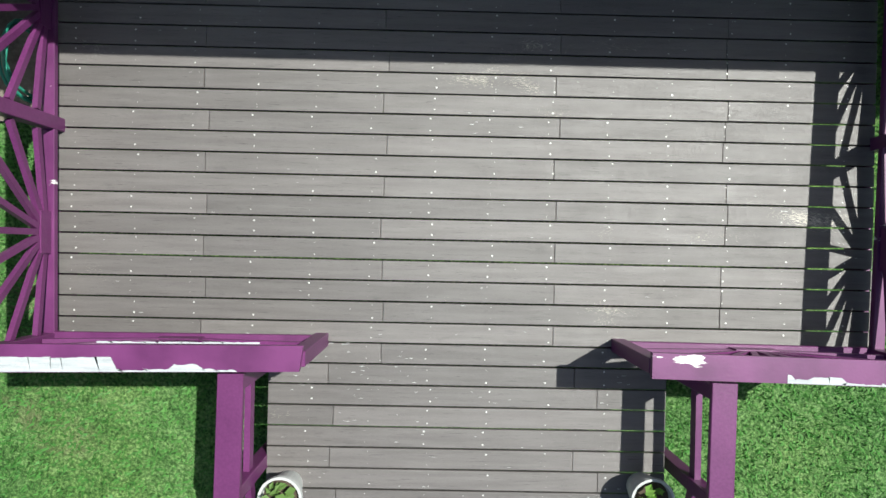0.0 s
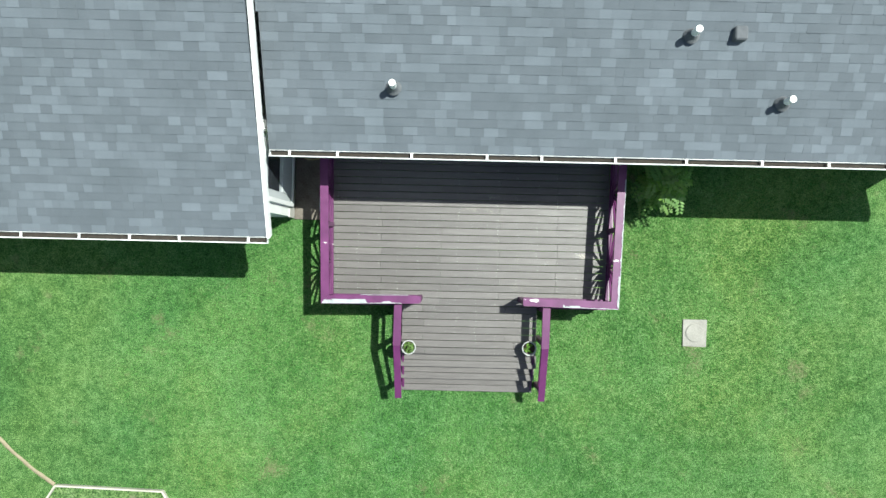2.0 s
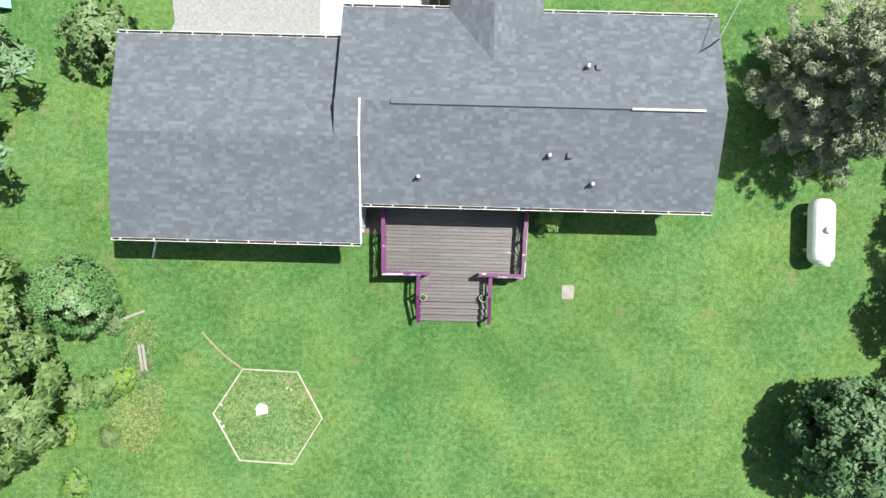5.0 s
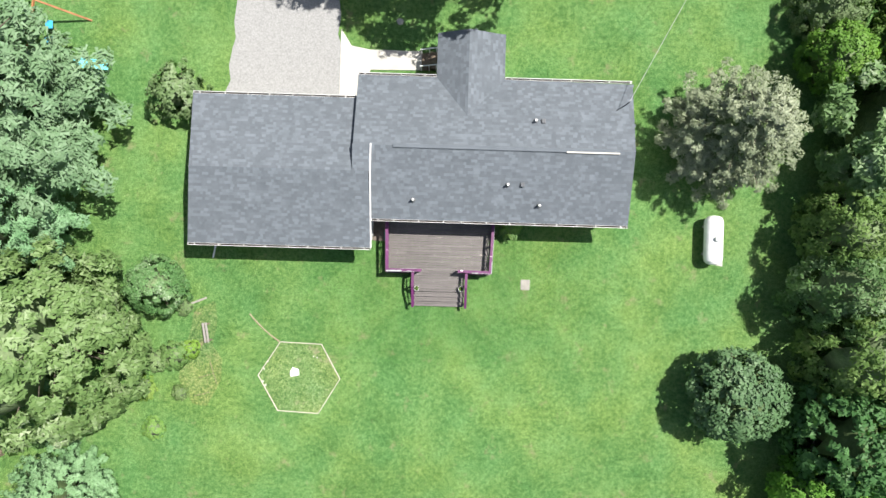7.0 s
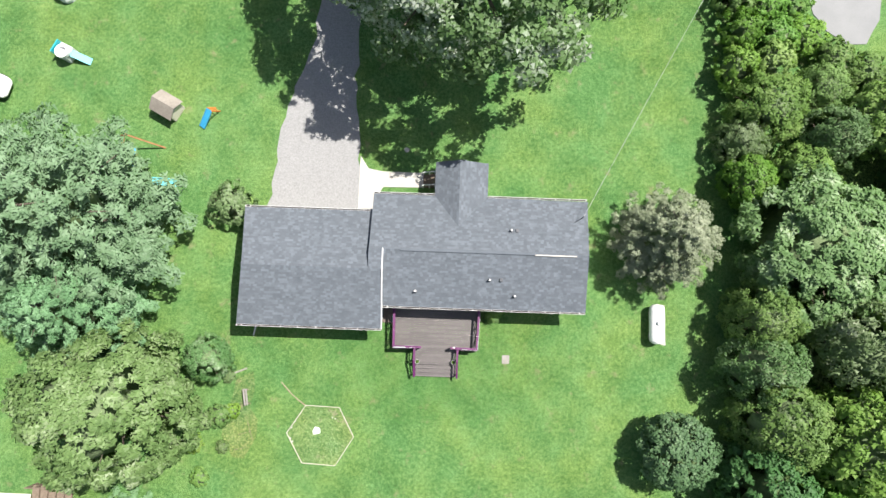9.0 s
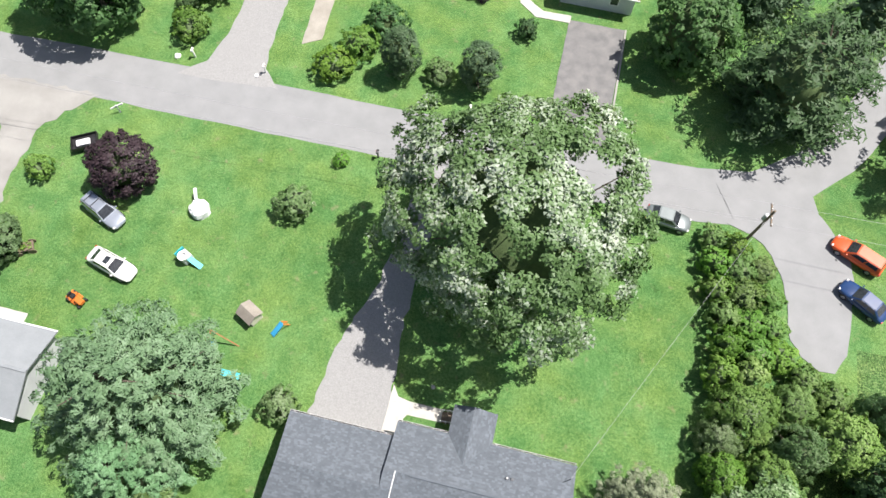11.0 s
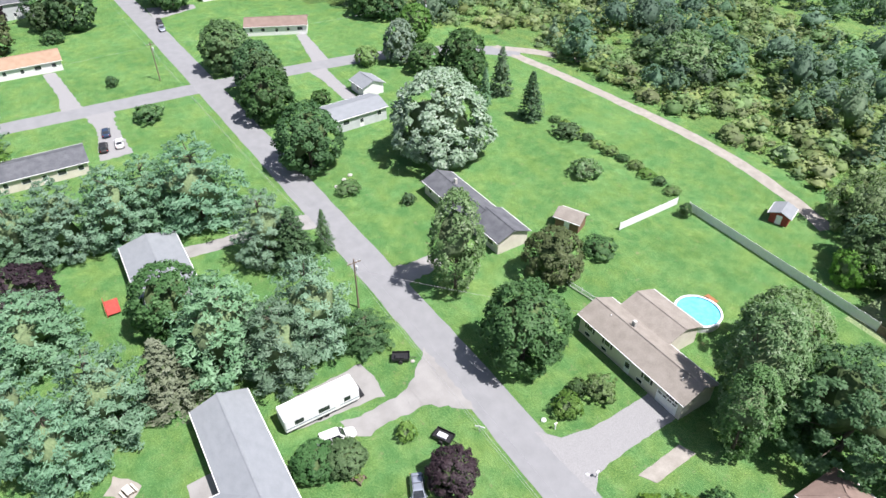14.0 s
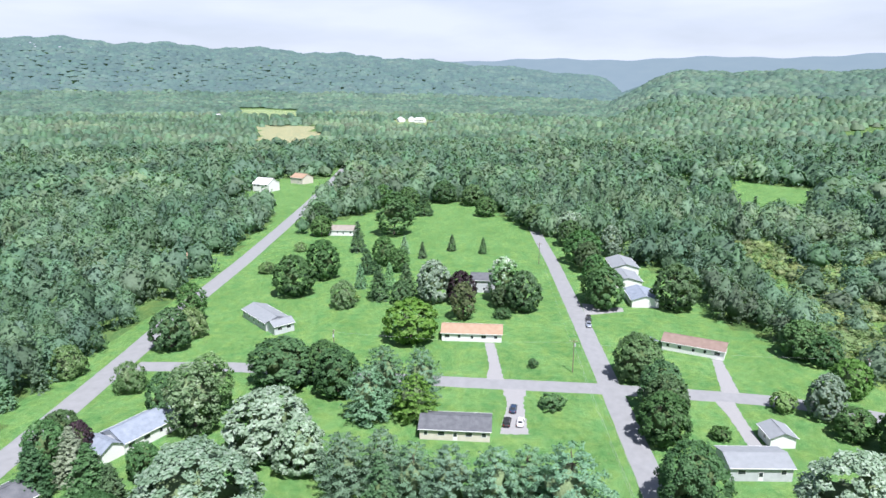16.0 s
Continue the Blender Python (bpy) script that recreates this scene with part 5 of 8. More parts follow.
# ---- other houses ----
def cottage(x, y, ang, wings, wall_mat, roof_mat, label, name="house", chimney=False):
    """A house of gabled or hipped wings (x0, x1, y0, y1, wall height, roof rise) in its own frame; windows and a door on the long sides."""
    m = pose(x, y, float(ground_height(x, y)), 0, 0, ang)
    ob = thing(name, m, label, "shed" if name == "shed" else "house")
    for n, (x0, x1, y0, y1, wh, rise, *hip) in enumerate(wings):
        long_x = (x1 - x0) >= (y1 - y0)
        part("wall", box(x0, x1, y0, y0 + 0.15, 0, wh), wall_mat, ob)
        part("wall", box(x0, x1, y1 - 0.15, y1, 0, wh), wall_mat, ob)
        part("wall", box(x0, x0 + 0.15, y0 + 0.15, y1 - 0.15, 0, wh), wall_mat, ob)
        part("wall", box(x1 - 0.15, x1, y0 + 0.15, y1 - 0.15, 0, wh), wall_mat, ob)
        o, zr, ze = 0.4, wh + rise, wh - 0.02
        if long_x:
            ym = (y0 + y1) / 2
            a = roof_slab((x0 - o, y0 - o, ze), (x1 + o, y0 - o, ze), (x1 + o, ym, zr), (x0 - o, ym, zr), 0.14)
            b = roof_slab((x1 + o, y1 + o, ze), (x0 - o, y1 + o, ze), (x0 - o, ym, zr), (x1 + o, ym, zr), 0.14)
            tri = [((x0, y0), (x0, y1), (x0, ym)), ((x1 - 0.12, y0), (x1 - 0.12, y1), (x1 - 0.12, ym))]
        else:
            xm = (x0 + x1) / 2
            a = roof_slab((x0 - o, y1 + o, ze), (x0 - o, y0 - o, ze), (xm, y0 - o, zr), (xm, y1 + o, zr), 0.14)
            b = roof_slab((x1 + o, y0 - o, ze), (x1 + o, y1 + o, ze), (xm, y1 + o, zr), (xm, y0 - o, zr), 0.14)
            tri = [((x0, y0), (x1, y0), (xm, y0)), ((x0, y1 - 0.12), (x1, y1 - 0.12), (xm, y1 - 0.12))]
        if hip:
            xm, ym = (x0 + x1) / 2, (y0 + y1) / 2
            h0, h1, w0, w1, tri = xm - 0.5, xm + 0.5, x0 - o, x1 + o, []
            a = roof_slab((w0, y0 - o, ze), (w1, y0 - o, ze), (h1, ym, zr), (h0, ym, zr), 0.14)
            b = roof_slab((w1, y1 + o, ze), (w0, y1 + o, ze), (h0, ym, zr), (h1, ym, zr), 0.14)
            part("roof", roof_slab((w0, y1 + o, ze), (w0, y0 - o, ze), (h0, ym - 0.01, zr), (h0, ym + 0.01, zr), 0.14), roof_mat, ob)
            part("roof", roof_slab((w1, y0 - o, ze), (w1, y1 + o, ze), (h1, ym + 0.01, zr), (h1, ym - 0.01, zr), 0.14), roof_mat, ob)
            for ex, ey, er in ((w0, y0 - o, h0), (w0, y1 + o, h0), (w1, y0 - o, h1), (w1, y1 + o, h1)):
                part("hip_cap", beam((ex, ey, ze + 0.02), (er, ym, zr + 0.02), 0.2, 0.04), roof_mat, ob)
        part("roof", a, roof_mat, ob)
        part("roof", b, roof_mat, ob)
        if hip:
            part("ridge_cap", beam((h0, ym, zr + 0.02), (h1, ym, zr + 0.02), 0.26, 0.05), roof_mat, ob)
        elif name != "shed":
            ridge = beam((x0 - o, (y0 + y1) / 2, zr + 0.02), (x1 + o, (y0 + y1) / 2, zr + 0.02), 0.26, 0.05) if long_x else beam(((x0 + x1) / 2, y0 - o, zr + 0.02), ((x0 + x1) / 2, y1 + o, zr + 0.02), 0.26, 0.05)
            part("ridge_cap", ridge, roof_mat, ob)
        for s in (-1, 1):
            if long_x:
                ye = y0 - o if s < 0 else y1 + o
                part("gutter", box(x0 - o, x1 + o, min(ye, ye + s * 0.1), max(ye, ye + s * 0.1), ze - 0.13, ze - 0.01), MAT_WHITE, ob)
            else:
                xe = x0 - o if s < 0 else x1 + o
                part("gutter", box(min(xe, xe + s * 0.1), max(xe, xe + s * 0.1), y0 - o, y1 + o, ze - 0.13, ze - 0.01), MAT_WHITE, ob)
        for p, q, r in tri:
            bm = bmesh.new()
            d = Vector((0.12, 0)) if long_x else Vector((0, 0.12))
            lo = [bm.verts.new((*v, z)) for v, z in ((p, wh), (q, wh), (r, zr - 0.16))]
            hi = [bm.verts.new((*(Vector(v) + d), z)) for v, z in ((p, wh), (q, wh), (r, zr - 0.16))]
            bm.faces.new(lo)
            bm.faces.new(hi[::-1])
            for k in range(3):
                bm.faces.new((lo[k], hi[k], hi[(k + 1) % 3], lo[(k + 1) % 3]))
            bmesh.ops.recalc_face_normals(bm, faces=bm.faces)
            part("gable", bm, wall_mat, ob)
        if name == "shed":
            part("door", box((x0 + x1) / 2 - 0.5, (x0 + x1) / 2 + 0.5, y0 - 0.04, y0 - 0.003, 0.05, wh - 0.15), MAT_WHITE, ob)
            continue
        rs = random.Random(int(x * 7 + n))
        for side in ((y0, -1), (y1, 1)) if long_x else ((x0, -1), (x1, 1)):
            lo, hi = (x0, x1) if long_x else (y0, y1)
            count = max(1, int((hi - lo) / 3.2))
            for k in range(count):
                u = lo + (k + 0.5) * (hi - lo) / count + rs.uniform(-0.3, 0.3)
                isdoor = k == count // 2 and n == 0 and side[1] < 0
                w, z0, z1 = (0.5, 0.05, 2.1) if isdoor else (rs.choice((0.5, 0.6, 0.85)), wh - 1.65, wh - 0.5)
                s0, s1 = (side[0] - 0.05, side[0] - 0.003) if side[1] < 0 else (side[0] + 0.003, side[0] + 0.05)
                g0, g1 = (side[0] - 0.06, side[0] - 0.045) if side[1] < 0 else (side[0] + 0.045, side[0] + 0.06)
                if long_x:
                    f = part("door" if isdoor else "window", box(u - w, u + w, s0, s1, z0, z1), MAT_WHITE, ob)
                    part("pane", box(u - w + 0.1, u + w - 0.1, g0, g1, z0 + (1.0 if isdoor else 0.1), z1 - 0.1), MAT_GLASS, f)
                else:
                    f = part("door" if isdoor else "window", box(s0, s1, u - w, u + w, z0, z1), MAT_WHITE, ob)
                    part("pane", box(g0, g1, u - w + 0.1, u + w - 0.1, z0 + (1.0 if isdoor else 0.1), z1 - 0.1), MAT_GLASS, f)
        if chimney and n == 0:
            cxm, cym = x0 + (x1 - x0) * 0.35, (y0 + y1) / 2 + 0.5
            part("chimney", box(cxm - 0.3, cxm + 0.3, cym - 0.25, cym + 0.25, wh + rise * 0.6, wh + rise + 0.8, 0.02), MAT_CONCRETE, ob)
    return ob


house_a = cottage(-1.7, 58, -1, [(-10.8, -4.2, -3.9, 2.6, 2.6, 1.6, True), (-4.2, 2.6, -0.6, 4.6, 2.6, 1.3), (2.6, 10.4, -3.2, 3.2, 2.6, 1.4)], MAT_SIDING_PALE, MAT_ROOF_BROWN, "long white house with a brown shingle roof")
house_b = cottage(-37.6, 56, 0.5, [(-9.4, 9.6, -3.5, 2.4, 3.3, 1.5), (-7.4, 1.2, 2.4, 9.0, 3.3, 1.3)], MAT_SIDING_TAN, MAT_ROOF_TAN, "cream two-level house with a tan shingle roof and an attached garage", "house", True)
cottage(-79.5, 55, 1, [(-11.2, 4, -3, 2.8, 2.7, 1.4), (4, 11.6, -2.6, 3.6, 2.7, 1.4)], MAT_SIDING_TAN, MAT_ROOF_DARK, "low house with a charcoal shingle roof", "house", True)
house_c = cottage(-46, 3.3, 0, [(-13, 12, -3.2, 3.4, 2.7, 1.3), (0, 5.5, -9.2, -1.6, 2.7, 1.1)], MAT_SIDING_GREY, MAT_ROOF_GREY, "long neighbouring house with a pale grey shingle roof")
cottage(-91.5, 2.9, 0, [(-7.2, 7, -4, 4.3, 2.8, 1.1)], MAT_SIDING_GREY, MAT_ROOF_GREY, "small house with a light grey roof between the pines")
cottage(-136.4, -9.5, 90, [(-8, 8, -4.4, 3.6, 2.8, 1.5)], MAT_SIDING_TAN, MAT_ROOF_DARK, "low house with a dark grey roof")
cottage(-195.5, -8.6, 90, [(-9.4, 9.4, -4, 4.6, 2.8, 1.6)], MAT_SIDING, MAT_ROOF_ORANGE, "white house with a sandy orange roof")
cottage(-190, 59, 66, [(-8.8, 8.8, -3.6, 4, 2.8, 1.5)], MAT_SIDING, MAT_ROOF_BROWN, "white house with a reddish brown roof")
cottage(-203, -79, 45, [(-10, 8, -4, 4.4, 3.0, 1.6), (8, 13, -3.4, 3.6, 3.0, 1.4)], MAT_SIDING_GREY, MAT_ROOF_GREY, "house with a pale grey roof on open lawn")
cottage(-125.5, 53.4, 94, [(-6.2, 6.4, -3.8, 4, 3.2, 1.2)], MAT_SIDING_GREY, MAT_ROOF_GREY, "house with a pale grey roof behind the maples")
cottage(-138, 63, 94, [(-2.8, 2.8, -3, 3, 2.6, 1.3)], MAT_SIDING, MAT_ROOF_GREY, "small garage with a grey roof", "house")
cottage(-234, 52, 92, [(-4.6, 5, -5, 9, 2.9, 1.6)], MAT_SIDING, MAT_ROOF_BLUE, "white house with a blue-grey roof")
cottage(-258, 49.5, 92, [(-5, 6, -6, 8, 2.9, 1.6)], MAT_SIDING, MAT_ROOF_GREY, "long white house with a pale roof")
cottage(-280, 52, 92, [(-5, 6, -8, 8, 2.9, 1.8)], MAT_SIDING, MAT_ROOF_GREY, "white house with a pale roof at the end of the row")
cottage(-127, -82, -25, [(-8, 6, -4.4, 4.4, 3.0, 2.2), (6, 11, -3.6, 3.6, 2.8, 1.6)], MAT_SIDING, MAT_ROOF_BLUE, "white house with a blue-grey roof among trees")
cottage(-96, -94, -25, [(-7, 7, -4.4, 4.4, 3.0, 2.0)], MAT_SIDING_GREY, MAT_ROOF_DARK, "dark-roofed house at the lower road")
cottage(-246, -6.3, 90, [(-5, 5, -4, 4, 5.0, 2.0)], MAT_SIDING_GREY, MAT_ROOF_DARK, "two-storey grey house behind trees")
cottage(-340, -86, 90, [(-7, 7, -5, 5, 3, 1.8)], MAT_SIDING, MAT_ROOF_TAN, "white house with a tan roof at the field edge")
cottage(-277, -144, 70, [(-6.5, 6.5, -4, 4, 3, 1.6)], MAT_SIDING, MAT_ROOF_ORANGE, "white house with an orange-tan roof at the wood edge")
cottage(-482, -180, 70, [(-7, 7, -7, 7, 6, 4)], MAT_SIDING, MAT_WHITE, "tall white barn beside the lower road", "barn")
cottage(-524, -165, 60, [(-7, 7, -6, 6, 5, 3)], MAT_SIDING_TAN, MAT_ROOF_ORANGE, "cream barn with a sandy roof", "barn")
cottage(-406, -163, 80, [(-5, 5, -4, 4, 3, 1.5)], MAT_SIDING, MAT_ROOF_GREY, "small white house beside the lower road")
cottage(-500, 132, 80, [(-8, 8, -4, 4, 3, 1.5)], MAT_SIDING, MAT_ROOF_GREY, "white house in a clearing")
for x, y, a in ((-1196, -186, 20), (-1188, -150, 70), (-1205, -168, 10), (-1180, -520, 40)):
    cottage(x, y, a, [(-9, 9, -6, 6, 5, 3.5)], MAT_SIDING, MAT_WHITE, "white farm building with a pale roof far off in the valley", "barn")
cottage(-49.5, 102, 20, [(-1.6, 1.6, -1.8, 1.8, 2.0, 0.8)], surface("barn_red_boards", (0.2, 0.03, 0.025), (0.3, 0.06, 0.045), 3, 30), MAT_ROOF_GREY, "small red garden shed with a grey roof", "shed")
cottage(-68, 68.5, 25, [(-2.2, 2.2, -1.6, 1.6, 2.2, 1.0)], surface("brown_boards", (0.14, 0.08, 0.05), (0.24, 0.15, 0.1), 3, 30), MAT_ROOF_TAN, "brown garden shed with a worn roof", "shed")
cottage(-181, 245.5, 39, [(-11, 9, -4.2, 4.2, 2.8, 1.6), (9, 15, -4, 4, 2.8, 1.4)], MAT_SIDING, MAT_ROOF_TAN, "long white house with a tan roof in a wood clearing")
cottage(-238, 240, 20, [(-6, 6, -4, 4, 2.8, 1.5)], MAT_SIDING, MAT_ROOF_GREY, "pale-roofed house hidden among the woods")
# rear deck, entry steps and extra openings of the nearest neighbours
stack = part("chimney", box(5.95, 6.6, -3.45, -2.85, 2.5, 3.75, 0.02), MAT_SIDING, house_c, "pale square chimney")
part("flue", box(6.1, 6.45, -3.3, -3.0, 3.74, 3.9, 0.01), MAT_ROOF_BROWN, stack)
for x, y, z in ((7.6, -2.3, 3.0), (8.7, -2.6, 2.9), (9.2, -2.2, 3.05)):
    part("vent_pipe", tube((x, y, z), (x, y, z + 0.4), 0.08, 0.08, 10), MAT_WHITE, house_c)
part("rear_deck", box(-3.2, 8.2, 4.9, 6.9, 0.5, 0.62), MAT_POLE, house_a, "weathered board deck behind the house")
for k in range(7):
    x = -3.1 + k * 1.87
    part("deck_post", box(x - 0.05, x + 0.05, 6.78, 6.88, 0, 1.55), MAT_WHITE, house_a)
for x0, x1 in ((-3.1, 1.4), (3.6, 8.1)):
    part("deck_rail", box(x0, x1, 6.8, 6.86, 1.48, 1.55), MAT_WHITE, house_a)
    part("deck_rail", box(x0, x1, 6.8, 6.86, 0.75, 0.8), MAT_WHITE, house_a)
    n = int((x1 - x0) / 0.16)
    for k in range(n):
        part("baluster", box(x0 + k * 0.16, x0 + k * 0.16 + 0.03, 6.815, 6.845, 0.8, 1.48), MAT_ROOF_DARK, house_a)
part("porch", box(-4.1, 2.5, -2.2, -0.62, 0, 0.5), MAT_CONCRETE, house_a, "concrete porch")
for k in range(3):
    part("step", box(-4.0, -2.9, -2.5 - 0.3 * k, -2.2 - 0.3 * k, 0, 0.4 - 0.13 * k), MAT_CONCRETE, house_a)
for x in (-2.6, -1.0, 1.2):
    part("porch_post", box(x - 0.05, x + 0.05, -2.15, -2.05, 0.5, 1.4), MAT_WHITE, house_a)
part("porch_rail", box(-2.6, 2.45, -2.14, -2.07, 1.36, 1.42), MAT_WHITE, house_a)
garage = part("garage_door", box(5.6, 9.0, -3.57, -3.505, 0.05, 2.2), MAT_WHITE, house_b, "white panelled garage door")
for k in range(4):
    part("pane", box(5.8 + k * 0.8, 6.4 + k * 0.8, -3.585, -3.572, 1.7, 2.0), MAT_GLASS, garage)
MAT_SHUTTER = surface("dark_shutter_paint", (0.03, 0.03, 0.032), (0.06, 0.058, 0.058), 4, 40, 0.6, 0.2)
for ob in [q for q in house_b.children if q.name.startswith("window")]:
    lo = [min(v.co[i] for v in ob.data.vertices) for i in range(3)]
    hi = [max(v.co[i] for v in ob.data.vertices) for i in range(3)]
    if hi[1] - lo[1] < 0.2 and hi[1] < 0.5:
        for x0, x1 in ((lo[0] - 0.36, lo[0] - 0.02), (hi[0] + 0.02, hi[0] + 0.36)):
            part("shutter", box(x0, x1, lo[1] + 0.005, hi[1] - 0.01, lo[2], hi[2]), MAT_SHUTTER, ob.parent)
for x in (-7.6, -4.2, 2.6):
    low = part("window", box(x - 0.55, x + 0.55, -3.555, -3.503, 0.45, 1.1), MAT_WHITE, house_b)
    part("pane", box(x - 0.48, x + 0.48, -3.57, -3.557, 0.52, 1.03), MAT_GLASS, low)
for x, y in ((-6, -1.2), (3.4, -0.6), (7.4, -1.6)):
    part("vent_pipe", tube((x, y, 3.6), (x, y, 4.75), 0.06, 0.06, 10), MAT_WHITE, house_b)
for x, y in ((-8.2, -1.6), (-6.9, -2.0), (0.6, 1.4), (5.2, -1.2)):
    part("vent_pipe", tube((x, y, 2.8), (x, y, 3.95), 0.07, 0.07, 10), MAT_WHITE, house_a)
MAT_OLDEDGE = surface("weathered_edging", (0.24, 0.235, 0.22), (0.36, 0.35, 0.32), 2, 30, 0.9, 0.3)
for x in (8.4,):
    tagged(part("edging", box(x - 0.1, x + 0.1, 37.2, 52.4, 0, 0.09, 0.01), MAT_OLDEDGE), "long pale edging strip beside the dark driveway", "edging", "driveway edging")
patch("patio", [(-46.8, -10.4), (-46.4, -6.1), (-40.5, -6.0), (-40.4, -7.2), (-43.6, -10.8)], MAT_DUSTY, 0.05, "cluttered concrete patio behind the grey-roofed house", "patio", 0.03, 3)
patch("patio", [(-51.3, -3.3), (-51.5, -0.2), (-48, -0.2), (-48.6, -3.4)], MAT_DUSTY, 0.045, "pale concrete patio beside the house wall", "patio", 0.05, 4)
patch("path", [(-42.3, 8.4), (-38.6, 8.4), (-38.6, 7.2), (-42.3, 7.2)], MAT_CONCRETE, 0.05, "short pale concrete walk along the house", "path", 0.02, 5)
awning = thing("awning", pose(-43.2, -7.0, 0), "white flat awning on thin posts over the patio", "awning")
part("roof", box(-1.5, 1.5, -0.6, 1.0, 2.2, 2.28, 0.02), MAT_WHITE, awning)
for x in (-1.4, 1.4):
    for y in (-0.5, 0.9):
        part("post", box(x - 0.04, x + 0.04, y - 0.04, y + 0.04, 0.04, 2.2), MAT_WHITE, awning)
# ---- roof covering, gutters, vents, doors of the house ----
SHINGLE_H = 0.143


def shingle_rows(corners, seed, near=None):
    """Corner points of every shingle on a slope; those inside the plan stretch near come back apart."""
    a, b, c, d = (Vector(p) for p in corners)
    n_rows = int((d - a).length / SHINGLE_H)
    up = (d - a).normalized()
    nrm = (b - a).cross(up).normalized()
    if nrm.z < 0:
        nrm = -nrm
    rs = random.Random(seed)
    far, close = [], []
    for k in range(n_rows):
        f0, f1 = k / n_rows, min(1, (k + 1.15) / n_rows)
        l0, l1 = a.lerp(d, f0), b.lerp(c, f0)
        u0, u1 = a.lerp(d, f1), b.lerp(c, f1)
        length = (l1 - l0).length
        s = -rs.uniform(0, 0.2)
        while s < length:
            w = rs.choice((0.14, 0.19, 0.24, 0.31))
            e = min(length, s + w - 0.0015)
            q, r = max(0, s) / length, e / length
            t = rs.uniform(0.007, 0.013)
            p = [l0.lerp(l1, q) + nrm * t, l0.lerp(l1, r) + nrm * t, u0.lerp(u1, r) + nrm * 0.003, u0.lerp(u1, q) + nrm * 0.003,
                 l0.lerp(l1, q), l0.lerp(l1, r)]
            mid = (p[0] + p[2]) / 2
            if near and near[0] < mid.x < near[1] and near[2] < mid.y < near[3] and len(close) < 290:
                close.append(p)
            else:
                far.append(p)
            s += w
    return far, close


SHINGLE_FACES = [(0, 1, 2, 3), (4, 5, 1, 0), (4, 0, 3), (5, 2, 1)]


def shingle_mesh(name, sets):
    me = bpy.data.meshes.new(name)
    me.from_pydata([tuple(v) for p in sets for v in p], [], [tuple(i + 6 * k for i in f) for k in range(len(sets)) for f in SHINGLE_FACES])
    me.materials.append(MAT_SHINGLE)
    return me


roofs = [o for o in home.children if o.name.startswith("roof")]
SLOPES = [
    ((-3.55, -0.66, EAVE), (9.6, -0.66, EAVE), (9.5, 2.9, RIDGE), (-3.55, 2.9, RIDGE)), ((9.65, 6.6, EAVE), (-4.42, 6.7, EAVE), (-4.42, 2.9, RIDGE), (9.5, 2.9, RIDGE)),
    ((-12.9, -2.15, EAVE), (-3.55, -2.15, EAVE), (-3.6, 1.6, GRIDGE), (-12.4, 1.6, GRIDGE)), ((-4.4, 5.5, EAVE), (-12.85, 5.5, EAVE), (-12.4, 1.6, GRIDGE), (-4.4, 1.6, GRIDGE)),
    ((-4.42, 1.6, GRIDGE), (-3.55, 1.6, GRIDGE), (-3.55, 2.9, RIDGE + 0.12), (-4.42, 2.9, RIDGE + 0.12)),
    ((3.08, 8.95, EAVE), (3.08, 4.4, EAVE), (1.2, 4.4, PRIDGE), (1.2, 8.95, PRIDGE)), ((-0.4, 4.4, EAVE), (-0.4, 8.95, EAVE), (1.2, 8.95, PRIDGE), (1.2, 4.4, PRIDGE))]
near_shingles = []
for n, (ob, sl) in enumerate(zip(roofs, SLOPES)):
    far, close = shingle_rows(sl, n + 1, (-1.6, 3.4, -0.8, 0.9) if n == 0 else None)
    tagged(part("shingles", shingle_mesh("shingles", far), None, ob), "", "", "", "stuff")
    near_shingles += [(ob, p) for p in close]


# leaf debris coloured near black to carry the shade of the deep gutter
MAT_GUTTER_SHADE = surface("shade_dark_leaf_debris", (0.014, 0.012, 0.01), (0.045, 0.036, 0.028), 14, 90, 0.9, 0.7, 0.01)


def gutter(x0, x1, y, z, out=-1, name="gutter"):
    """An open white gutter with hangers across it."""
    bm = bmesh.new()
    outline = [(0, 0), (0.008, 0), (0.008, -0.092), (0.094, -0.092), (0.097, 0.008), (0.112, 0.008), (0.108, -0.1), (0, -0.1)]
    ends = [[bm.verts.new((xx, y + out * u, z + w)) for u, w in outline] for xx in (x0, x1)]
    for i in range(8):
        bm.faces.new((ends[0][i], ends[0][(i + 1) % 8], ends[1][(i + 1) % 8], ends[1][i]))
    bm.faces.new((ends[0][7], ends[0][6], ends[0][5], ends[0][0]))
    bm.faces.new((ends[1][7], ends[1][6], ends[1][5], ends[1][0]))
    bmesh.ops.recalc_face_normals(bm, faces=bm.faces)
    g = part(name, bm, MAT_WHITE, home, "white metal gutter")
    leaf = part("shaded_litter", box(x0 + 0.02, x1 - 0.02, y + out * 0.014, y + out * 0.1, z - 0.088, z - 0.06), MAT_GUTTER_SHADE, g)
    k = x0 + 0.35
    while k < x1:
        part("hanger", box(k - 0.02, k + 0.02, y + out * 0.004, y + out * 0.11, z + 0.009, z + 0.015), MAT_WHITE, g)
        k += random.Random(int(k * 50)).uniform(0.75, 1.3)
    return g


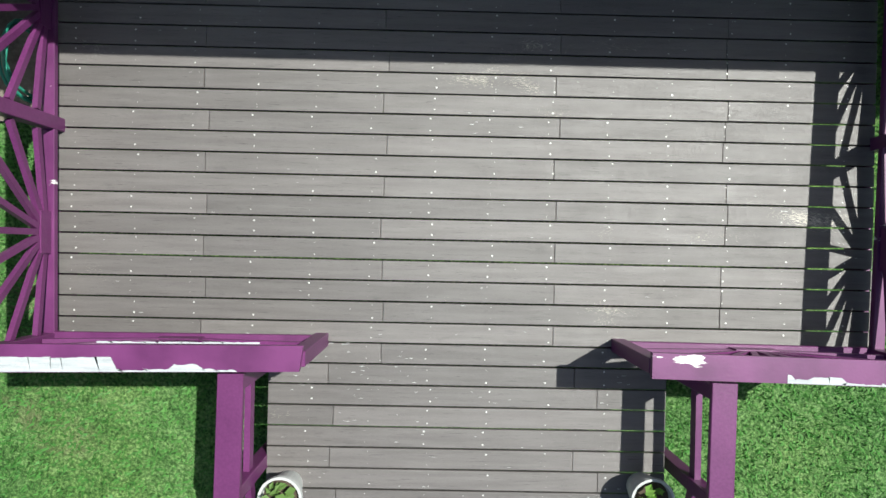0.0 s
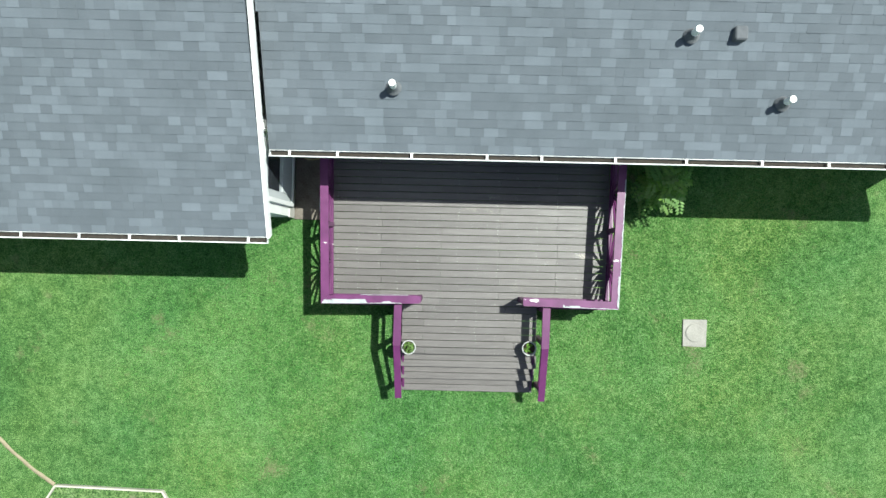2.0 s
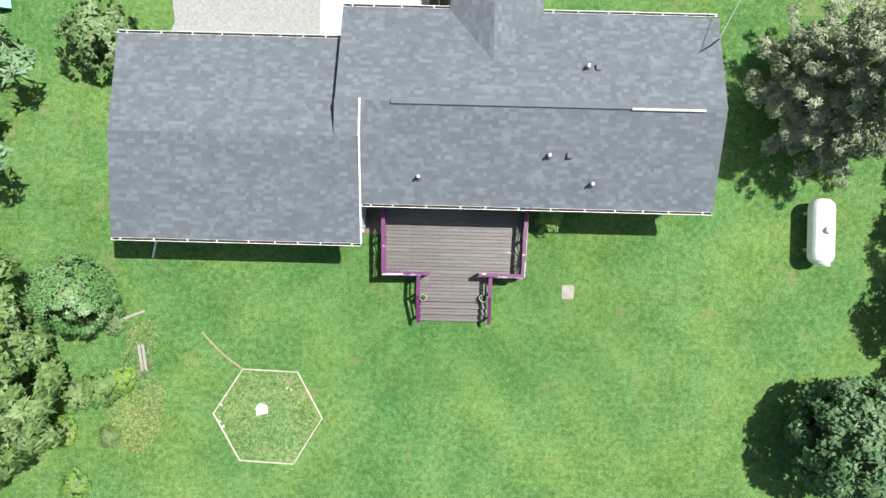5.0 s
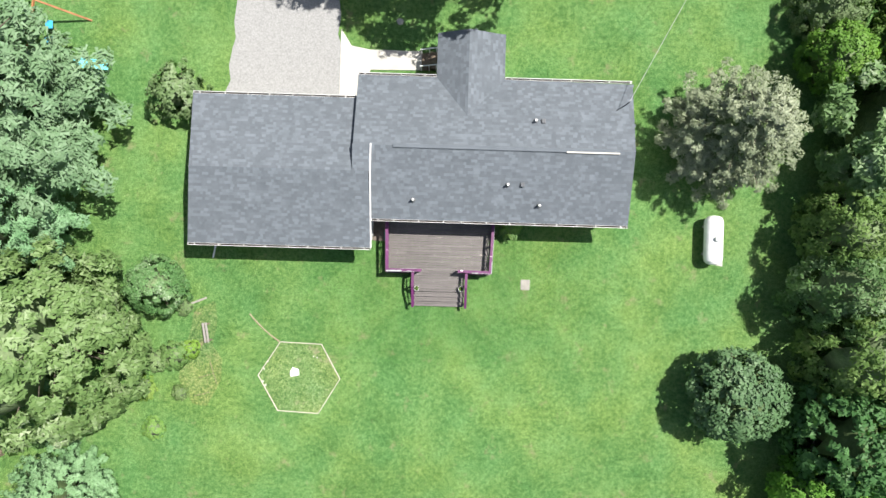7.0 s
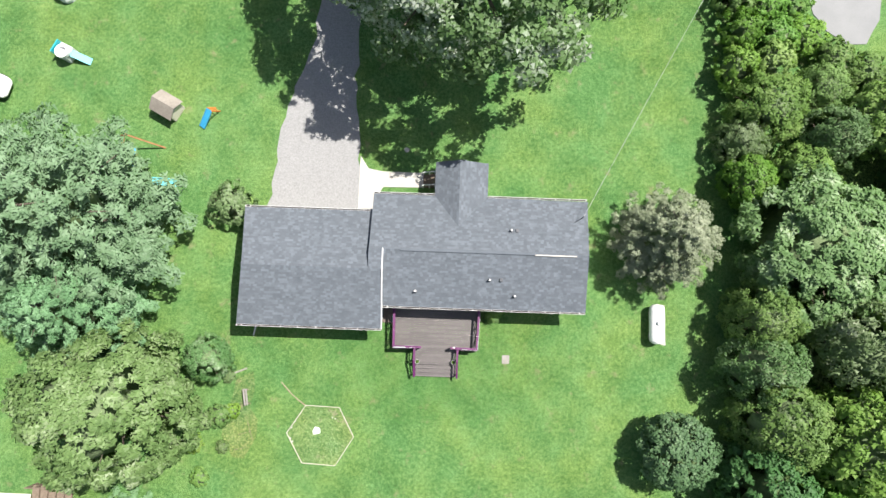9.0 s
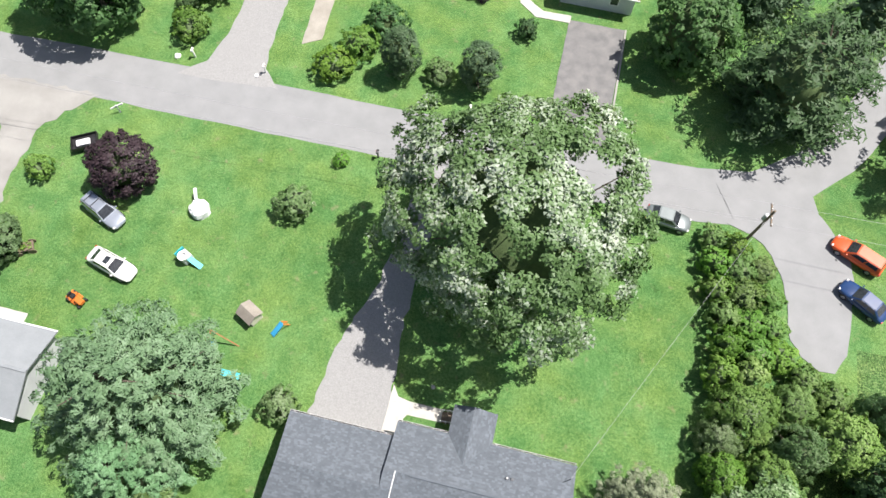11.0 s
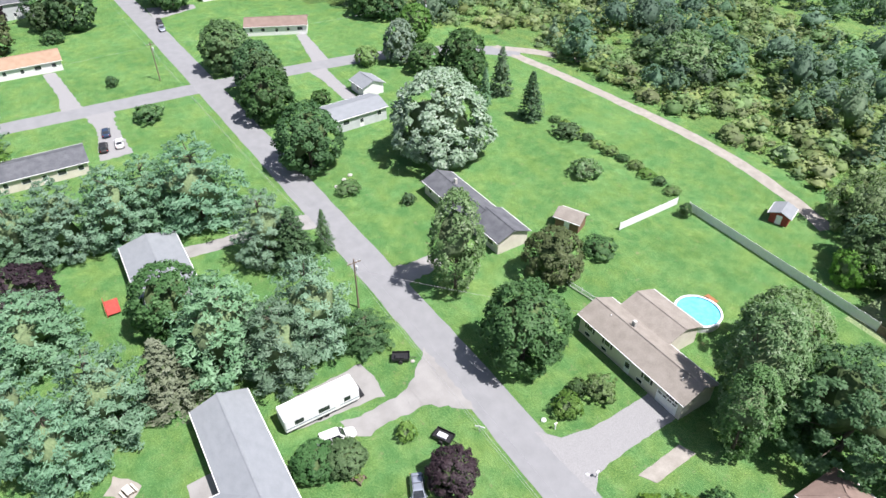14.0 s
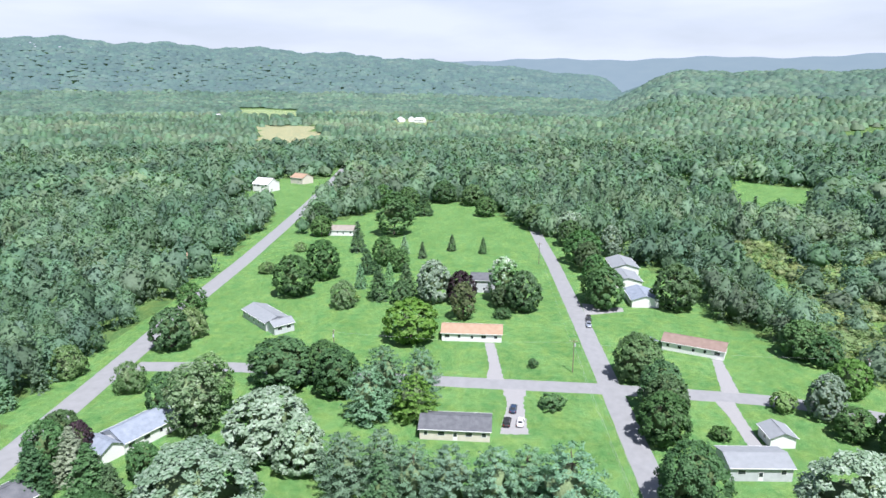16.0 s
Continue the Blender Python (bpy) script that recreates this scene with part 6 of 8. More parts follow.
gutter(-3.55, 9.6, -0.665, EAVE)
gutter(-12.9, -3.55, -2.155, EAVE)
gutter(-12.85, -4.42, 5.505, EAVE, 1)
gutter(-4.42, -0.42, 6.71, EAVE, 1)
gutter(3.1, 9.62, 6.66, EAVE, 1)
for x, a, b in ((-3.53, (-2.15, EAVE + 0.01), (1.6, GRIDGE + 0.01)), (-3.53, (1.6, GRIDGE + 0.01), (2.95, RIDGE + 0.13))):
    part("rake_trim", beam((x, a[0], a[1] - 0.07), (x, b[0], b[1] - 0.07), 0.05, 0.17), MAT_WHITE, home)
part("ridge_vent", box(-2.45, 8.72, 2.8, 3.0, RIDGE - 0.012, RIDGE + 0.055, 0.02), MAT_SHINGLE, home)
part("ridge_cap", box(6.1, 8.72, 2.77, 2.86, RIDGE - 0.03, RIDGE + 0.06, 0.01), MAT_CONCRETE, home, "bare pale metal strip")


def pipe_vent(x, y, z, h=0.35, r=0.055):
    ob = part("vent_pipe", tube((x, y, z - 0.1), (x, y, z + h), r, r, 14), MAT_WHITE, home, "white plastic vent pipe")
    part("collar", lathe([(r * 2.4, 0), (r * 1.7, 0.05), (r * 1.15, 0.13)], 14), MAT_ROOF_DARK, ob, "", pose(x, y, z + 0.01))


def roof_z(y):
    return EAVE + (y + 0.75) / 3.65 * (RIDGE - EAVE) if y < 2.9 else RIDGE - (y - 2.9) / 3.75 * (RIDGE - EAVE)


for x, y in ((-1.42, 0.33), (3.3, 1.18), (4.95, 0.22), (4.6, 4.4)):
    pipe_vent(x, y, roof_z(y))
for x, y in ((4.05, 1.2), (5.0, 4.4)):
    part("box_vent", box(x - 0.1, x + 0.1, y - 0.1, y + 0.12, roof_z(y) - 0.05, roof_z(y) + 0.12, 0.02), MAT_ROOF_DARK, home, "dark metal box vent")
mast = part("service_mast", tube((9.15, 5.4, roof_z(5.4) - 0.2), (9.15, 5.4, roof_z(5.4) + 0.9), 0.03, 0.03, 10), MAT_ROOF_DARK, home, "dark metal cable mast")
part("bracket", beam((9.15, 5.4, roof_z(5.4) + 0.6), (8.7, 5.1, roof_z(5.1)), 0.03, 0.03), MAT_ROOF_DARK, mast)
spout = part("downspout", beam((-12.26, -2.2, EAVE - 0.1), (-12.26, -1.78, EAVE - 0.45), 0.06, 0.06), MAT_WHITE, home, "white downspout")
part("pipe", beam((-12.26, -1.75, EAVE - 0.45), (-12.26, -1.75, 0.1), 0.06, 0.06, None, (0, 1, 0)), MAT_WHITE, spout)
part("elbow", beam((-12.26, -1.75, 0.1), (-12.5, -2.96, 0.05), 0.07, 0.06), MAT_WHITE, spout)
# siding laps on the walls beside the deck and under the garage eave
for x0, x1, y, out in ((-3.7, 9.2, -0.302, -1), (-12.5, -3.9, -1.702, -1)):
    for k in range(24):
        z = 0.2 + k * 0.104
        part("siding_board", box(x0, x1, y, y + out * 0.012, z, z + 0.1), MAT_SIDING, home)
for k in range(21):
    part("siding_board", box(-3.748, -3.735, -1.7, -0.31, 0.42 + k * 0.104, 0.52 + k * 0.104), MAT_SIDING, home)
part("foundation", box(-3.748, -3.72, -1.72, -0.31, 0, 0.42), MAT_CONCRETE, home, "bare concrete footing")
# sliding door onto the deck
door = part("sliding_door", box(0.18, 1.98, -0.345, -0.316, 0.57, 2.58), MAT_WHITE, home, "white framed glass sliding door")
for x0, x1 in ((0.26, 1.04), (1.12, 1.9)):
    part("pane", box(x0, x1, -0.356, -0.347, 0.67, 2.5), MAT_GLASS, door)
part("track", box(0.18, 1.98, -0.39, -0.358, 0.562, 0.6), MAT_WHITE, door)
# side door of the garage
sd = part("side_door", box(-3.735, -3.69, -1.42, -0.5, 0.42, 2.42, 0.008), MAT_SIDING_GREY, home, "pale blue-grey panelled door with a window")
part("pane", box(-3.69, -3.683, -1.28, -0.64, 1.45, 2.25), MAT_GLASS, sd)
for y0 in (-1.28, -0.92):
    part("panel", box(-3.69, -3.678, y0, y0 + 0.28, 0.6, 1.25, 0.004), MAT_SIDING_GREY, sd)
for y0, y1, z0, z1 in ((-1.5, -1.42, 0.42, 2.5), (-0.5, -0.42, 0.42, 2.5), (-1.42, -0.5, 2.42, 2.5), (-1.5, -0.42, 0.3, 0.42)):
    part("door_trim", box(-3.735, -3.67, y0, y1, z0, z1), MAT_WHITE, sd)
part("door_handle", tube((-3.69, -0.58, 1.35), (-3.62, -0.58, 1.35), 0.03, 0.035, 12), MAT_POLE, sd, "round metal knob")
patch("pad", [(-3.7, -1.75), (-2.98, -1.75), (-2.98, -0.32), (-3.7, -0.32)], surface("stained_brown_concrete", (0.09, 0.075, 0.06), (0.19, 0.165, 0.14), 2.5, 30, 0.9, 0.4), 0.04, "stained concrete pad beside the deck", "pad", 0.01)
spig = thing("exhaust_hood", pose(-3.3, -0.33, 0.75), "white wall spigot box with a coiled cord on the siding", "fixture")
part("hood", lathe([(0.02, 0), (0.05, 0.02), (0.05, 0.14), (0.09, 0.16), (0.09, 0.18)], 14), MAT_WHITE, spig, "", pose(0, -0.1, 0.05))
part("box", box(-0.06, 0.06, -0.1, 0, -0.1, 0.06, 0.01), MAT_WHITE, spig)


def coil(r, turns, wire, material, parent, m, seed=1):
    cu = bpy.data.curves.new("coil", "CURVE")
    cu.dimensions, cu.bevel_depth, cu.bevel_resolution = "3D", wire, 2
    sp = cu.splines.new("POLY")
    n = turns * 24
    sp.points.add(n - 1)
    rs = random.Random(seed)
    for k in range(n):
        a, rr = 6.283 * k / 24, r * (1 + 0.12 * math.sin(k * 0.37) + rs.uniform(-0.02, 0.02))
        sp.points[k].co = (rr * math.cos(a), rr * math.sin(a), 0.012 * k / 24, 1)
    cu.materials.append(material)
    ob = new("coil", cu)
    ob.parent, ob.matrix_basis = parent, m
    return ob


MAT_HOSE = surface("green_hose_plastic", (0.02, 0.16, 0.11), (0.04, 0.25, 0.17), 5, 40, 0.4, 0.05)
MAT_CORD = surface("yellow_cord", (0.4, 0.33, 0.12), (0.5, 0.42, 0.18), 5, 40, 0.5, 0.05)
coil(0.17, 3, 0.006, MAT_CORD, spig, pose(0.05, -0.12, -0.25, 75, 0, 10))
hose = thing("garden_hose", pose(-3.02, -1.45, 0.62), "green garden hose hung on the deck side", "hose")
coil(0.24, 4, 0.011, MAT_HOSE, hose, pose(0, 0, 0, 0, 86, 0), 4)

# ---- deck ----
DECK_Z, PITCH, BOARD = 0.56, 0.1428, 0.132
deck = thing("deck", pose(0, 0, 0), "raised grey-brown board deck with plum-painted rails and front steps", "deck")
frame_bm = bmesh.new()
for y in (-0.36, -1.36, -2.36, -3.36):
    box(-2.83, 2.76, y - 0.02, y + 0.02, 0.33, 0.53, 0, frame_bm)
part("joist_frame", frame_bm, MAT_PURPLE, deck)
for x in (-2.83, 2.76):
    part("rim_board", box(x - 0.02, x + 0.02, -3.44, -0.32, 0.3, 0.53), MAT_PURPLE, deck)
for x0, x1 in ((-2.85, -1.38), (1.4, 2.78)):
    part("rim_board", box(x0, x1, -3.47, -3.445, 0.3, 0.53), MAT_PURPLE, deck)


def peeling(name, cut):
    """Plum paint that has flaked off to white primer in broad patches."""
    m, nt, b = blank(name, 0.45, 0, 0.4)
    base = ramp(nt, noise_tex(nt, 3, 4), [(0.35, (0.075, 0.014, 0.066)), (0.65, (0.118, 0.026, 0.102))])
    flake = noise_tex(nt, 1.3, 7, (1, 4, 1), None, 0.62)
    mask = ramp(nt, flake, [(cut, (0, 0, 0)), (cut + 0.015, (1, 1, 1))])
    prim = ramp(nt, noise_tex(nt, 12, 4), [(0.4, (0.62, 0.6, 0.57)), (0.7, (0.8, 0.79, 0.77))])
    nt.links.new(mix(nt, mask, base, prim), b.inputs["Base Color"])
    bump(nt, b, noise_tex(nt, 60, 3), 0.2, 0.003)
    return m


MAT_PEEL_LITTLE = peeling("slightly_flaked_plum_paint", 0.66)


def mitre_cap(pts, w, z0, z1, material, label=""):
    return part("top_rail", prism(pts, z0, z1), material, deck, label)


CAP0, CAP1 = 1.362, 1.4


MAT_PRIMER = surface("weathered_white_primer", (0.26, 0.275, 0.285), (0.43, 0.445, 0.45), 5, 60, 0.75, 0.4, 0.003, 0, 0, (1, 9, 1))


def worn_strip(p, q, wide, seed, gaps=()):
    """Bare white primer along the outer edge of a rail, torn in streaks along the grain."""
    rs_, p, q = random.Random(seed), Vector(p), Vector(q)
    d = (q - p).normalized()
    s = Vector((-d.y, d.x))
    n = int((q - p).length / 0.022)
    k, hgt, top = 0, wide * 0.6, []
    while k < n:
        run = rs_.randint(1, 7)
        hgt = min(max(hgt + rs_.uniform(-0.35, 0.35) * wide, 0.012), wide)
        if any(a < k / n < b for a, b in gaps):
            hgt = rs_.uniform(0.006, 0.02)
        for e in range(run):
            u = min(1, (k + e) / n)
            top.append(p.lerp(q, u) + d * rs_.uniform(-0.03, 0.03) * (0.05 < u < 0.95) + s * min(max(hgt + rs_.uniform(-0.004, 0.004), 0.005), wide))
        k += run
    bm = bmesh.new()
    last = None
    for k, t in enumerate(top):
        o = p.lerp(q, k / (len(top) - 1)) + s * 0.001
        row = [bm.verts.new((o.x, o.y, CAP1 + 0.0014)), bm.verts.new((t.x, t.y, CAP1 + 0.0014)), bm.verts.new((o.x, o.y, CAP1 - 0.004))]
        if last:
            bm.faces.new((last[0], row[0], row[1], last[1]))
            bm.faces.new((last[2], row[2], row[0], last[0]))
        last = row
    bmesh.ops.recalc_face_normals(bm, faces=bm.faces)
    part("bare_primer", bm, MAT_PRIMER, deck, "chalky white primer where the paint flaked")


def worn_cap():
    worn_strip((-2.84, -3.382), (-1.32, -3.352), 0.085, 8, ((0.5, 0.58),))
    worn_strip((-2.1, -3.207), (-1.2, -3.196), 0.012, 5)
    worn_strip((1.75, -3.357), (2.79, -3.374), 0.07, 3, ((0.2, 0.45),))
    worn_strip((2.81, -3.35), (2.898, -0.9), 0.05, 4, ((0.25, 0.32), (0.6, 0.7)))



mitre_cap([(-2.95, -0.32), (-2.79, -0.32), (-2.71, -3.22), (-2.86, -3.38)], 0.15, CAP0, CAP1, MAT_PEEL_LITTLE)
mitre_cap([(2.76, -0.32), (2.91, -0.32), (2.81, -3.37), (2.66, -3.22)], 0.15, CAP0, CAP1, MAT_PEEL_LITTLE)
mitre_cap([(-2.86, -3.385), (-2.712, -3.224), (-0.96, -3.2), (-0.98, -3.345)], 0.15, CAP0, CAP1, MAT_PEEL_LITTLE, "plum rail with white flaking paint")
worn_cap()
mitre_cap([(0.99, -3.345), (0.99, -3.2), (2.662, -3.224), (2.812, -3.376)], 0.15, CAP0, CAP1, MAT_PEEL_LITTLE, "plum rail with white flaking paint")


def rail_bay(p, q, burst=True):
    """Upper and lower rails between two posts, with a half sunburst of flat spokes."""
    p, q = Vector(p), Vector(q)
    d = q - p
    lo, hi = DECK_Z + 0.1, CAP0 - 0.05
    part("sub_rail", beam((p.x, p.y, hi), (q.x, q.y, hi), 0.045, 0.09), MAT_PURPLE, deck)
    part("bottom_rail", beam((p.x, p.y, lo), (q.x, q.y, lo), 0.085, 0.045, None, (0, 0, 1), 0.004), MAT_PEEL_LITTLE, deck)
    mid = p + d * 0.5
    half = d.length / 2
    u = d.normalized()
    height = hi - lo - 0.07
    part("hub", beam((mid.x - u.x * 0.14, mid.y - u.y * 0.14, lo + 0.08), (mid.x + u.x * 0.14, mid.y + u.y * 0.14, lo + 0.08), 0.05, 0.11), MAT_PURPLE, deck)
    for k in range(9):
        a = math.radians(8 + 20.5 * k)
        c, s = math.cos(a), math.sin(a)
        reach = min(half / abs(c) if abs(c) > 0.05 else 99, height / s if s > 0.05 else 99) - 0.02
        start = 0.1
        part("spoke", beam((mid.x + u.x * c * start, mid.y + u.y * c * start, lo + 0.05 + s * start), (mid.x + u.x * c * reach, mid.y + u.y * c * reach, lo + 0.05 + s * reach), 0.035, 0.04), MAT_PURPLE, deck)


for p, q in (((-2.85, -0.4), (-2.82, -1.82)), ((-2.82, -1.9), (-2.79, -3.28)), ((2.82, -0.4), (2.79, -1.82)), ((2.79, -1.9), (2.75, -3.28)), ((-2.75, -3.29), (-1.04, -3.28)), ((1.06, -3.28), (2.7, -3.29))):
    rail_bay(p, q)
for x, y in ((-2.86, -0.36), (-2.82, -1.86), (-2.79, -3.3), (-1.0, -3.28), (2.83, -0.36), (2.79, -1.86), (2.74, -3.3), (1.03, -3.28)):
    part("post", box(x - 0.045, x + 0.045, y - 0.045, y + 0.045, 0.0 if abs(x) > 2 else DECK_Z - 0.2, CAP0, 0.004), MAT_PURPLE, deck)
# hand rails of the steps
for s, xm in ((-1, -1.4), (1, 1.46)):
    part("hand_rail", beam((xm, -3.385, 1.25), (xm - 0.01, -4.18, 1.25), 0.15, 0.04, None, (0, 0, 1), 0.004), MAT_PURPLE, deck)
    part("hand_rail", beam((xm - 0.01, -4.17, 1.245), (xm + 0.01, -5.3, 0.74), 0.135, 0.04, None, (0, 0, 1), 0.004), MAT_PURPLE, deck)
    for y, z in ((-3.46, 1.23), (-4.12, 1.23), (-5.1, 0.81)):
        part("post", box(xm - 0.045, xm + 0.045, y - 0.045, y + 0.045, 0.0, z, 0.004), MAT_PURPLE, deck)
    part("lower_rail", beam((xm, -3.5, 0.86), (xm, -4.1, 0.86), 0.04, 0.085), MAT_PURPLE, deck)
    part("lower_rail", beam((xm, -4.15, 0.84), (xm, -5.08, 0.44), 0.04, 0.085), MAT_PURPLE, deck)
    part("stringer", beam((s * 1.33, -4.4, 0.42), (s * 1.33, -5.22, 0.02), 0.04, 0.2), MAT_PURPLE, deck)
# flower pots
MAT_POT = surface("pale_grey_pot", (0.34, 0.345, 0.34), (0.48, 0.48, 0.47), 4, 40, 0.6, 0.1)
MAT_SOIL = surface("potting_soil", (0.03, 0.022, 0.016), (0.07, 0.05, 0.035), 8, 60, 0.95, 0.6)


def plant_pot(x, y, z, leafy, label):
    ob = thing("plant_pot", pose(x, y, z) @ Matrix.Diagonal((0.84, 0.84, 0.92, 1)), label, "plant pot", "pots on the deck")
    part("pot", lathe([(0.11, 0), (0.155, 0.26), (0.17, 0.27), (0.17, 0.31), (0.15, 0.31), (0.142, 0.25), (0.02, 0.24)], 26), MAT_POT, ob)
    part("soil", lathe([(0.12, 0.23), (0.141, 0.25), (0.05, 0.262)], 18), MAT_SOIL, ob)
    rs = np.random.RandomState(int(x * 10) + 90)
    n = leafy
    a, r = rs.uniform(0, 6.28, n), 0.13 * np.sqrt(rs.rand(n))
    c = np.stack([r * np.cos(a), r * np.sin(a), 0.28 + rs.rand(n) * 0.14], 1)
    nm = np.stack([np.cos(a) * 0.5, np.sin(a) * 0.5, np.ones(n)], 1)
    part("leaves", leaf_mesh("leaves", c, nm, rs.uniform(0.03, 0.055, n), LEAF["bright"], 0.6, 3), None, ob)
    return ob


plant_pot(-1.2, -4.27, DECK_Z, 46, "grey round pot with lush yellow-green leaves on the deck")
plant_pot(1.2, -4.24, DECK_Z, 16, "grey round pot with a sparse withered plant on the deck")
# paint chips and nail heads on the boards
rs = random.Random(12)
verts, faces = [], []
for k in range(210):
    y = -0.3 - PITCH * (rs.randint(0, 28) + rs.uniform(0.1, 0.9))
    lim = 2.7 if y > -3.4 else 1.3
    x = rs.uniform(-lim, lim)
    if rs.random() < 0.35:
        x, y = rs.uniform(-2.0, -0.3), -3.35 + rs.uniform(-0.3, 0.08)
        if y < -3.4 and x < -1.3:
            continue
    l, w = rs.uniform(0.003, 0.025), rs.uniform(0.0008, 0.003)
    b = len(verts)
    m = 6
    for j in range(m):
        a = 6.283 * j / m
        verts.append((x + l * math.cos(a) * rs.uniform(0.5, 1), y + w * math.sin(a) * rs.uniform(0.5, 1), DECK_Z + 0.0012))
    faces.append(tuple(range(b, b + m)))
me = bpy.data.meshes.new("paint_chips")
me.from_pydata(verts, [], faces)
me.materials.append(MAT_POT)
tagged(part("paint_chips", me, None, deck), "", "", "", "stuff")
verts, faces = [], []
for row in range(29):
    for j in range(15):
        x = -2.7 + j * 0.405 + 0.02 * math.sin(row * 1.7)
        if row > 21 and abs(x) > 1.33:
            continue
        for dy in (0.03, 0.107):
            y = -0.3 - row * PITCH - dy + rs.uniform(-0.008, 0.008)
            size = rs.choice((0.002, 0.003, 0.005, 0.007))
            b = len(verts)
            for i in range(5):
                a = 6.283 * i / 5
                verts.append((x + size * math.cos(a), y + size * math.sin(a), DECK_Z + 0.0015))
            faces.append(tuple(range(b, b + 5)))
me = bpy.data.meshes.new("nail_heads")
me.from_pydata(verts, [], faces)
me.materials.append(surface("dull_nail_heads", (0.36, 0.35, 0.34), (0.62, 0.61, 0.58), 9, 200, 0.5, 0.1, 0.001, 0, 0.2))
tagged(part("nail_heads", me, None, deck), "", "", "", "stuff")

# blades of grass round the deck
rsg = np.random.RandomState(3)
n = 150000
gxx, gyy = rsg.uniform(-7.5, 8.5, n), rsg.uniform(-8.5, 0.6, n)
under = ((gxx > -2.8) & (gxx < 2.75) & (gyy > -3.42)) | ((gxx > -1.36) & (gxx < 1.36) & (gyy > -5.25)) | ((gxx < -3.7) & (gyy > -1.72)) | (gyy > -0.32) | ((gxx < -2.9) & (gyy > -1.78)) | ((np.abs(gxx - 4.78) < 0.26) & (np.abs(gyy + 3.95) < 0.3))
thin = rsg.rand(n) < 0.25 + 0.75 * np.exp(-(np.maximum(0, np.hypot(gxx, (gyy + 3)) - 3.5) / 3.0) ** 2)
gxx, gyy = gxx[~under & thin], gyy[~under & thin]
n = len(gxx)
ang, lean, hh = rsg.uniform(0, 6.28, n), rsg.uniform(0.01, 0.055, n), rsg.uniform(0.02, 0.06, n)
wdt = rsg.uniform(0.004, 0.011, n)
dx, dy = np.cos(ang), np.sin(ang)
vv = np.stack([np.stack([gxx - dy * wdt, gyy + dx * wdt, np.zeros(n)], 1), np.stack([gxx + dy * wdt, gyy - dx * wdt, np.zeros(n)], 1), np.stack([gxx + dx * lean, gyy + dy * lean, hh], 1)], 1)
me = bpy.data.meshes.new("grass")
me.from_pydata(vv.reshape(-1, 3).tolist(), [], np.arange(n * 3).reshape(n, 3).tolist())
me.materials.append(leaf_material("grass_blades", [(0.0, (0.045, 0.14, 0.03)), (0.5, (0.105, 0.27, 0.066)), (0.9, (0.19, 0.38, 0.12)), (1.0, (0.32, 0.42, 0.2))], 0.3))
tagged(new("grass", me), "short mown grass blades round the deck", "grass", "", "stuff")
# ---- things on the lawns and along the road ----
def paint(name, c, rough=0.3, metal=0.0):
    return surface(name, tuple(v * 0.85 for v in c), c, 1.5, 20, rough, 0.03, 0.002, 0, metal, None, 0.5)


MAT_TYRE = surface("black_rubber", (0.012, 0.012, 0.012), (0.03, 0.03, 0.03), 8, 40, 0.8, 0.2)
MAT_RIM = paint("alloy_rim", (0.5, 0.5, 0.52), 0.3, 0.9)
MAT_CARGLASS = surface("car_glass", (0.015, 0.018, 0.022), (0.04, 0.045, 0.05), 2, 8, 0.05, 0.0, 0.001, 0, 0, None, 0.7)
MAT_LAMP = paint("lamp_lens", (0.7, 0.7, 0.68), 0.1)
MAT_RED = paint("red_lens", (0.4, 0.02, 0.015), 0.2)
MAT_BLUEP = paint("sky_blue_plastic", (0.05, 0.36, 0.62), 0.4)
MAT_TEAL = paint("turquoise_plastic", (0.03, 0.45, 0.5), 0.4)
MAT_ORANGE = paint("orange_plastic", (0.6, 0.17, 0.03), 0.4)
MAT_CEDAR = surface("stained_cedar", (0.24, 0.1, 0.04), (0.38, 0.17, 0.075), 3, 40, 0.6, 0.2, 0.003)
MAT_BLACK = surface("black_metal", (0.012, 0.012, 0.013), (0.03, 0.03, 0.032), 4, 40, 0.5, 0.1)
MAT_TARP = surface("white_tarp", (0.6, 0.62, 0.64), (0.78, 0.79, 0.8), 2.5, 18, 0.55, 0.3, 0.02)


def loft(rows):
    """A smooth skin over rings of points, closed at both ends."""
    bm = bmesh.new()
    rings = [[bm.verts.new(p) for p in r] for r in rows]
    for a, b in zip(rings, rings[1:]):
        for i in range(len(a)):
            j = (i + 1) % len(a)
            bm.faces.new((a[i], a[j], b[j], b[i]))
    bm.faces.new(rings[0][::-1])
    bm.faces.new(rings[-1])
    bmesh.ops.recalc_face_normals(bm, faces=bm.faces)
    for face in bm.faces:
        face.smooth = True
    return bm


def glazing(quad, u0, u1, v0, v1, proud=0.014):
    """A thin pane lying on a four-cornered panel, inside the given shares of its width and height."""
    a, b, c, d = [Vector(q) for q in quad]
    n = (b - a).cross(d - a).normalized()
    spot = lambda u, v: a.lerp(b, u).lerp(d.lerp(c, u), v)
    outer = [spot(u, v) for u, v in ((u0, v0), (u1, v0), (u1, v1), (u0, v1))]
    bm = bmesh.new()
    lo, hi = [bm.verts.new(q - n * 0.01) for q in outer], [bm.verts.new(q + n * proud) for q in outer]
    bm.faces.new(hi)
    bm.faces.new(lo[::-1])
    for k in range(4):
        bm.faces.new((lo[k], lo[(k + 1) % 4], hi[(k + 1) % 4], hi[k]))
    return bm


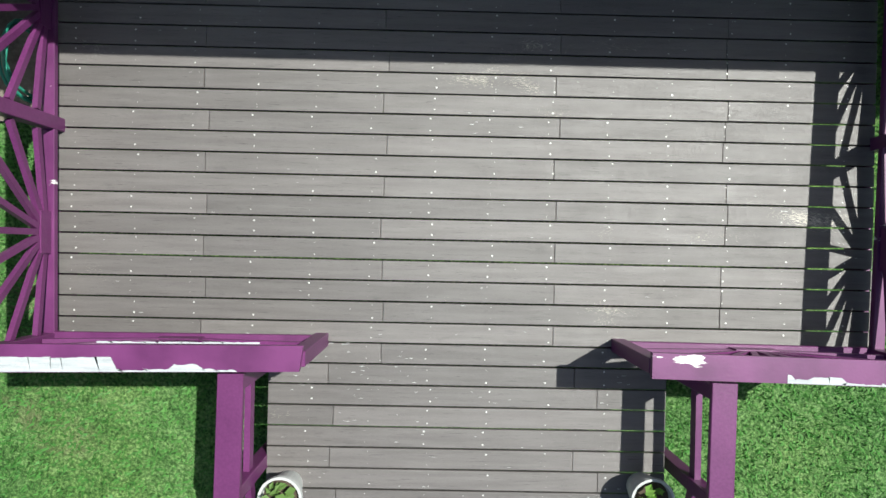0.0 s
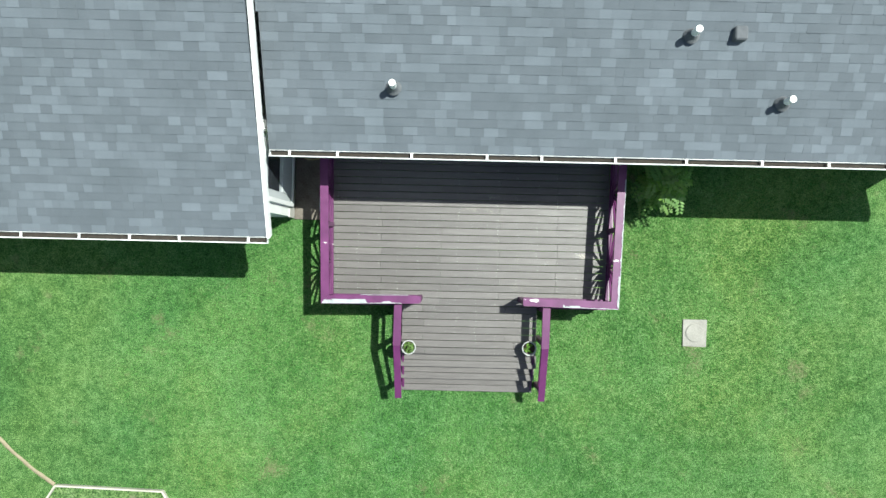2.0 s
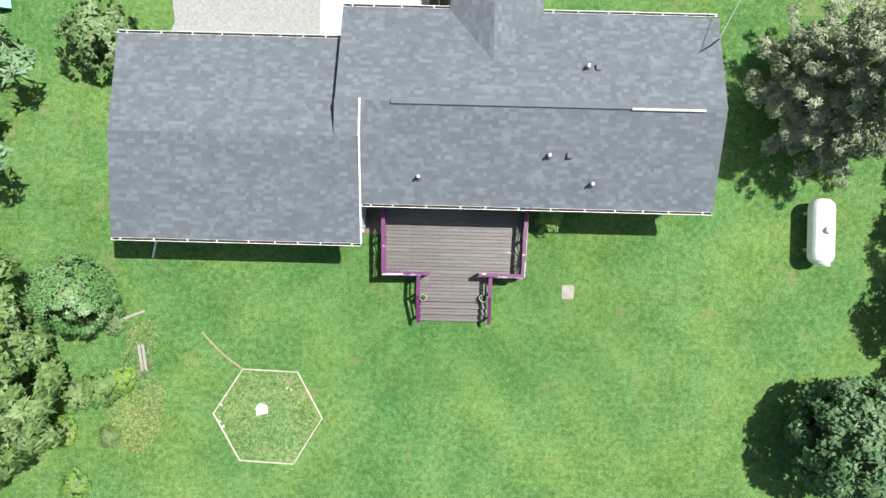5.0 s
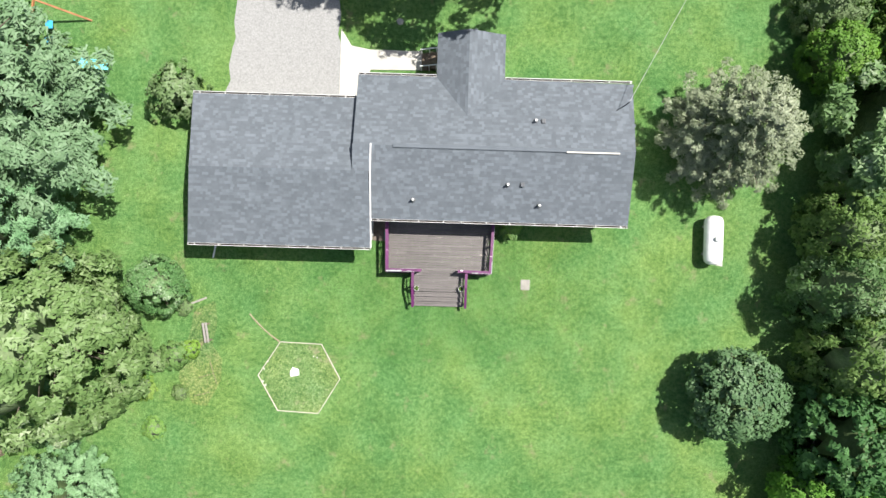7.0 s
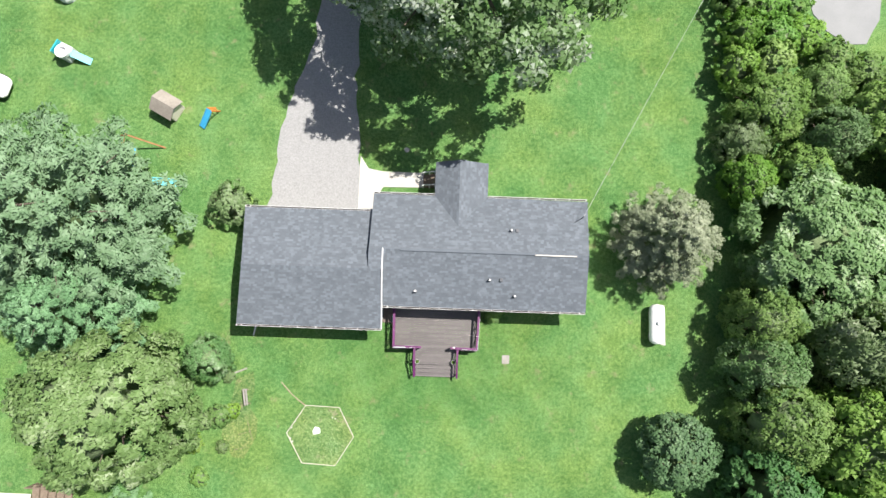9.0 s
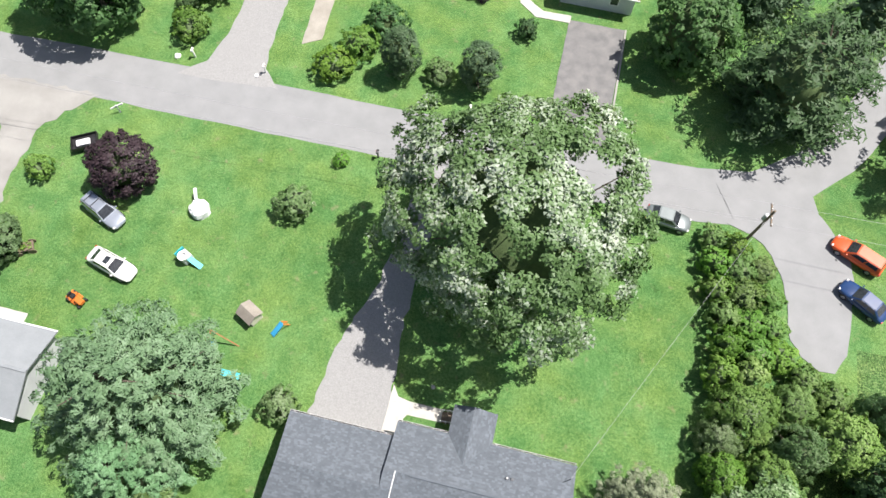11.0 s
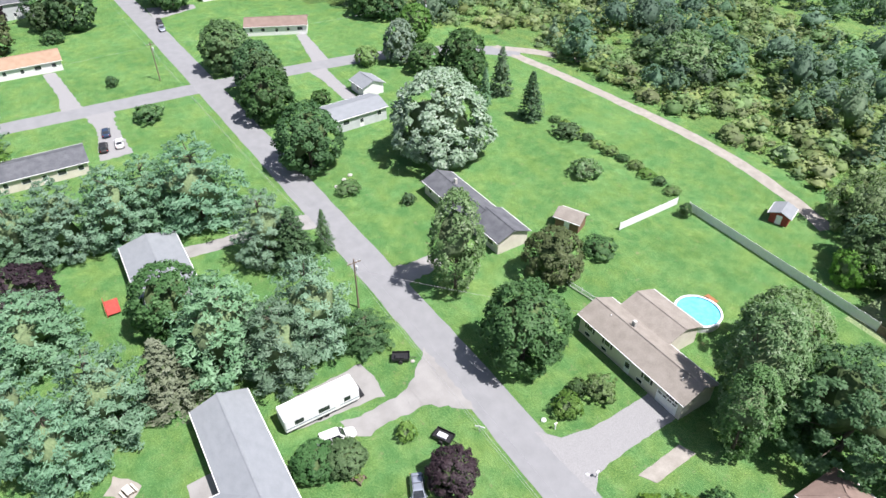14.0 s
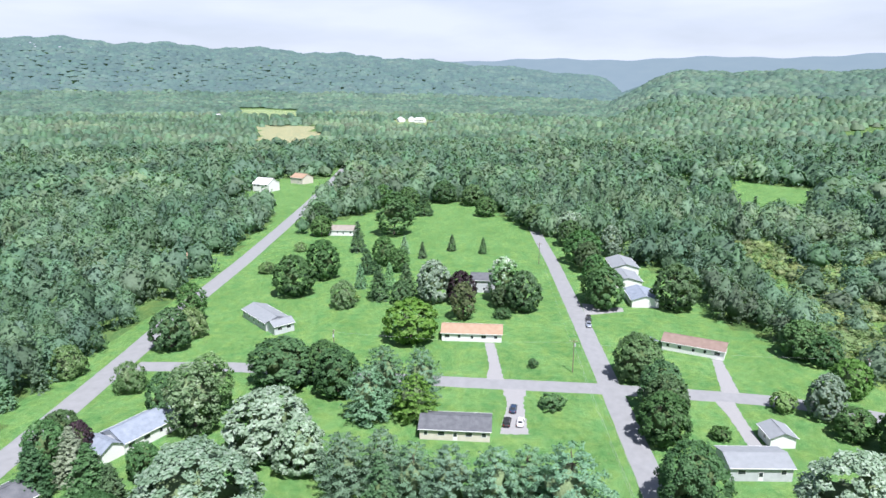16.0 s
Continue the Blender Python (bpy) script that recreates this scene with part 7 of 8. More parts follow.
CAR_LINE = ((-2.3, 0.4, 0.62, 0.55), (-2.24, 0.3, 0.82, 0.72), (-1.95, 0.26, 0.93, 0.83), (-1.2, 0.25, 0.96, 0.87), (0, 0.25, 0.96, 0.88), (0.95, 0.25, 0.95, 0.87),
            (1.55, 0.26, 0.87, 0.84), (1.95, 0.28, 0.78, 0.77), (2.2, 0.34, 0.66, 0.64), (2.3, 0.4, 0.54, 0.46))


def car(x, y, ang, colour, label, length=4.6, tall=1.42, estate=False, roof=""):
    """A car facing +x; roof may be "sunroof" or "rails"."""
    k = length / 4.6
    ob = thing("car", pose(x, y, 0, 0, 0, ang), label, "car")
    curve = lambda q: math.copysign(abs(q) ** 0.5, q)
    arcs = [6.2832 * i / 20 for i in range(20)]
    part("body", loft([[(px * k, w * curve(math.cos(a)), (lo + hi) / 2 + (hi - lo) / 2 * curve(math.sin(a))) for a in arcs] for px, lo, hi, w in CAR_LINE]), colour, ob)
    b0, b1 = (-2.12 * k, -1.85 * k) if estate else (-1.85 * k, -1.1 * k)
    f0, f1, z0, w0, w1 = 1.1 * k, 0.3 * k, 0.9, 0.78, 0.6
    lo = [(b0, -w0, z0), (f0, -w0, z0), (f0, w0, z0), (b0, w0, z0)]
    hi = [(b1, -w1, tall), (f1, -w1, tall), (f1, w1, tall), (b1, w1, tall)]
    bm = bmesh.new()
    v, q = [bm.verts.new(p) for p in lo], [bm.verts.new(p) for p in hi]
    for i in range(4):
        bm.faces.new((v[i], v[(i + 1) % 4], q[(i + 1) % 4], q[i]))
    bm.faces.new(q)
    bm.faces.new(v[::-1])
    bmesh.ops.recalc_face_normals(bm, faces=bm.faces)
    bmesh.ops.bevel(bm, geom=[e for e in bm.edges if max(p.co.z for p in e.verts) > z0 + 0.1], offset=0.05, segments=3, affect="EDGES", clamp_overlap=True)
    part("cabin", bm, colour, ob)
    part("windscreen", glazing((lo[1], lo[2], hi[2], hi[1]), 0.06, 0.94, 0.12, 0.92), MAT_CARGLASS, ob)
    part("rear_window", glazing((lo[3], lo[0], hi[0], hi[3]), 0.09, 0.91, 0.18, 0.9), MAT_CARGLASS, ob)
    for u0, u1 in ((0.1, 0.47), (0.51, 0.9)):
        part("side_window", glazing((lo[0], lo[1], hi[1], hi[0]), u0, u1, 0.22, 0.86), MAT_CARGLASS, ob)
        part("side_window", glazing((lo[2], lo[3], hi[3], hi[2]), 1 - u1, 1 - u0, 0.22, 0.86), MAT_CARGLASS, ob)
    if roof == "sunroof":
        part("sunroof", glazing(hi, 0.5, 0.84, 0.2, 0.8, 0.006), MAT_CARGLASS, ob)
    for sy in (-1, 1):
        if roof == "rails":
            part("roof_rail", beam((b1 + 0.15, sy * 0.52, tall + 0.04), (f1 - 0.2, sy * 0.52, tall + 0.04), 0.035, 0.05), MAT_BLACK, ob)
            part("roof_rail", beam((b1 + (0.9 + 0.45 * sy), -0.5, tall + 0.06), (b1 + (0.9 + 0.45 * sy), 0.5, tall + 0.06), 0.05, 0.03), MAT_BLACK, ob)
        part("headlight", box(2.02 * k, 2.2 * k, sy * 0.6 - 0.13, sy * 0.6 + 0.1, 0.56, 0.7, 0.03), MAT_LAMP, ob)
        part("tail_light", box(-2.27 * k, -2.16 * k, sy * 0.64 - 0.12, sy * 0.64 + 0.12, 0.64, 0.8, 0.02), MAT_RED, ob)
        part("mirror", box(0.78 * k, 0.92 * k, sy * 0.93 - 0.09, sy * 0.93 + 0.09, 0.92, 1.04, 0.03), colour, ob)
        for wx in (-1.4 * k, 1.4 * k):
            w = part("wheel", tube((wx, sy * 0.66, 0.32), (wx, sy * 0.885, 0.32), 0.32, 0.32, 20), MAT_TYRE, ob)
            part("rim", tube((wx, sy * 0.88, 0.32), (wx, sy * 0.9, 0.32), 0.2, 0.19, 14), MAT_RIM, w)
    return ob


SILVER, WHITEP = paint("silver_car_paint", (0.4, 0.44, 0.5), 0.25, 0.5), paint("white_car_paint", (0.75, 0.75, 0.74), 0.25)
car(-36.2, 19.1, -24, SILVER, "silver estate car with roof rails parked on the grass", 4.8, 1.5, True, "rails")
car(-33.1, 14.3, -15, WHITEP, "white saloon car with a sunroof on the grass", 4.8, 1.4, False, "sunroof")
car(14.9, 30.5, -8, paint("grey_green_car_paint", (0.22, 0.25, 0.25), 0.25, 0.4), "grey hatchback parked under the silver maple", 4.2, 1.45)
car(31.9, 30.8, 152, paint("orange_red_paint", (0.62, 0.1, 0.03), 0.25), "orange-red pickup-like car beside the gravel", 4.8, 1.5, True)
car(32.3, 26.4, 145, paint("navy_paint", (0.02, 0.05, 0.14), 0.2), "navy blue car beside the gravel", 4.5, 1.42)
car(-147.6, 4.0, 174, paint("dark_blue_paint", (0.03, 0.05, 0.09), 0.2), "dark blue car on the gravel drive", 4.4)
car(-140.8, 2.4, 174, MAT_BLACK, "black car on the gravel drive", 4.6, 1.6, True)
car(-141, 5.6, 174, WHITEP, "white car on the gravel drive", 4.4)
car(-214, 30.4, -4, MAT_BLACK, "black car parked on the roadside", 4.6, 1.5, True)
car(-208.6, 29.8, -4, SILVER, "silver car parked on the roadside", 4.5)
car(-47.9, 14.2, 84, WHITEP, "white van half hidden behind shrubs", 5.0, 1.9, True)
car(-214, -90, 30, SILVER, "silver car beside the grey house", 4.4)
car(-196, 47.5, 60, SILVER, "grey car in the driveway", 4.4)

trailer = thing("camping_trailer", pose(-53.2, 14.2, 0, 0, 0, 91), "long white camping trailer parked on gravel", "trailer")
part("body", box(-5.1, 5.1, -1.45, 1.45, 0.55, 2.85, 0.14), MAT_WHITE, trailer)
part("chassis", box(-5.0, 5.9, -1.1, 1.1, 0.4, 0.54), MAT_BLACK, trailer)
for x0, x1 in ((-3.8, -2.6), (-0.6, 0.9), (2.9, 3.8)):
    part("window", box(x0, x1, -1.475, -1.452, 1.45, 2.2, 0.01), MAT_CARGLASS, trailer)
part("door", box(1.6, 2.3, -1.475, -1.453, 0.65, 2.5, 0.01), MAT_SIDING, trailer)
part("stripe", box(-5.0, 5.0, -1.466, -1.452, 1.1, 1.25), MAT_ROOF_BLUE, trailer)
part("end_window", box(5.1, 5.13, -0.7, 0.7, 1.4, 2.2, 0.01), MAT_CARGLASS, trailer)
part("roof_vent", box(-1.5, -1.0, -0.25, 0.25, 2.86, 2.97, 0.02), MAT_SIDING, trailer)
part("air_conditioner", box(1.2, 2.1, -0.4, 0.4, 2.86, 3.1, 0.05), MAT_WHITE, trailer)
for wx in (-0.5, 0.4):
    for sy in (-1.25, 1.25):
        part("wheel", tube((wx, sy - 0.12, 0.36), (wx, sy + 0.12, 0.36), 0.36, 0.36, 18), MAT_TYRE, trailer)

tank = thing("gas_tank", pose(14.85, -1.2, 0, 0, 0, 0), "white horizontal propane tank on the back lawn", "tank")
bm = lathe([(0.02, -1.35), (0.3, -1.3), (0.46, -1.15), (0.5, -0.95), (0.5, 0.95), (0.46, 1.15), (0.3, 1.3), (0.02, 1.35)], 28)
bmesh.ops.rotate(bm, matrix=Matrix.Rotation(math.pi / 2, 3, "X"), verts=bm.verts)
part("shell", bm, MAT_WHITE, tank, "", pose(0, 0, 0.72))
part("valve_dome", lathe([(0.16, 0), (0.16, 0.1), (0.12, 0.15), (0.02, 0.16)], 16), MAT_SIDING_GREY, tank, "", pose(0, 0.05, 1.2))
for yy in (-0.75, 0.75):
    part("leg", box(-0.35, 0.35, yy - 0.06, yy + 0.06, 0, 0.36, 0.01), MAT_CONCRETE, tank)
patch("pad", [(15.35, -2.6), (15.65, -2.6), (15.65, 0.15), (15.35, 0.15)], MAT_CONCRETE, 0.03, "strip of pale slabs beside the tank", "pad", 0.05)

MAT_OLDCONC = surface("weathered_concrete", (0.2, 0.19, 0.17), (0.31, 0.295, 0.265), 2.2, 30, 0.9, 0.4)
# septic cover and flower bed in the back lawn
patch("slab", [(4.53, -4.24), (5.03, -4.24), (5.03, -3.67), (4.53, -3.67)], MAT_OLDCONC, 0.035, "square concrete cover set in the lawn", "cover", 0.006, 2, "")
part("lid", lathe([(0.19, 0.02), (0.19, 0.05), (0.17, 0.056)], 26), MAT_OLDCONC, bpy.data.objects["slab"], "", pose(4.78, -3.95, 0))
bed = thing("flower_bed", pose(0, 0, 0), "weedy flower bed edged with pale boards in a hexagon", "flower bed")
HEX = [(-8.64, -7.49), (-6.37, -7.56), (-5.3, -9.45), (-6.44, -11.38), (-8.68, -11.28), (-9.82, -9.36)]
MAT_EDGE = surface("pale_edging_timber", (0.36, 0.33, 0.28), (0.56, 0.52, 0.45), 3, 30, 0.8, 0.2)
for p, q in zip(HEX, HEX[1:] + HEX[:1]):
    part("edging", beam((*p, 0.05), (*q, 0.05), 0.038, 0.1, None, (0, 0, 1), 0.008), MAT_EDGE, bed)
MAT_WEEDY = lawn_material("weedy_bed", [(0.075, 0.145, 0.042), (0.135, 0.22, 0.07), (0.2, 0.27, 0.11)], (0.3, 0.26, 0.18), 34.0)
part("soil", prism(HEX, -0.02, 0.03), MAT_WEEDY, bed)
patch("paver", [(-8.0, -9.4), (-7.55, -9.3), (-7.6, -8.95), (-7.9, -8.9), (-8.05, -9.1)], MAT_WHITE, 0.05, "pale flat stone in the flower bed", "stone", 0.03, 3, "")


def rocks(name, spots, mat_, label):
    rs = random.Random(len(spots) + 3)
    for x, y, r in spots:
        bm = bmesh.new()
        bmesh.ops.create_icosphere(bm, subdivisions=2, radius=r)
        for v in bm.verts:
            v.co *= rs.uniform(0.8, 1.12)
            v.co.z *= 0.6
        ob = part(name, bm, mat_, None, "", pose(x, y, r * 0.3))
        tagged(ob, label, "stone", "garden stones")


rocks("stone", [(-9.5, -9.0, 0.06), (-9.3, -8.6, 0.05), (-9.55, -9.7, 0.07), (-9.4, -9.9, 0.07), (-6.6, -8.3, 0.05), (-6.8, -8.25, 0.05), (-2.55, 10.4, 0.2), (-103, 40.5, 0.5), (-101.5, 38.2, 0.4), (-99.6, 40.2, 0.45), (-104, 42.3, 0.5), (-54.4, 28.6, 0.3)], MAT_CONCRETE, "pale rounded stone lying on the grass")
patch("dirt_bed", [(-13.5, -6.0), (-12.5, -5.6), (-12.1, -7.8), (-12.1, -9.5), (-12.6, -11.0), (-13.4, -11.1), (-13.9, -9.6), (-14.2, -8)], lawn_material("weedy_garden_soil", [(0.07, 0.135, 0.04), (0.125, 0.2, 0.06), (0.19, 0.24, 0.1)], (0.3, 0.22, 0.15), 30.0), 0.012, "weedy vegetable patch with bare soil", "garden", 0.3, 5)
for k, (x, y, r, h) in enumerate(((-14.3, -8.3, 0.9, 0.9), (-13.5, -8.0, 0.6, 0.7), (-15.3, -8.7, 0.7, 0.7), (-16, -10.2, 0.8, 0.6), (-14, -10.4, 0.5, 0.5), (-15.4, -12.4, 0.7, 0.6), (-13.9, -5.7, 0.5, 0.5))):
    tree("shrub", x, y, r, h, "bright" if k % 2 else "willow", "low leafy weeds in the vegetable patch", "shrub")
ribbon("track", [(-10.4, -6.0), (-10.0, -6.55), (-9.5, -6.97), (-8.98, -7.3), (-8.7, -7.5)], 0.09, surface("worn_bare_soil", (0.2, 0.17, 0.11), (0.3, 0.25, 0.17), 6, 40, 0.95, 0.5), -0.012, "thin worn line of bare soil across the lawn", "track", 0.05)
plank = tagged(part("plank", beam((-13.97, -5.66, 0.04), (-12.78, -5.17, 0.04), 0.1, 0.05), MAT_OLDCONC), "grey weathered plank lying in the grass", "plank")
for px, py, qx, qy in ((-13.1, -9.6, -12.3, -9.35), (-13.3, -10.6, -12.5, -10.4), (-12.5, -8.7, -12.1, -9.9)):
    tagged(part("stick", tube((px, py, 0.03), (qx, qy, 0.035), 0.018, 0.012, 6), MAT_POLE), "thin dry stick lying in the vegetable patch", "stick", "garden sticks")
bench = thing("bench", pose(-12.65, -7.05, 0, 0, 0, 100), "weathered grey wooden bench at the garden edge", "bench")
for k in range(2):
    part("plank", box(-0.55, 0.55, -0.13 + k * 0.16, -0.02 + k * 0.16, 0.4, 0.44, 0.005), MAT_OLDCONC, bench)
for xx in (-0.45, 0.45):
    part("leg", box(xx - 0.04, xx + 0.04, -0.15, 0.17, 0, 0.4), MAT_POLE, bench)

# front steps by the walk
steps = thing("front_steps", pose(-0.75, 8.2, 0), "dark wooden front steps with white railings", "steps")
for k in range(3):
    part("step", box(-0.55 + k * 0.25, 0.3, -0.45, 0.45, 0, 0.16 + k * 0.17, 0.01), MAT_POLE, steps)
for yy in (-0.45, 0.45):
    part("rail", beam((-0.6, yy, 0.85), (0.3, yy, 1.25), 0.05, 0.05), MAT_WHITE, steps)
    for xx, zz in ((-0.55, 0.86), (-0.12, 1.05), (0.28, 1.23)):
        part("baluster", box(xx - 0.03, xx + 0.03, yy - 0.03, yy + 0.03, 0, zz), MAT_WHITE, steps)

# play things
play = thing("playhouse", pose(-19.4, 12.75, 0, 0, 0, -28), "small grey-roofed plastic playhouse on the grass", "playhouse")
part("wall", box(-0.75, 0.75, -0.6, 0.6, 0, 1.15, 0.03), MAT_SIDING_TAN, play)
part("roof", roof_slab((-0.9, -0.8, 1.05), (0.9, -0.8, 1.05), (0.9, 0, 1.6), (-0.9, 0, 1.6), 0.05), MAT_ROOF_TAN, play)
part("roof", roof_slab((0.9, 0.8, 1.05), (-0.9, 0.8, 1.05), (-0.9, 0, 1.6), (0.9, 0, 1.6), 0.05), MAT_ROOF_TAN, play)
part("door", box(-0.25, 0.25, -0.615, -0.603, 0.05, 0.95), MAT_POLE, play)


def slide(x, y, ang, chute, frame_mat, label, s=1.0):
    ob = thing("slide", pose(x, y, 0, 0, 0, ang) @ Matrix.Scale(s, 4), label, "slide")
    part("chute", beam((-0.4, 0, 0.95), (0.85, 0, 0.12), 0.4, 0.04), chute, ob)
    for yy in (-0.2, 0.2):
        part("side_lip", beam((-0.4, yy, 1.0), (0.85, yy, 0.17), 0.04, 0.12), chute, ob)
        part("ladder_rail", beam((-0.4, yy, 1.0), (-0.85, yy, 0.0), 0.05, 0.06), frame_mat, ob)
    for k in range(3):
        part("rung", beam((-0.5 - k * 0.12, -0.2, 0.75 - k * 0.26), (-0.5 - k * 0.12, 0.2, 0.75 - k * 0.26), 0.05, 0.05), frame_mat, ob)
    return ob


slide(-16.6, 12.2, 235, MAT_BLUEP, MAT_ORANGE, "blue child's slide with an orange ladder")
slide(-19.6, 7.35, 5, MAT_TEAL, MAT_CEDAR, "turquoise play slide under the pine", 1.2)
swing = thing("swing_frame", pose(-20.7, 9.2, 0), "cedar swing frame with blue seats", "swing")
part("beam", beam((-0.9, 1.1, 2.0), (-1.2, -2.2, 2.0), 0.09, 0.12), MAT_CEDAR, swing)
for p, q in (((-0.9, 1.1, 2.0), (1.1, 0.75, 0)), ((-0.9, 1.1, 2.0), (-2.2, 1.5, 0)), ((-1.2, -2.2, 2.0), (0.2, -2.5, 0)), ((-1.2, -2.2, 2.0), (-2.5, -2.1, 0))):
    part("leg", beam(p, q, 0.09, 0.09), MAT_CEDAR, swing)
for yy in (0.3, -0.6):
    s = part("seat", box(-1.15, -0.75, yy - 0.22, yy + 0.22, 0.5, 0.55, 0.02), MAT_BLUEP, swing)
    for dy in (-0.18, 0.18):
        part("rope", tube((-0.95, yy + dy, 0.55), (-1.0, yy + dy, 1.95), 0.012, 0.012, 6), MAT_BLACK, s)
climb = thing("play_climber", pose(-26.7, 16.35, 0, 0, 0, -25), "grey and turquoise plastic play climber", "climber")
part("tower", box(-0.9, 0.1, -0.5, 0.5, 0, 0.9, 0.08), MAT_SIDING_GREY, climb)
part("arch", lathe([(0.5, 0.0), (0.5, 0.25), (0.3, 0.25), (0.3, 0.0)], 16, None, True), MAT_WHITE, climb, "", pose(-0.3, -0.1, 0.9))
part("chute", beam((0.1, 0.1, 0.75), (1.3, 0.25, 0.1), 0.5, 0.06), MAT_TEAL, climb)
part("panel", box(-1.0, -0.92, -0.5, 0.5, 0, 1.2, 0.02), MAT_TEAL, climb)
cover = thing("covered_fountain", pose(-27.7, 21.4, 0, 0, 0, -20), "garden table wrapped in a white tarpaulin", "cover")
bm = lathe([(0.95, 0), (1.0, 0.3), (0.9, 0.7), (0.6, 0.95), (0.1, 1.05)], 18)
rsr = random.Random(2)
for v in bm.verts:
    v.co *= rsr.uniform(0.9, 1.07)
part("tarp", bm, MAT_TARP, cover)
part("arm", beam((-0.7, 0.5, 0.8), (-1.5, 1.3, 0.9), 0.25, 0.2), MAT_TARP, cover)
mower = thing("ride_on_mower", pose(-34.9, 10.6, 0, 0, 0, -20), "orange ride-on lawn mower on the grass", "mower")
part("bonnet", box(0.1, 0.9, -0.28, 0.28, 0.3, 0.75, 0.08), MAT_ORANGE, mower)
part("cutting_deck", box(-0.5, 0.3, -0.5, 0.5, 0.12, 0.28, 0.05), MAT_ORANGE, mower)
part("seat", box(-0.55, -0.15, -0.24, 0.24, 0.5, 0.62, 0.05), MAT_BLACK, mower)
part("backrest", box(-0.62, -0.52, -0.22, 0.22, 0.6, 0.95, 0.04), MAT_BLACK, mower)
part("fender", box(-0.85, -0.2, -0.45, 0.45, 0.42, 0.5, 0.04), MAT_ORANGE, mower)
part("steering_wheel", lathe([(0.15, 0), (0.17, 0.015), (0.15, 0.03), (0.13, 0.015)], 14, None, True), MAT_BLACK, mower, "", pose(0.05, 0, 0.85, 0, -35, 0))
for wx, r in ((-0.55, 0.26), (0.65, 0.18)):
    for sy in (-0.42, 0.42):
        part("wheel", tube((wx, sy - 0.09, r), (wx, sy + 0.09, r), r, r, 14), MAT_TYRE, mower)


def flat_trailer(x, y, ang, load, label):
    ob = thing("utility_trailer", pose(x, y, 0, 0, 0, ang), label, "trailer")
    part("bed", box(-1.2, 1.2, -0.75, 0.75, 0.45, 0.52), MAT_BLACK, ob)
    for a in ((-1.2, 1.2, -0.78, -0.74), (-1.2, 1.2, 0.74, 0.78), (-1.24, -1.2, -0.78, 0.78), (1.2, 1.24, -0.78, 0.78)):
        part("side_panel", box(*a, 0.45, 0.9), MAT_BLACK, ob)
    part("drawbar", beam((1.2, 0, 0.45), (2.2, 0, 0.4), 0.08, 0.08), MAT_BLACK, ob)
    for sy in (-0.9, 0.9):
        part("wheel", tube((0, sy - 0.1, 0.3), (0, sy + 0.1, 0.3), 0.3, 0.3, 16), MAT_TYRE, ob)
    part("load", box(-0.8, 0.5, -0.4, 0.3, 0.53, 0.8, 0.05), load, ob)
    return ob


flat_trailer(-41.2, 25.6, 30, MAT_TARP, "black utility trailer with white bags on it")
flat_trailer(-55.6, 27.4, 60, MAT_BLACK, "small black trailer with a dark load beside the road")
wagon = thing("flower_cart", pose(-41.6, 14.0, 0, 0, 0, 30), "old wooden garden wagon planted with flowers", "cart")
part("bed", box(-0.8, 0.8, -0.45, 0.45, 0.4, 0.65, 0.02), MAT_POLE, wagon)
for wx in (-0.6, 0.6):
    for sy in (-0.55, 0.55):
        part("wheel", tube((wx, sy - 0.03, 0.35), (wx, sy + 0.03, 0.35), 0.35, 0.35, 16), MAT_POLE, wagon)
rsn = np.random.RandomState(8)
cc = np.stack([rsn.uniform(-0.75, 0.75, 90), rsn.uniform(-0.4, 0.4, 90), rsn.uniform(0.66, 0.95, 90)], 1)
part("planting", leaf_mesh("planting", cc, np.tile([0, 0, 1.0], (90, 1)), rsn.uniform(0.06, 0.14, 90), LEAF["bright"], 0.6, 2), None, wagon)


MAT_BLUETARP = surface("faded_blue_tarp", (0.12, 0.26, 0.4), (0.3, 0.44, 0.55), 3, 18, 0.55, 0.4, 0.03)
grill = thing("covered_grill", pose(-45.7, -9.3, 0.06, 0, 0, 35), "garden grill under a faded blue tarp on the patio", "grill")
part("cover", loft([[(0.75 * w * math.copysign(abs(math.cos(a)) ** 0.5, math.cos(a)), 0.45 * w * math.copysign(abs(math.sin(a)) ** 0.5, math.sin(a)), z) for a in [0.3927 * i for i in range(16)]] for z, w in ((0, 1.05), (0.5, 0.98), (0.85, 0.95), (1.05, 0.8), (1.12, 0.4))]), MAT_BLUETARP, grill)
for bx, by in ((-44.4, -9.6), (-43.7, -9.3)):
    can = thing("dustbin", pose(bx, by, 0.06), "grey plastic dustbin standing on the patio", "bin", "patio bins")
    part("bucket", lathe([(0.01, 0), (0.24, 0.0), (0.29, 0.8), (0.3, 0.84)], 16), MAT_SIDING_GREY, can)
    part("lid", lathe([(0.31, 0.84), (0.31, 0.9), (0.2, 0.97), (0.01, 0.99)], 16), MAT_SIDING_GREY, can)
bench = thing("patio_table", pose(-42.2, -8.3, 0.06, 0, 0, 40), "small white plastic table on the patio", "table")
part("top", box(-0.5, 0.5, -0.35, 0.35, 0.66, 0.7, 0.015), MAT_WHITE, bench)
for sx in (-0.42, 0.42):
    for sy in (-0.28, 0.28):
        part("leg", tube((sx, sy, 0), (sx * 0.95, sy * 0.95, 0.66), 0.03, 0.025, 8), MAT_WHITE, bench)


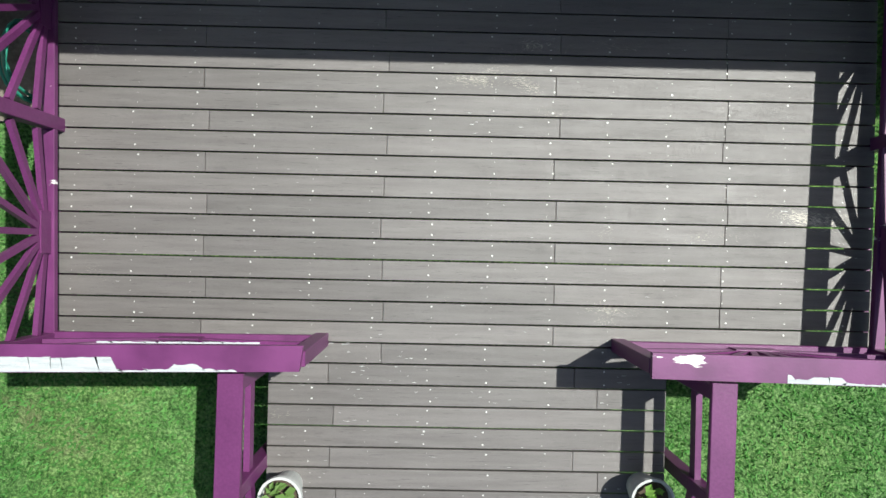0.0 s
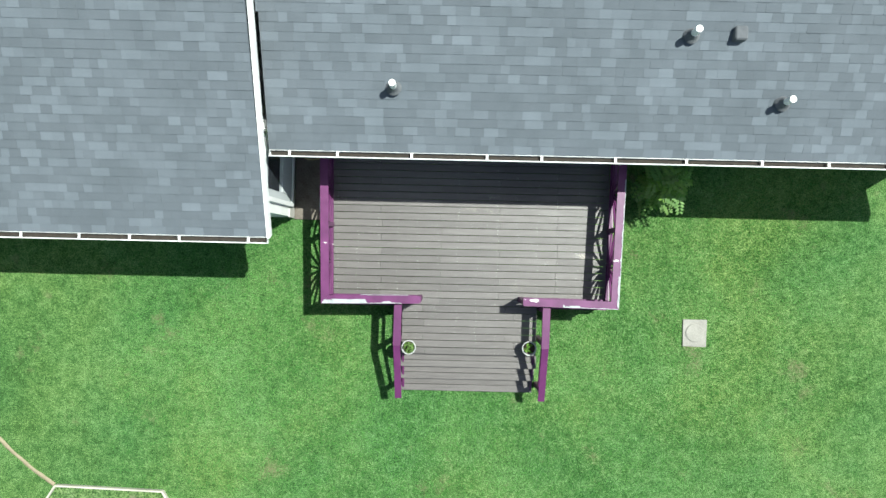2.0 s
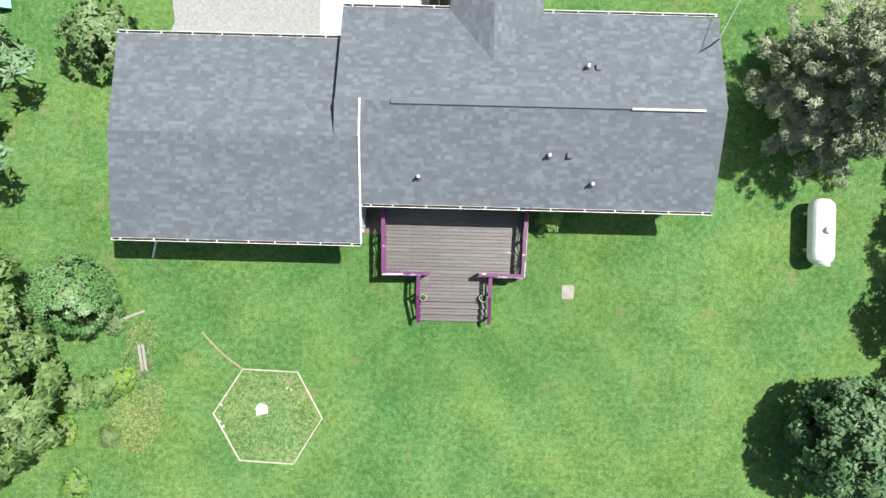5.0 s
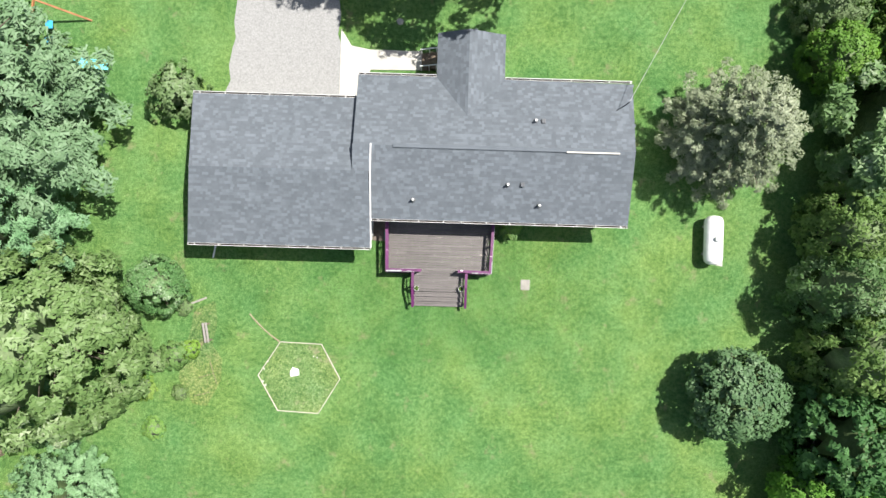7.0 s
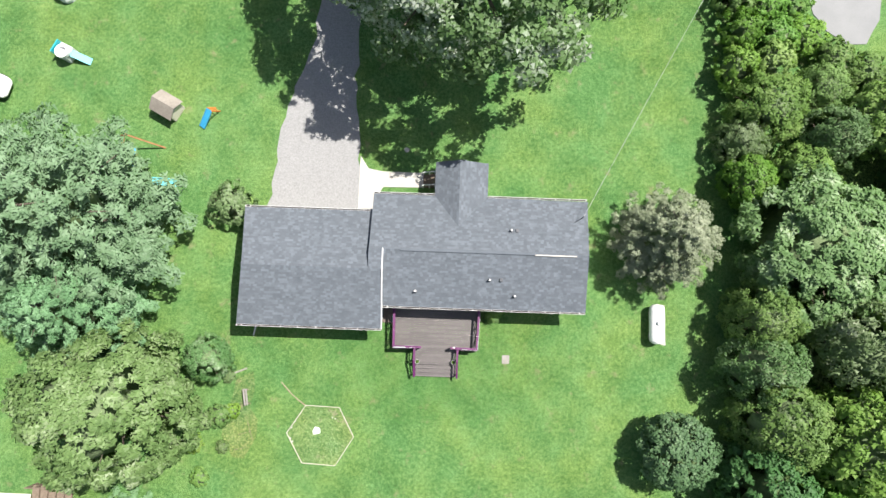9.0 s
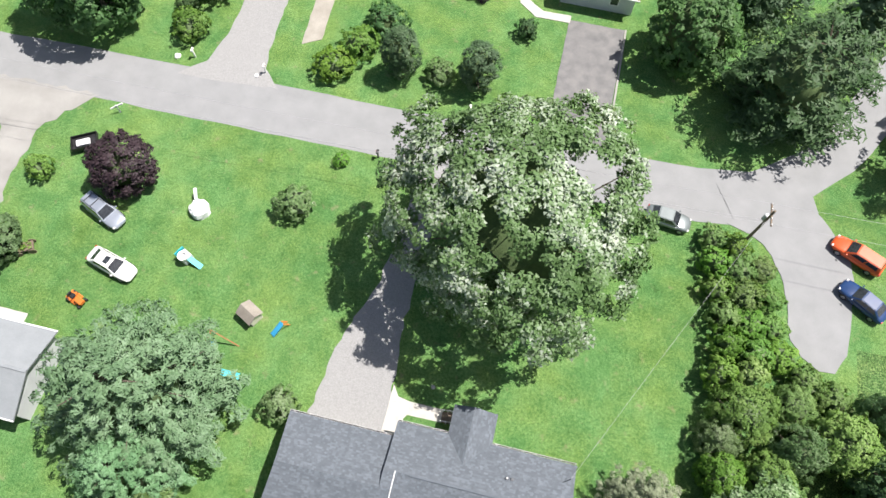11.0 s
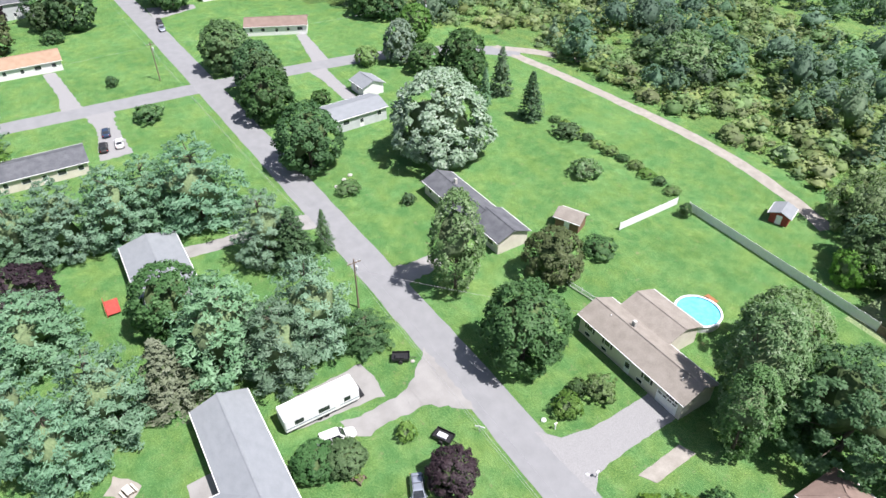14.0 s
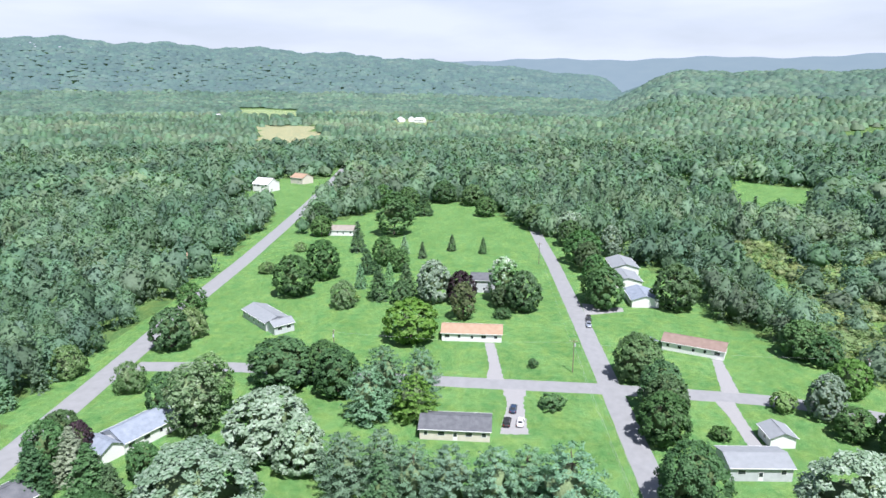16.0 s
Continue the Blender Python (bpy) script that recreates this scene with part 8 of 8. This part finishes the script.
def mailbox(x, y, ang, tall, body_mat, label):
    ob = thing("mailbox", pose(x, y, 0, 0, 0, ang), label, "mailbox", "roadside mailboxes")
    part("post", box(-0.06, 0.06, -0.06, 0.06, 0, tall), body_mat, ob)
    bm = box(-0.11, 0.11, -0.24, 0.24, tall, tall + 0.22, 0.05)
    part("box", bm, body_mat, ob)
    part("flag", box(0.112, 0.125, -0.05, 0.1, tall + 0.12, tall + 0.28), MAT_RED, ob)
    return ob


mailbox(-35.1, 38.3, 5, 1.0, MAT_WHITE, "white mailbox on a post at the road edge")
mailbox(-27.2, 38.1, 5, 1.0, MAT_WHITE, "white mailbox on a post at the road edge")
mailbox(-13.1, 30.95, 180, 0.9, MAT_BLACK, "black mailbox on a post at the road edge")
mailbox(-5.5, 38.0, 5, 1.1, MAT_WHITE, "white mailbox on a post at the road edge")
rocks("stone", [(-36.9, 37.9, 0.35), (-28.0, 37.4, 0.25)], MAT_WHITE, "white-painted stone beside the mailbox")
sign = thing("yard_ornament", pose(-39.8, 30.0, 0, 0, 0, 30), "white wooden yard ornament beside the road", "ornament")
part("post", box(-0.06, 0.06, -0.06, 0.06, 0, 1.1), MAT_WHITE, sign)
part("arm", beam((-0.6, 0, 0.75), (0.7, 0, 1.15), 0.1, 0.16), MAT_WHITE, sign)

# round pool behind the tan-roofed house
MAT_WATER = surface("clear_pool_water", (0.1, 0.5, 0.66), (0.18, 0.62, 0.76), 1.2, 4, 0.03, 0.1, 0.02, 0, 0, None, 0.6)
pool = thing("swimming_pool", pose(-39.9, 69.4, 0), "round above-ground pool with bright blue water", "pool")
part("wall", lathe([(3.42, 0), (3.42, 1.2), (3.3, 1.2), (3.3, 0.01)], 48, None, True), MAT_WHITE, pool)
part("rim", lathe([(3.55, 1.2), (3.55, 1.26), (3.22, 1.26), (3.22, 1.2)], 48, None, True), MAT_WHITE, pool)
part("water", lathe([(3.29, 0.9), (3.29, 1.06), (1.6, 1.065), (0.05, 1.065)], 48), MAT_WATER, pool)
part("ladder", beam((-1.2, 3.3, 1.5), (-1.2, 4.3, 0.0), 0.5, 0.06), MAT_CEDAR, pool)
part("platform", box(-1.9, 0.1, 3.5, 4.4, 1.0, 1.1), MAT_CEDAR, pool)


def fence(p, q, height, board_w, gap, material, label, solid=True):
    p, q = Vector(p), Vector(q)
    d, ob = q - p, None
    ang = math.degrees(math.atan2(d.y, d.x))
    ob = thing("fence", pose(p.x, p.y, 0, 0, 0, ang), label, "fence")
    n = max(1, round(d.length / 2.4))
    for k in range(n + 1):
        part("post", box(k * d.length / n - 0.06, k * d.length / n + 0.06, -0.06, 0.06, 0, height + 0.12, 0.01), material, ob)
    for k in range(n):
        x0, x1 = k * d.length / n + 0.062, (k + 1) * d.length / n - 0.062
        for z in (height * 0.18, height * 0.85):
            part("rail", box(x0, x1, -0.035, 0.035, z - 0.05, z + 0.05), material, ob)
        if solid:
            part("panel", box(x0, x1, -0.015, 0.015, 0.06, height), material, ob)
        else:
            j = x0 + 0.1
            while j < x1:
                part("slat", box(j - board_w / 2, j + board_w / 2, -0.05, -0.036, 0.05, height), material, ob)
                j += board_w + gap
    return ob


fence((-55.8, 57.6), (-50.0, 58.6), 1.1, 0.08, 0.14, MAT_WHITE, "white picket fence beside the house", False)
fence((-62.3, 75.0), (-62.7, 89.8), 1.6, 0.1, 0, MAT_WHITE, "white panelled garden fence")
fence((-23.8, 89.4), (13, 89.6), 1.5, 0.12, 0.03, MAT_POLE, "weathered wooden board fence along the wood edge", False)
fence((-60.3, 90.3), (-24, 89.5), 1.7, 0.1, 0, MAT_WHITE, "long white panelled garden fence")
# terrace behind the brown-roofed house
terr = thing("terrace", pose(1.2, 62.6, 0, 0, 0, -9), "raised pale wooden terrace with a dark rail", "deck")
part("floor", box(-4.5, 4.5, -1.2, 1.4, 0.4, 0.55), MAT_CONCRETE, terr)
for k in range(10):
    part("post", box(-4.5 + k - 0.04, -4.5 + k + 0.04, 1.32, 1.4, 0, 1.4), MAT_POLE, terr)
part("rail", box(-4.55, 4.55, 1.3, 1.42, 1.4, 1.46), MAT_POLE, terr)
part("floor_edge", box(-4.5, 4.5, 1.402, 1.43, 0.35, 0.56), MAT_POLE, terr)
patch("dirt_bed", [(-24.8, 42.5), (-25.3, 49.8), (-23.3, 50.6), (-22.9, 43.6)], MAT_DIRT, 0.05, "long bare dirt bed edged with boards", "garden", 0.05, 9)
patch("dirt_patch", [(-57, -10.2), (-54.2, -7.6), (-51.8, -9.3), (-55.2, -11.6)], MAT_DIRT, 0.015, "bare dirt round a small table", "ground", 0.3, 4)
table = thing("picnic_table", pose(-53.8, -9.2, 0, 0, 0, 20), "weathered grey picnic table on bare dirt", "table")
part("top", box(-0.7, 0.7, -0.4, 0.4, 0.7, 0.75, 0.01), MAT_SIDING_TAN, table)
for sy in (-0.7, 0.7):
    part("seat", box(-0.7, 0.7, sy - 0.12, sy + 0.12, 0.42, 0.46, 0.01), MAT_SIDING_TAN, table)
for sx in (-0.5, 0.5):
    part("leg", beam((sx, -0.65, 0), (sx, 0.3, 0.7), 0.06, 0.08), MAT_POLE, table)
    part("leg", beam((sx, 0.65, 0), (sx, -0.3, 0.7), 0.07, 0.08), MAT_POLE, table)
rdeck = thing("back_deck", pose(-93.5, -3.2, 0), "red-stained back deck against the grey-roofed house", "deck")
MAT_REDDECK = surface("red_stained_boards", (0.36, 0.05, 0.04), (0.5, 0.1, 0.075), 2, 20, 0.6, 0.2)
for k in range(12):
    part("board", box(4.0, 7.6, -0.9 - k * 0.16 - 0.15, -0.9 - k * 0.16, 0.4, 0.45), MAT_REDDECK, rdeck)
part("rail", box(4.0, 7.6, -2.9, -2.82, 1.2, 1.28), MAT_REDDECK, rdeck)
for k in range(7):
    part("post", box(4.0 + k * 0.58, 4.08 + k * 0.58, -2.9, -2.82, 0, 1.2), MAT_REDDECK, rdeck)
# stair landing of the neighbour to the south-west
sw = thing("wooden_landing", pose(-26.5, -14, 0, 0, 0, 0), "weathered wooden landing with a stair rail", "deck")
for k in range(14):
    part("board", box(-2.2, 0.2, -2.6 + k * 0.2, -2.41 + k * 0.2, 0.5, 0.54), MAT_SIDING_TAN, sw)
for k in range(5):
    part("step", box(0.25 + k * 0.5, 0.7 + k * 0.5, -0.1, 0.75, 0.0, 0.5 - k * 0.09), MAT_POLE, sw)
for yy in (-0.12, 0.77):
    part("rail", beam((0.2, yy, 1.35), (2.8, yy, 0.95), 0.06, 0.08), MAT_POLE, sw)
    for k in range(6):
        part("post", box(0.25 + k * 0.5, 0.33 + k * 0.5, yy - 0.04, yy + 0.04, 0, 1.3 - k * 0.075), MAT_POLE, sw)


# ---- poles and wires ----
def utility_pole(x, y, h, ang, label, gear=True):
    ob = thing("utility_pole", pose(x, y, 0, 0, 0, ang), label, "utility pole", "roadside poles")
    part("shaft", tube((0, 0, 0), (0, 0, h), 0.15, 0.1, 12), MAT_POLE, ob)
    part("crossarm", box(-1.1, 1.1, -0.06, 0.06, h - 0.75, h - 0.62), MAT_POLE, ob)
    for xx in (-1.0, -0.4, 0.5, 1.0):
        part("insulator", lathe([(0.03, 0), (0.05, 0.04), (0.03, 0.08), (0.045, 0.12), (0.01, 0.14)], 10), MAT_WHITE, ob, "", pose(xx, 0, h - 0.62))
    if gear:
        part("transformer", lathe([(0.2, 0), (0.22, 0.05), (0.22, 0.7), (0.18, 0.78), (0.05, 0.8)], 16), MAT_SIDING_GREY, ob, "", pose(0.34, 0, h - 2.2))
    return ob


POLES = [(21.8, 29.7, 6.8), (-68.3, 27.0, 9.5), (-171.3, 20.8, 10.0), (-286, 17, 10), (62, 30, 9.5), (-174, -48, 9.5), (-166, 96, 9.5)]
for x, y, h in POLES:
    utility_pole(x, y, h, 90 if abs(x) < 300 and -60 < y < 60 and x > -300 and not (y < -20) else 0, "weathered wooden utility pole with a crossarm")


def wire(p, q, sag, r=0.012):
    cu = bpy.data.curves.new("wire", "CURVE")
    cu.dimensions, cu.bevel_depth, cu.bevel_resolution = "3D", r, 1
    sp = cu.splines.new("POLY")
    sp.points.add(24)
    for k in range(25):
        f = k / 24
        v = Vector(p).lerp(Vector(q), f)
        sp.points[k].co = (v.x, v.y, v.z - sag * 4 * f * (1 - f), 1)
    cu.materials.append(MAT_WIRE)
    ob = new("power_line", cu)
    return tagged(ob, "thin pale overhead power line between poles", "cable", "overhead lines")


MAT_WIRE = surface("grey_aluminium_cable", (0.26, 0.26, 0.27), (0.38, 0.38, 0.39), 5, 30, 0.5, 0.05)
top = lambda k, dx=0.0, dz=-0.55: (POLES[k][0], POLES[k][1] + dx, POLES[k][2] + dz)
wire(top(0, 0, -1.6), (9.15, 5.4, roof_z(5.4) + 0.85), 0.5, 0.011)
for dx in (-1.0, 1.0):
    wire(top(0, dx), top(1, dx), 0.9)
    wire(top(1, dx), top(2, dx), 1.0)
    wire(top(2, dx), top(3, dx), 1.0)
    wire(top(0, dx), top(4, dx), 0.5)
wire(top(0, 0, -1.8), top(1, 0, -1.8), 1.2, 0.02)
wire(top(1, 0, -1.8), top(2, 0, -1.8), 1.2, 0.02)
wire(top(1, 0, -1.8), (-46.4, 52, 4.4), 0.5, 0.015)
wire(top(2, 0, -1.0), top(5, 0, -0.6), 1.0)
wire(top(2, 0, -1.0), top(6, 0, -0.6), 1.0)
# ---- boards and shingles, piece by piece ----
BOARD_MESH = {}


def board(x0, x1, y, z, parent, rs, w=BOARD):
    key = (round(x1 - x0, 1), round(w, 3))
    if key not in BOARD_MESH:
        bm = box(-0.5, 0.5, -w / 2, w / 2, -0.028, 0)
        bmesh.ops.bevel(bm, geom=[e for e in bm.edges if abs(e.verts[0].co.z) < 1e-4 and abs(e.verts[1].co.z) < 1e-4], offset=0.002, segments=1, affect="EDGES")
        BOARD_MESH[key] = mesh_of(bm, "board", MAT_DECK)
    ob = part("board", BOARD_MESH[key], None, parent)
    ob.matrix_basis = pose((x0 + x1) / 2, y, z + rs.uniform(-0.0015, 0.001), rs.uniform(-0.4, 0.4), 0, rs.uniform(-0.05, 0.05)) @ Matrix.Diagonal((x1 - x0 - 0.003, 1, 1, 1))


rs = random.Random(4)
for row in range(29):
    y = -0.3 - (row + 0.5) * PITCH
    x0, x1 = (-2.86, 2.78) if row < 22 else (-1.36, 1.37)
    cuts = [[-1.82, 0.58], [-0.6, 1.75], [-1.82, 0.6, 1.75], [-0.6, 1.74]][row % 4] if row < 22 else [[-0.9], [], [-0.95, 0.75], [0.9]][row % 4]
    edges = [x0] + [c + rs.uniform(-0.02, 0.02) for c in cuts if x0 < c < x1] + [x1]
    for a, b in zip(edges, edges[1:]):
        board(a, b, y, DECK_Z, deck, rs)
for k, z in enumerate((0.415, 0.275, 0.135)):
    for j in range(2):
        y = -4.45 - k * 0.275 - (j + 0.5) * 0.137
        board(-1.38 - 0.02 * k, 1.4 - 0.02 * k, y, z, deck, rs, 0.128)
for roof_part, p in near_shingles:
    me = bpy.data.meshes.new("shingle")
    mid = (p[0] + p[2]) / 2
    me.from_pydata([tuple(v - mid) for v in p], [], SHINGLE_FACES)
    me.materials.append(MAT_SHINGLE)
    part("shingle", me, None, roof_part, "", Matrix.Translation(mid))
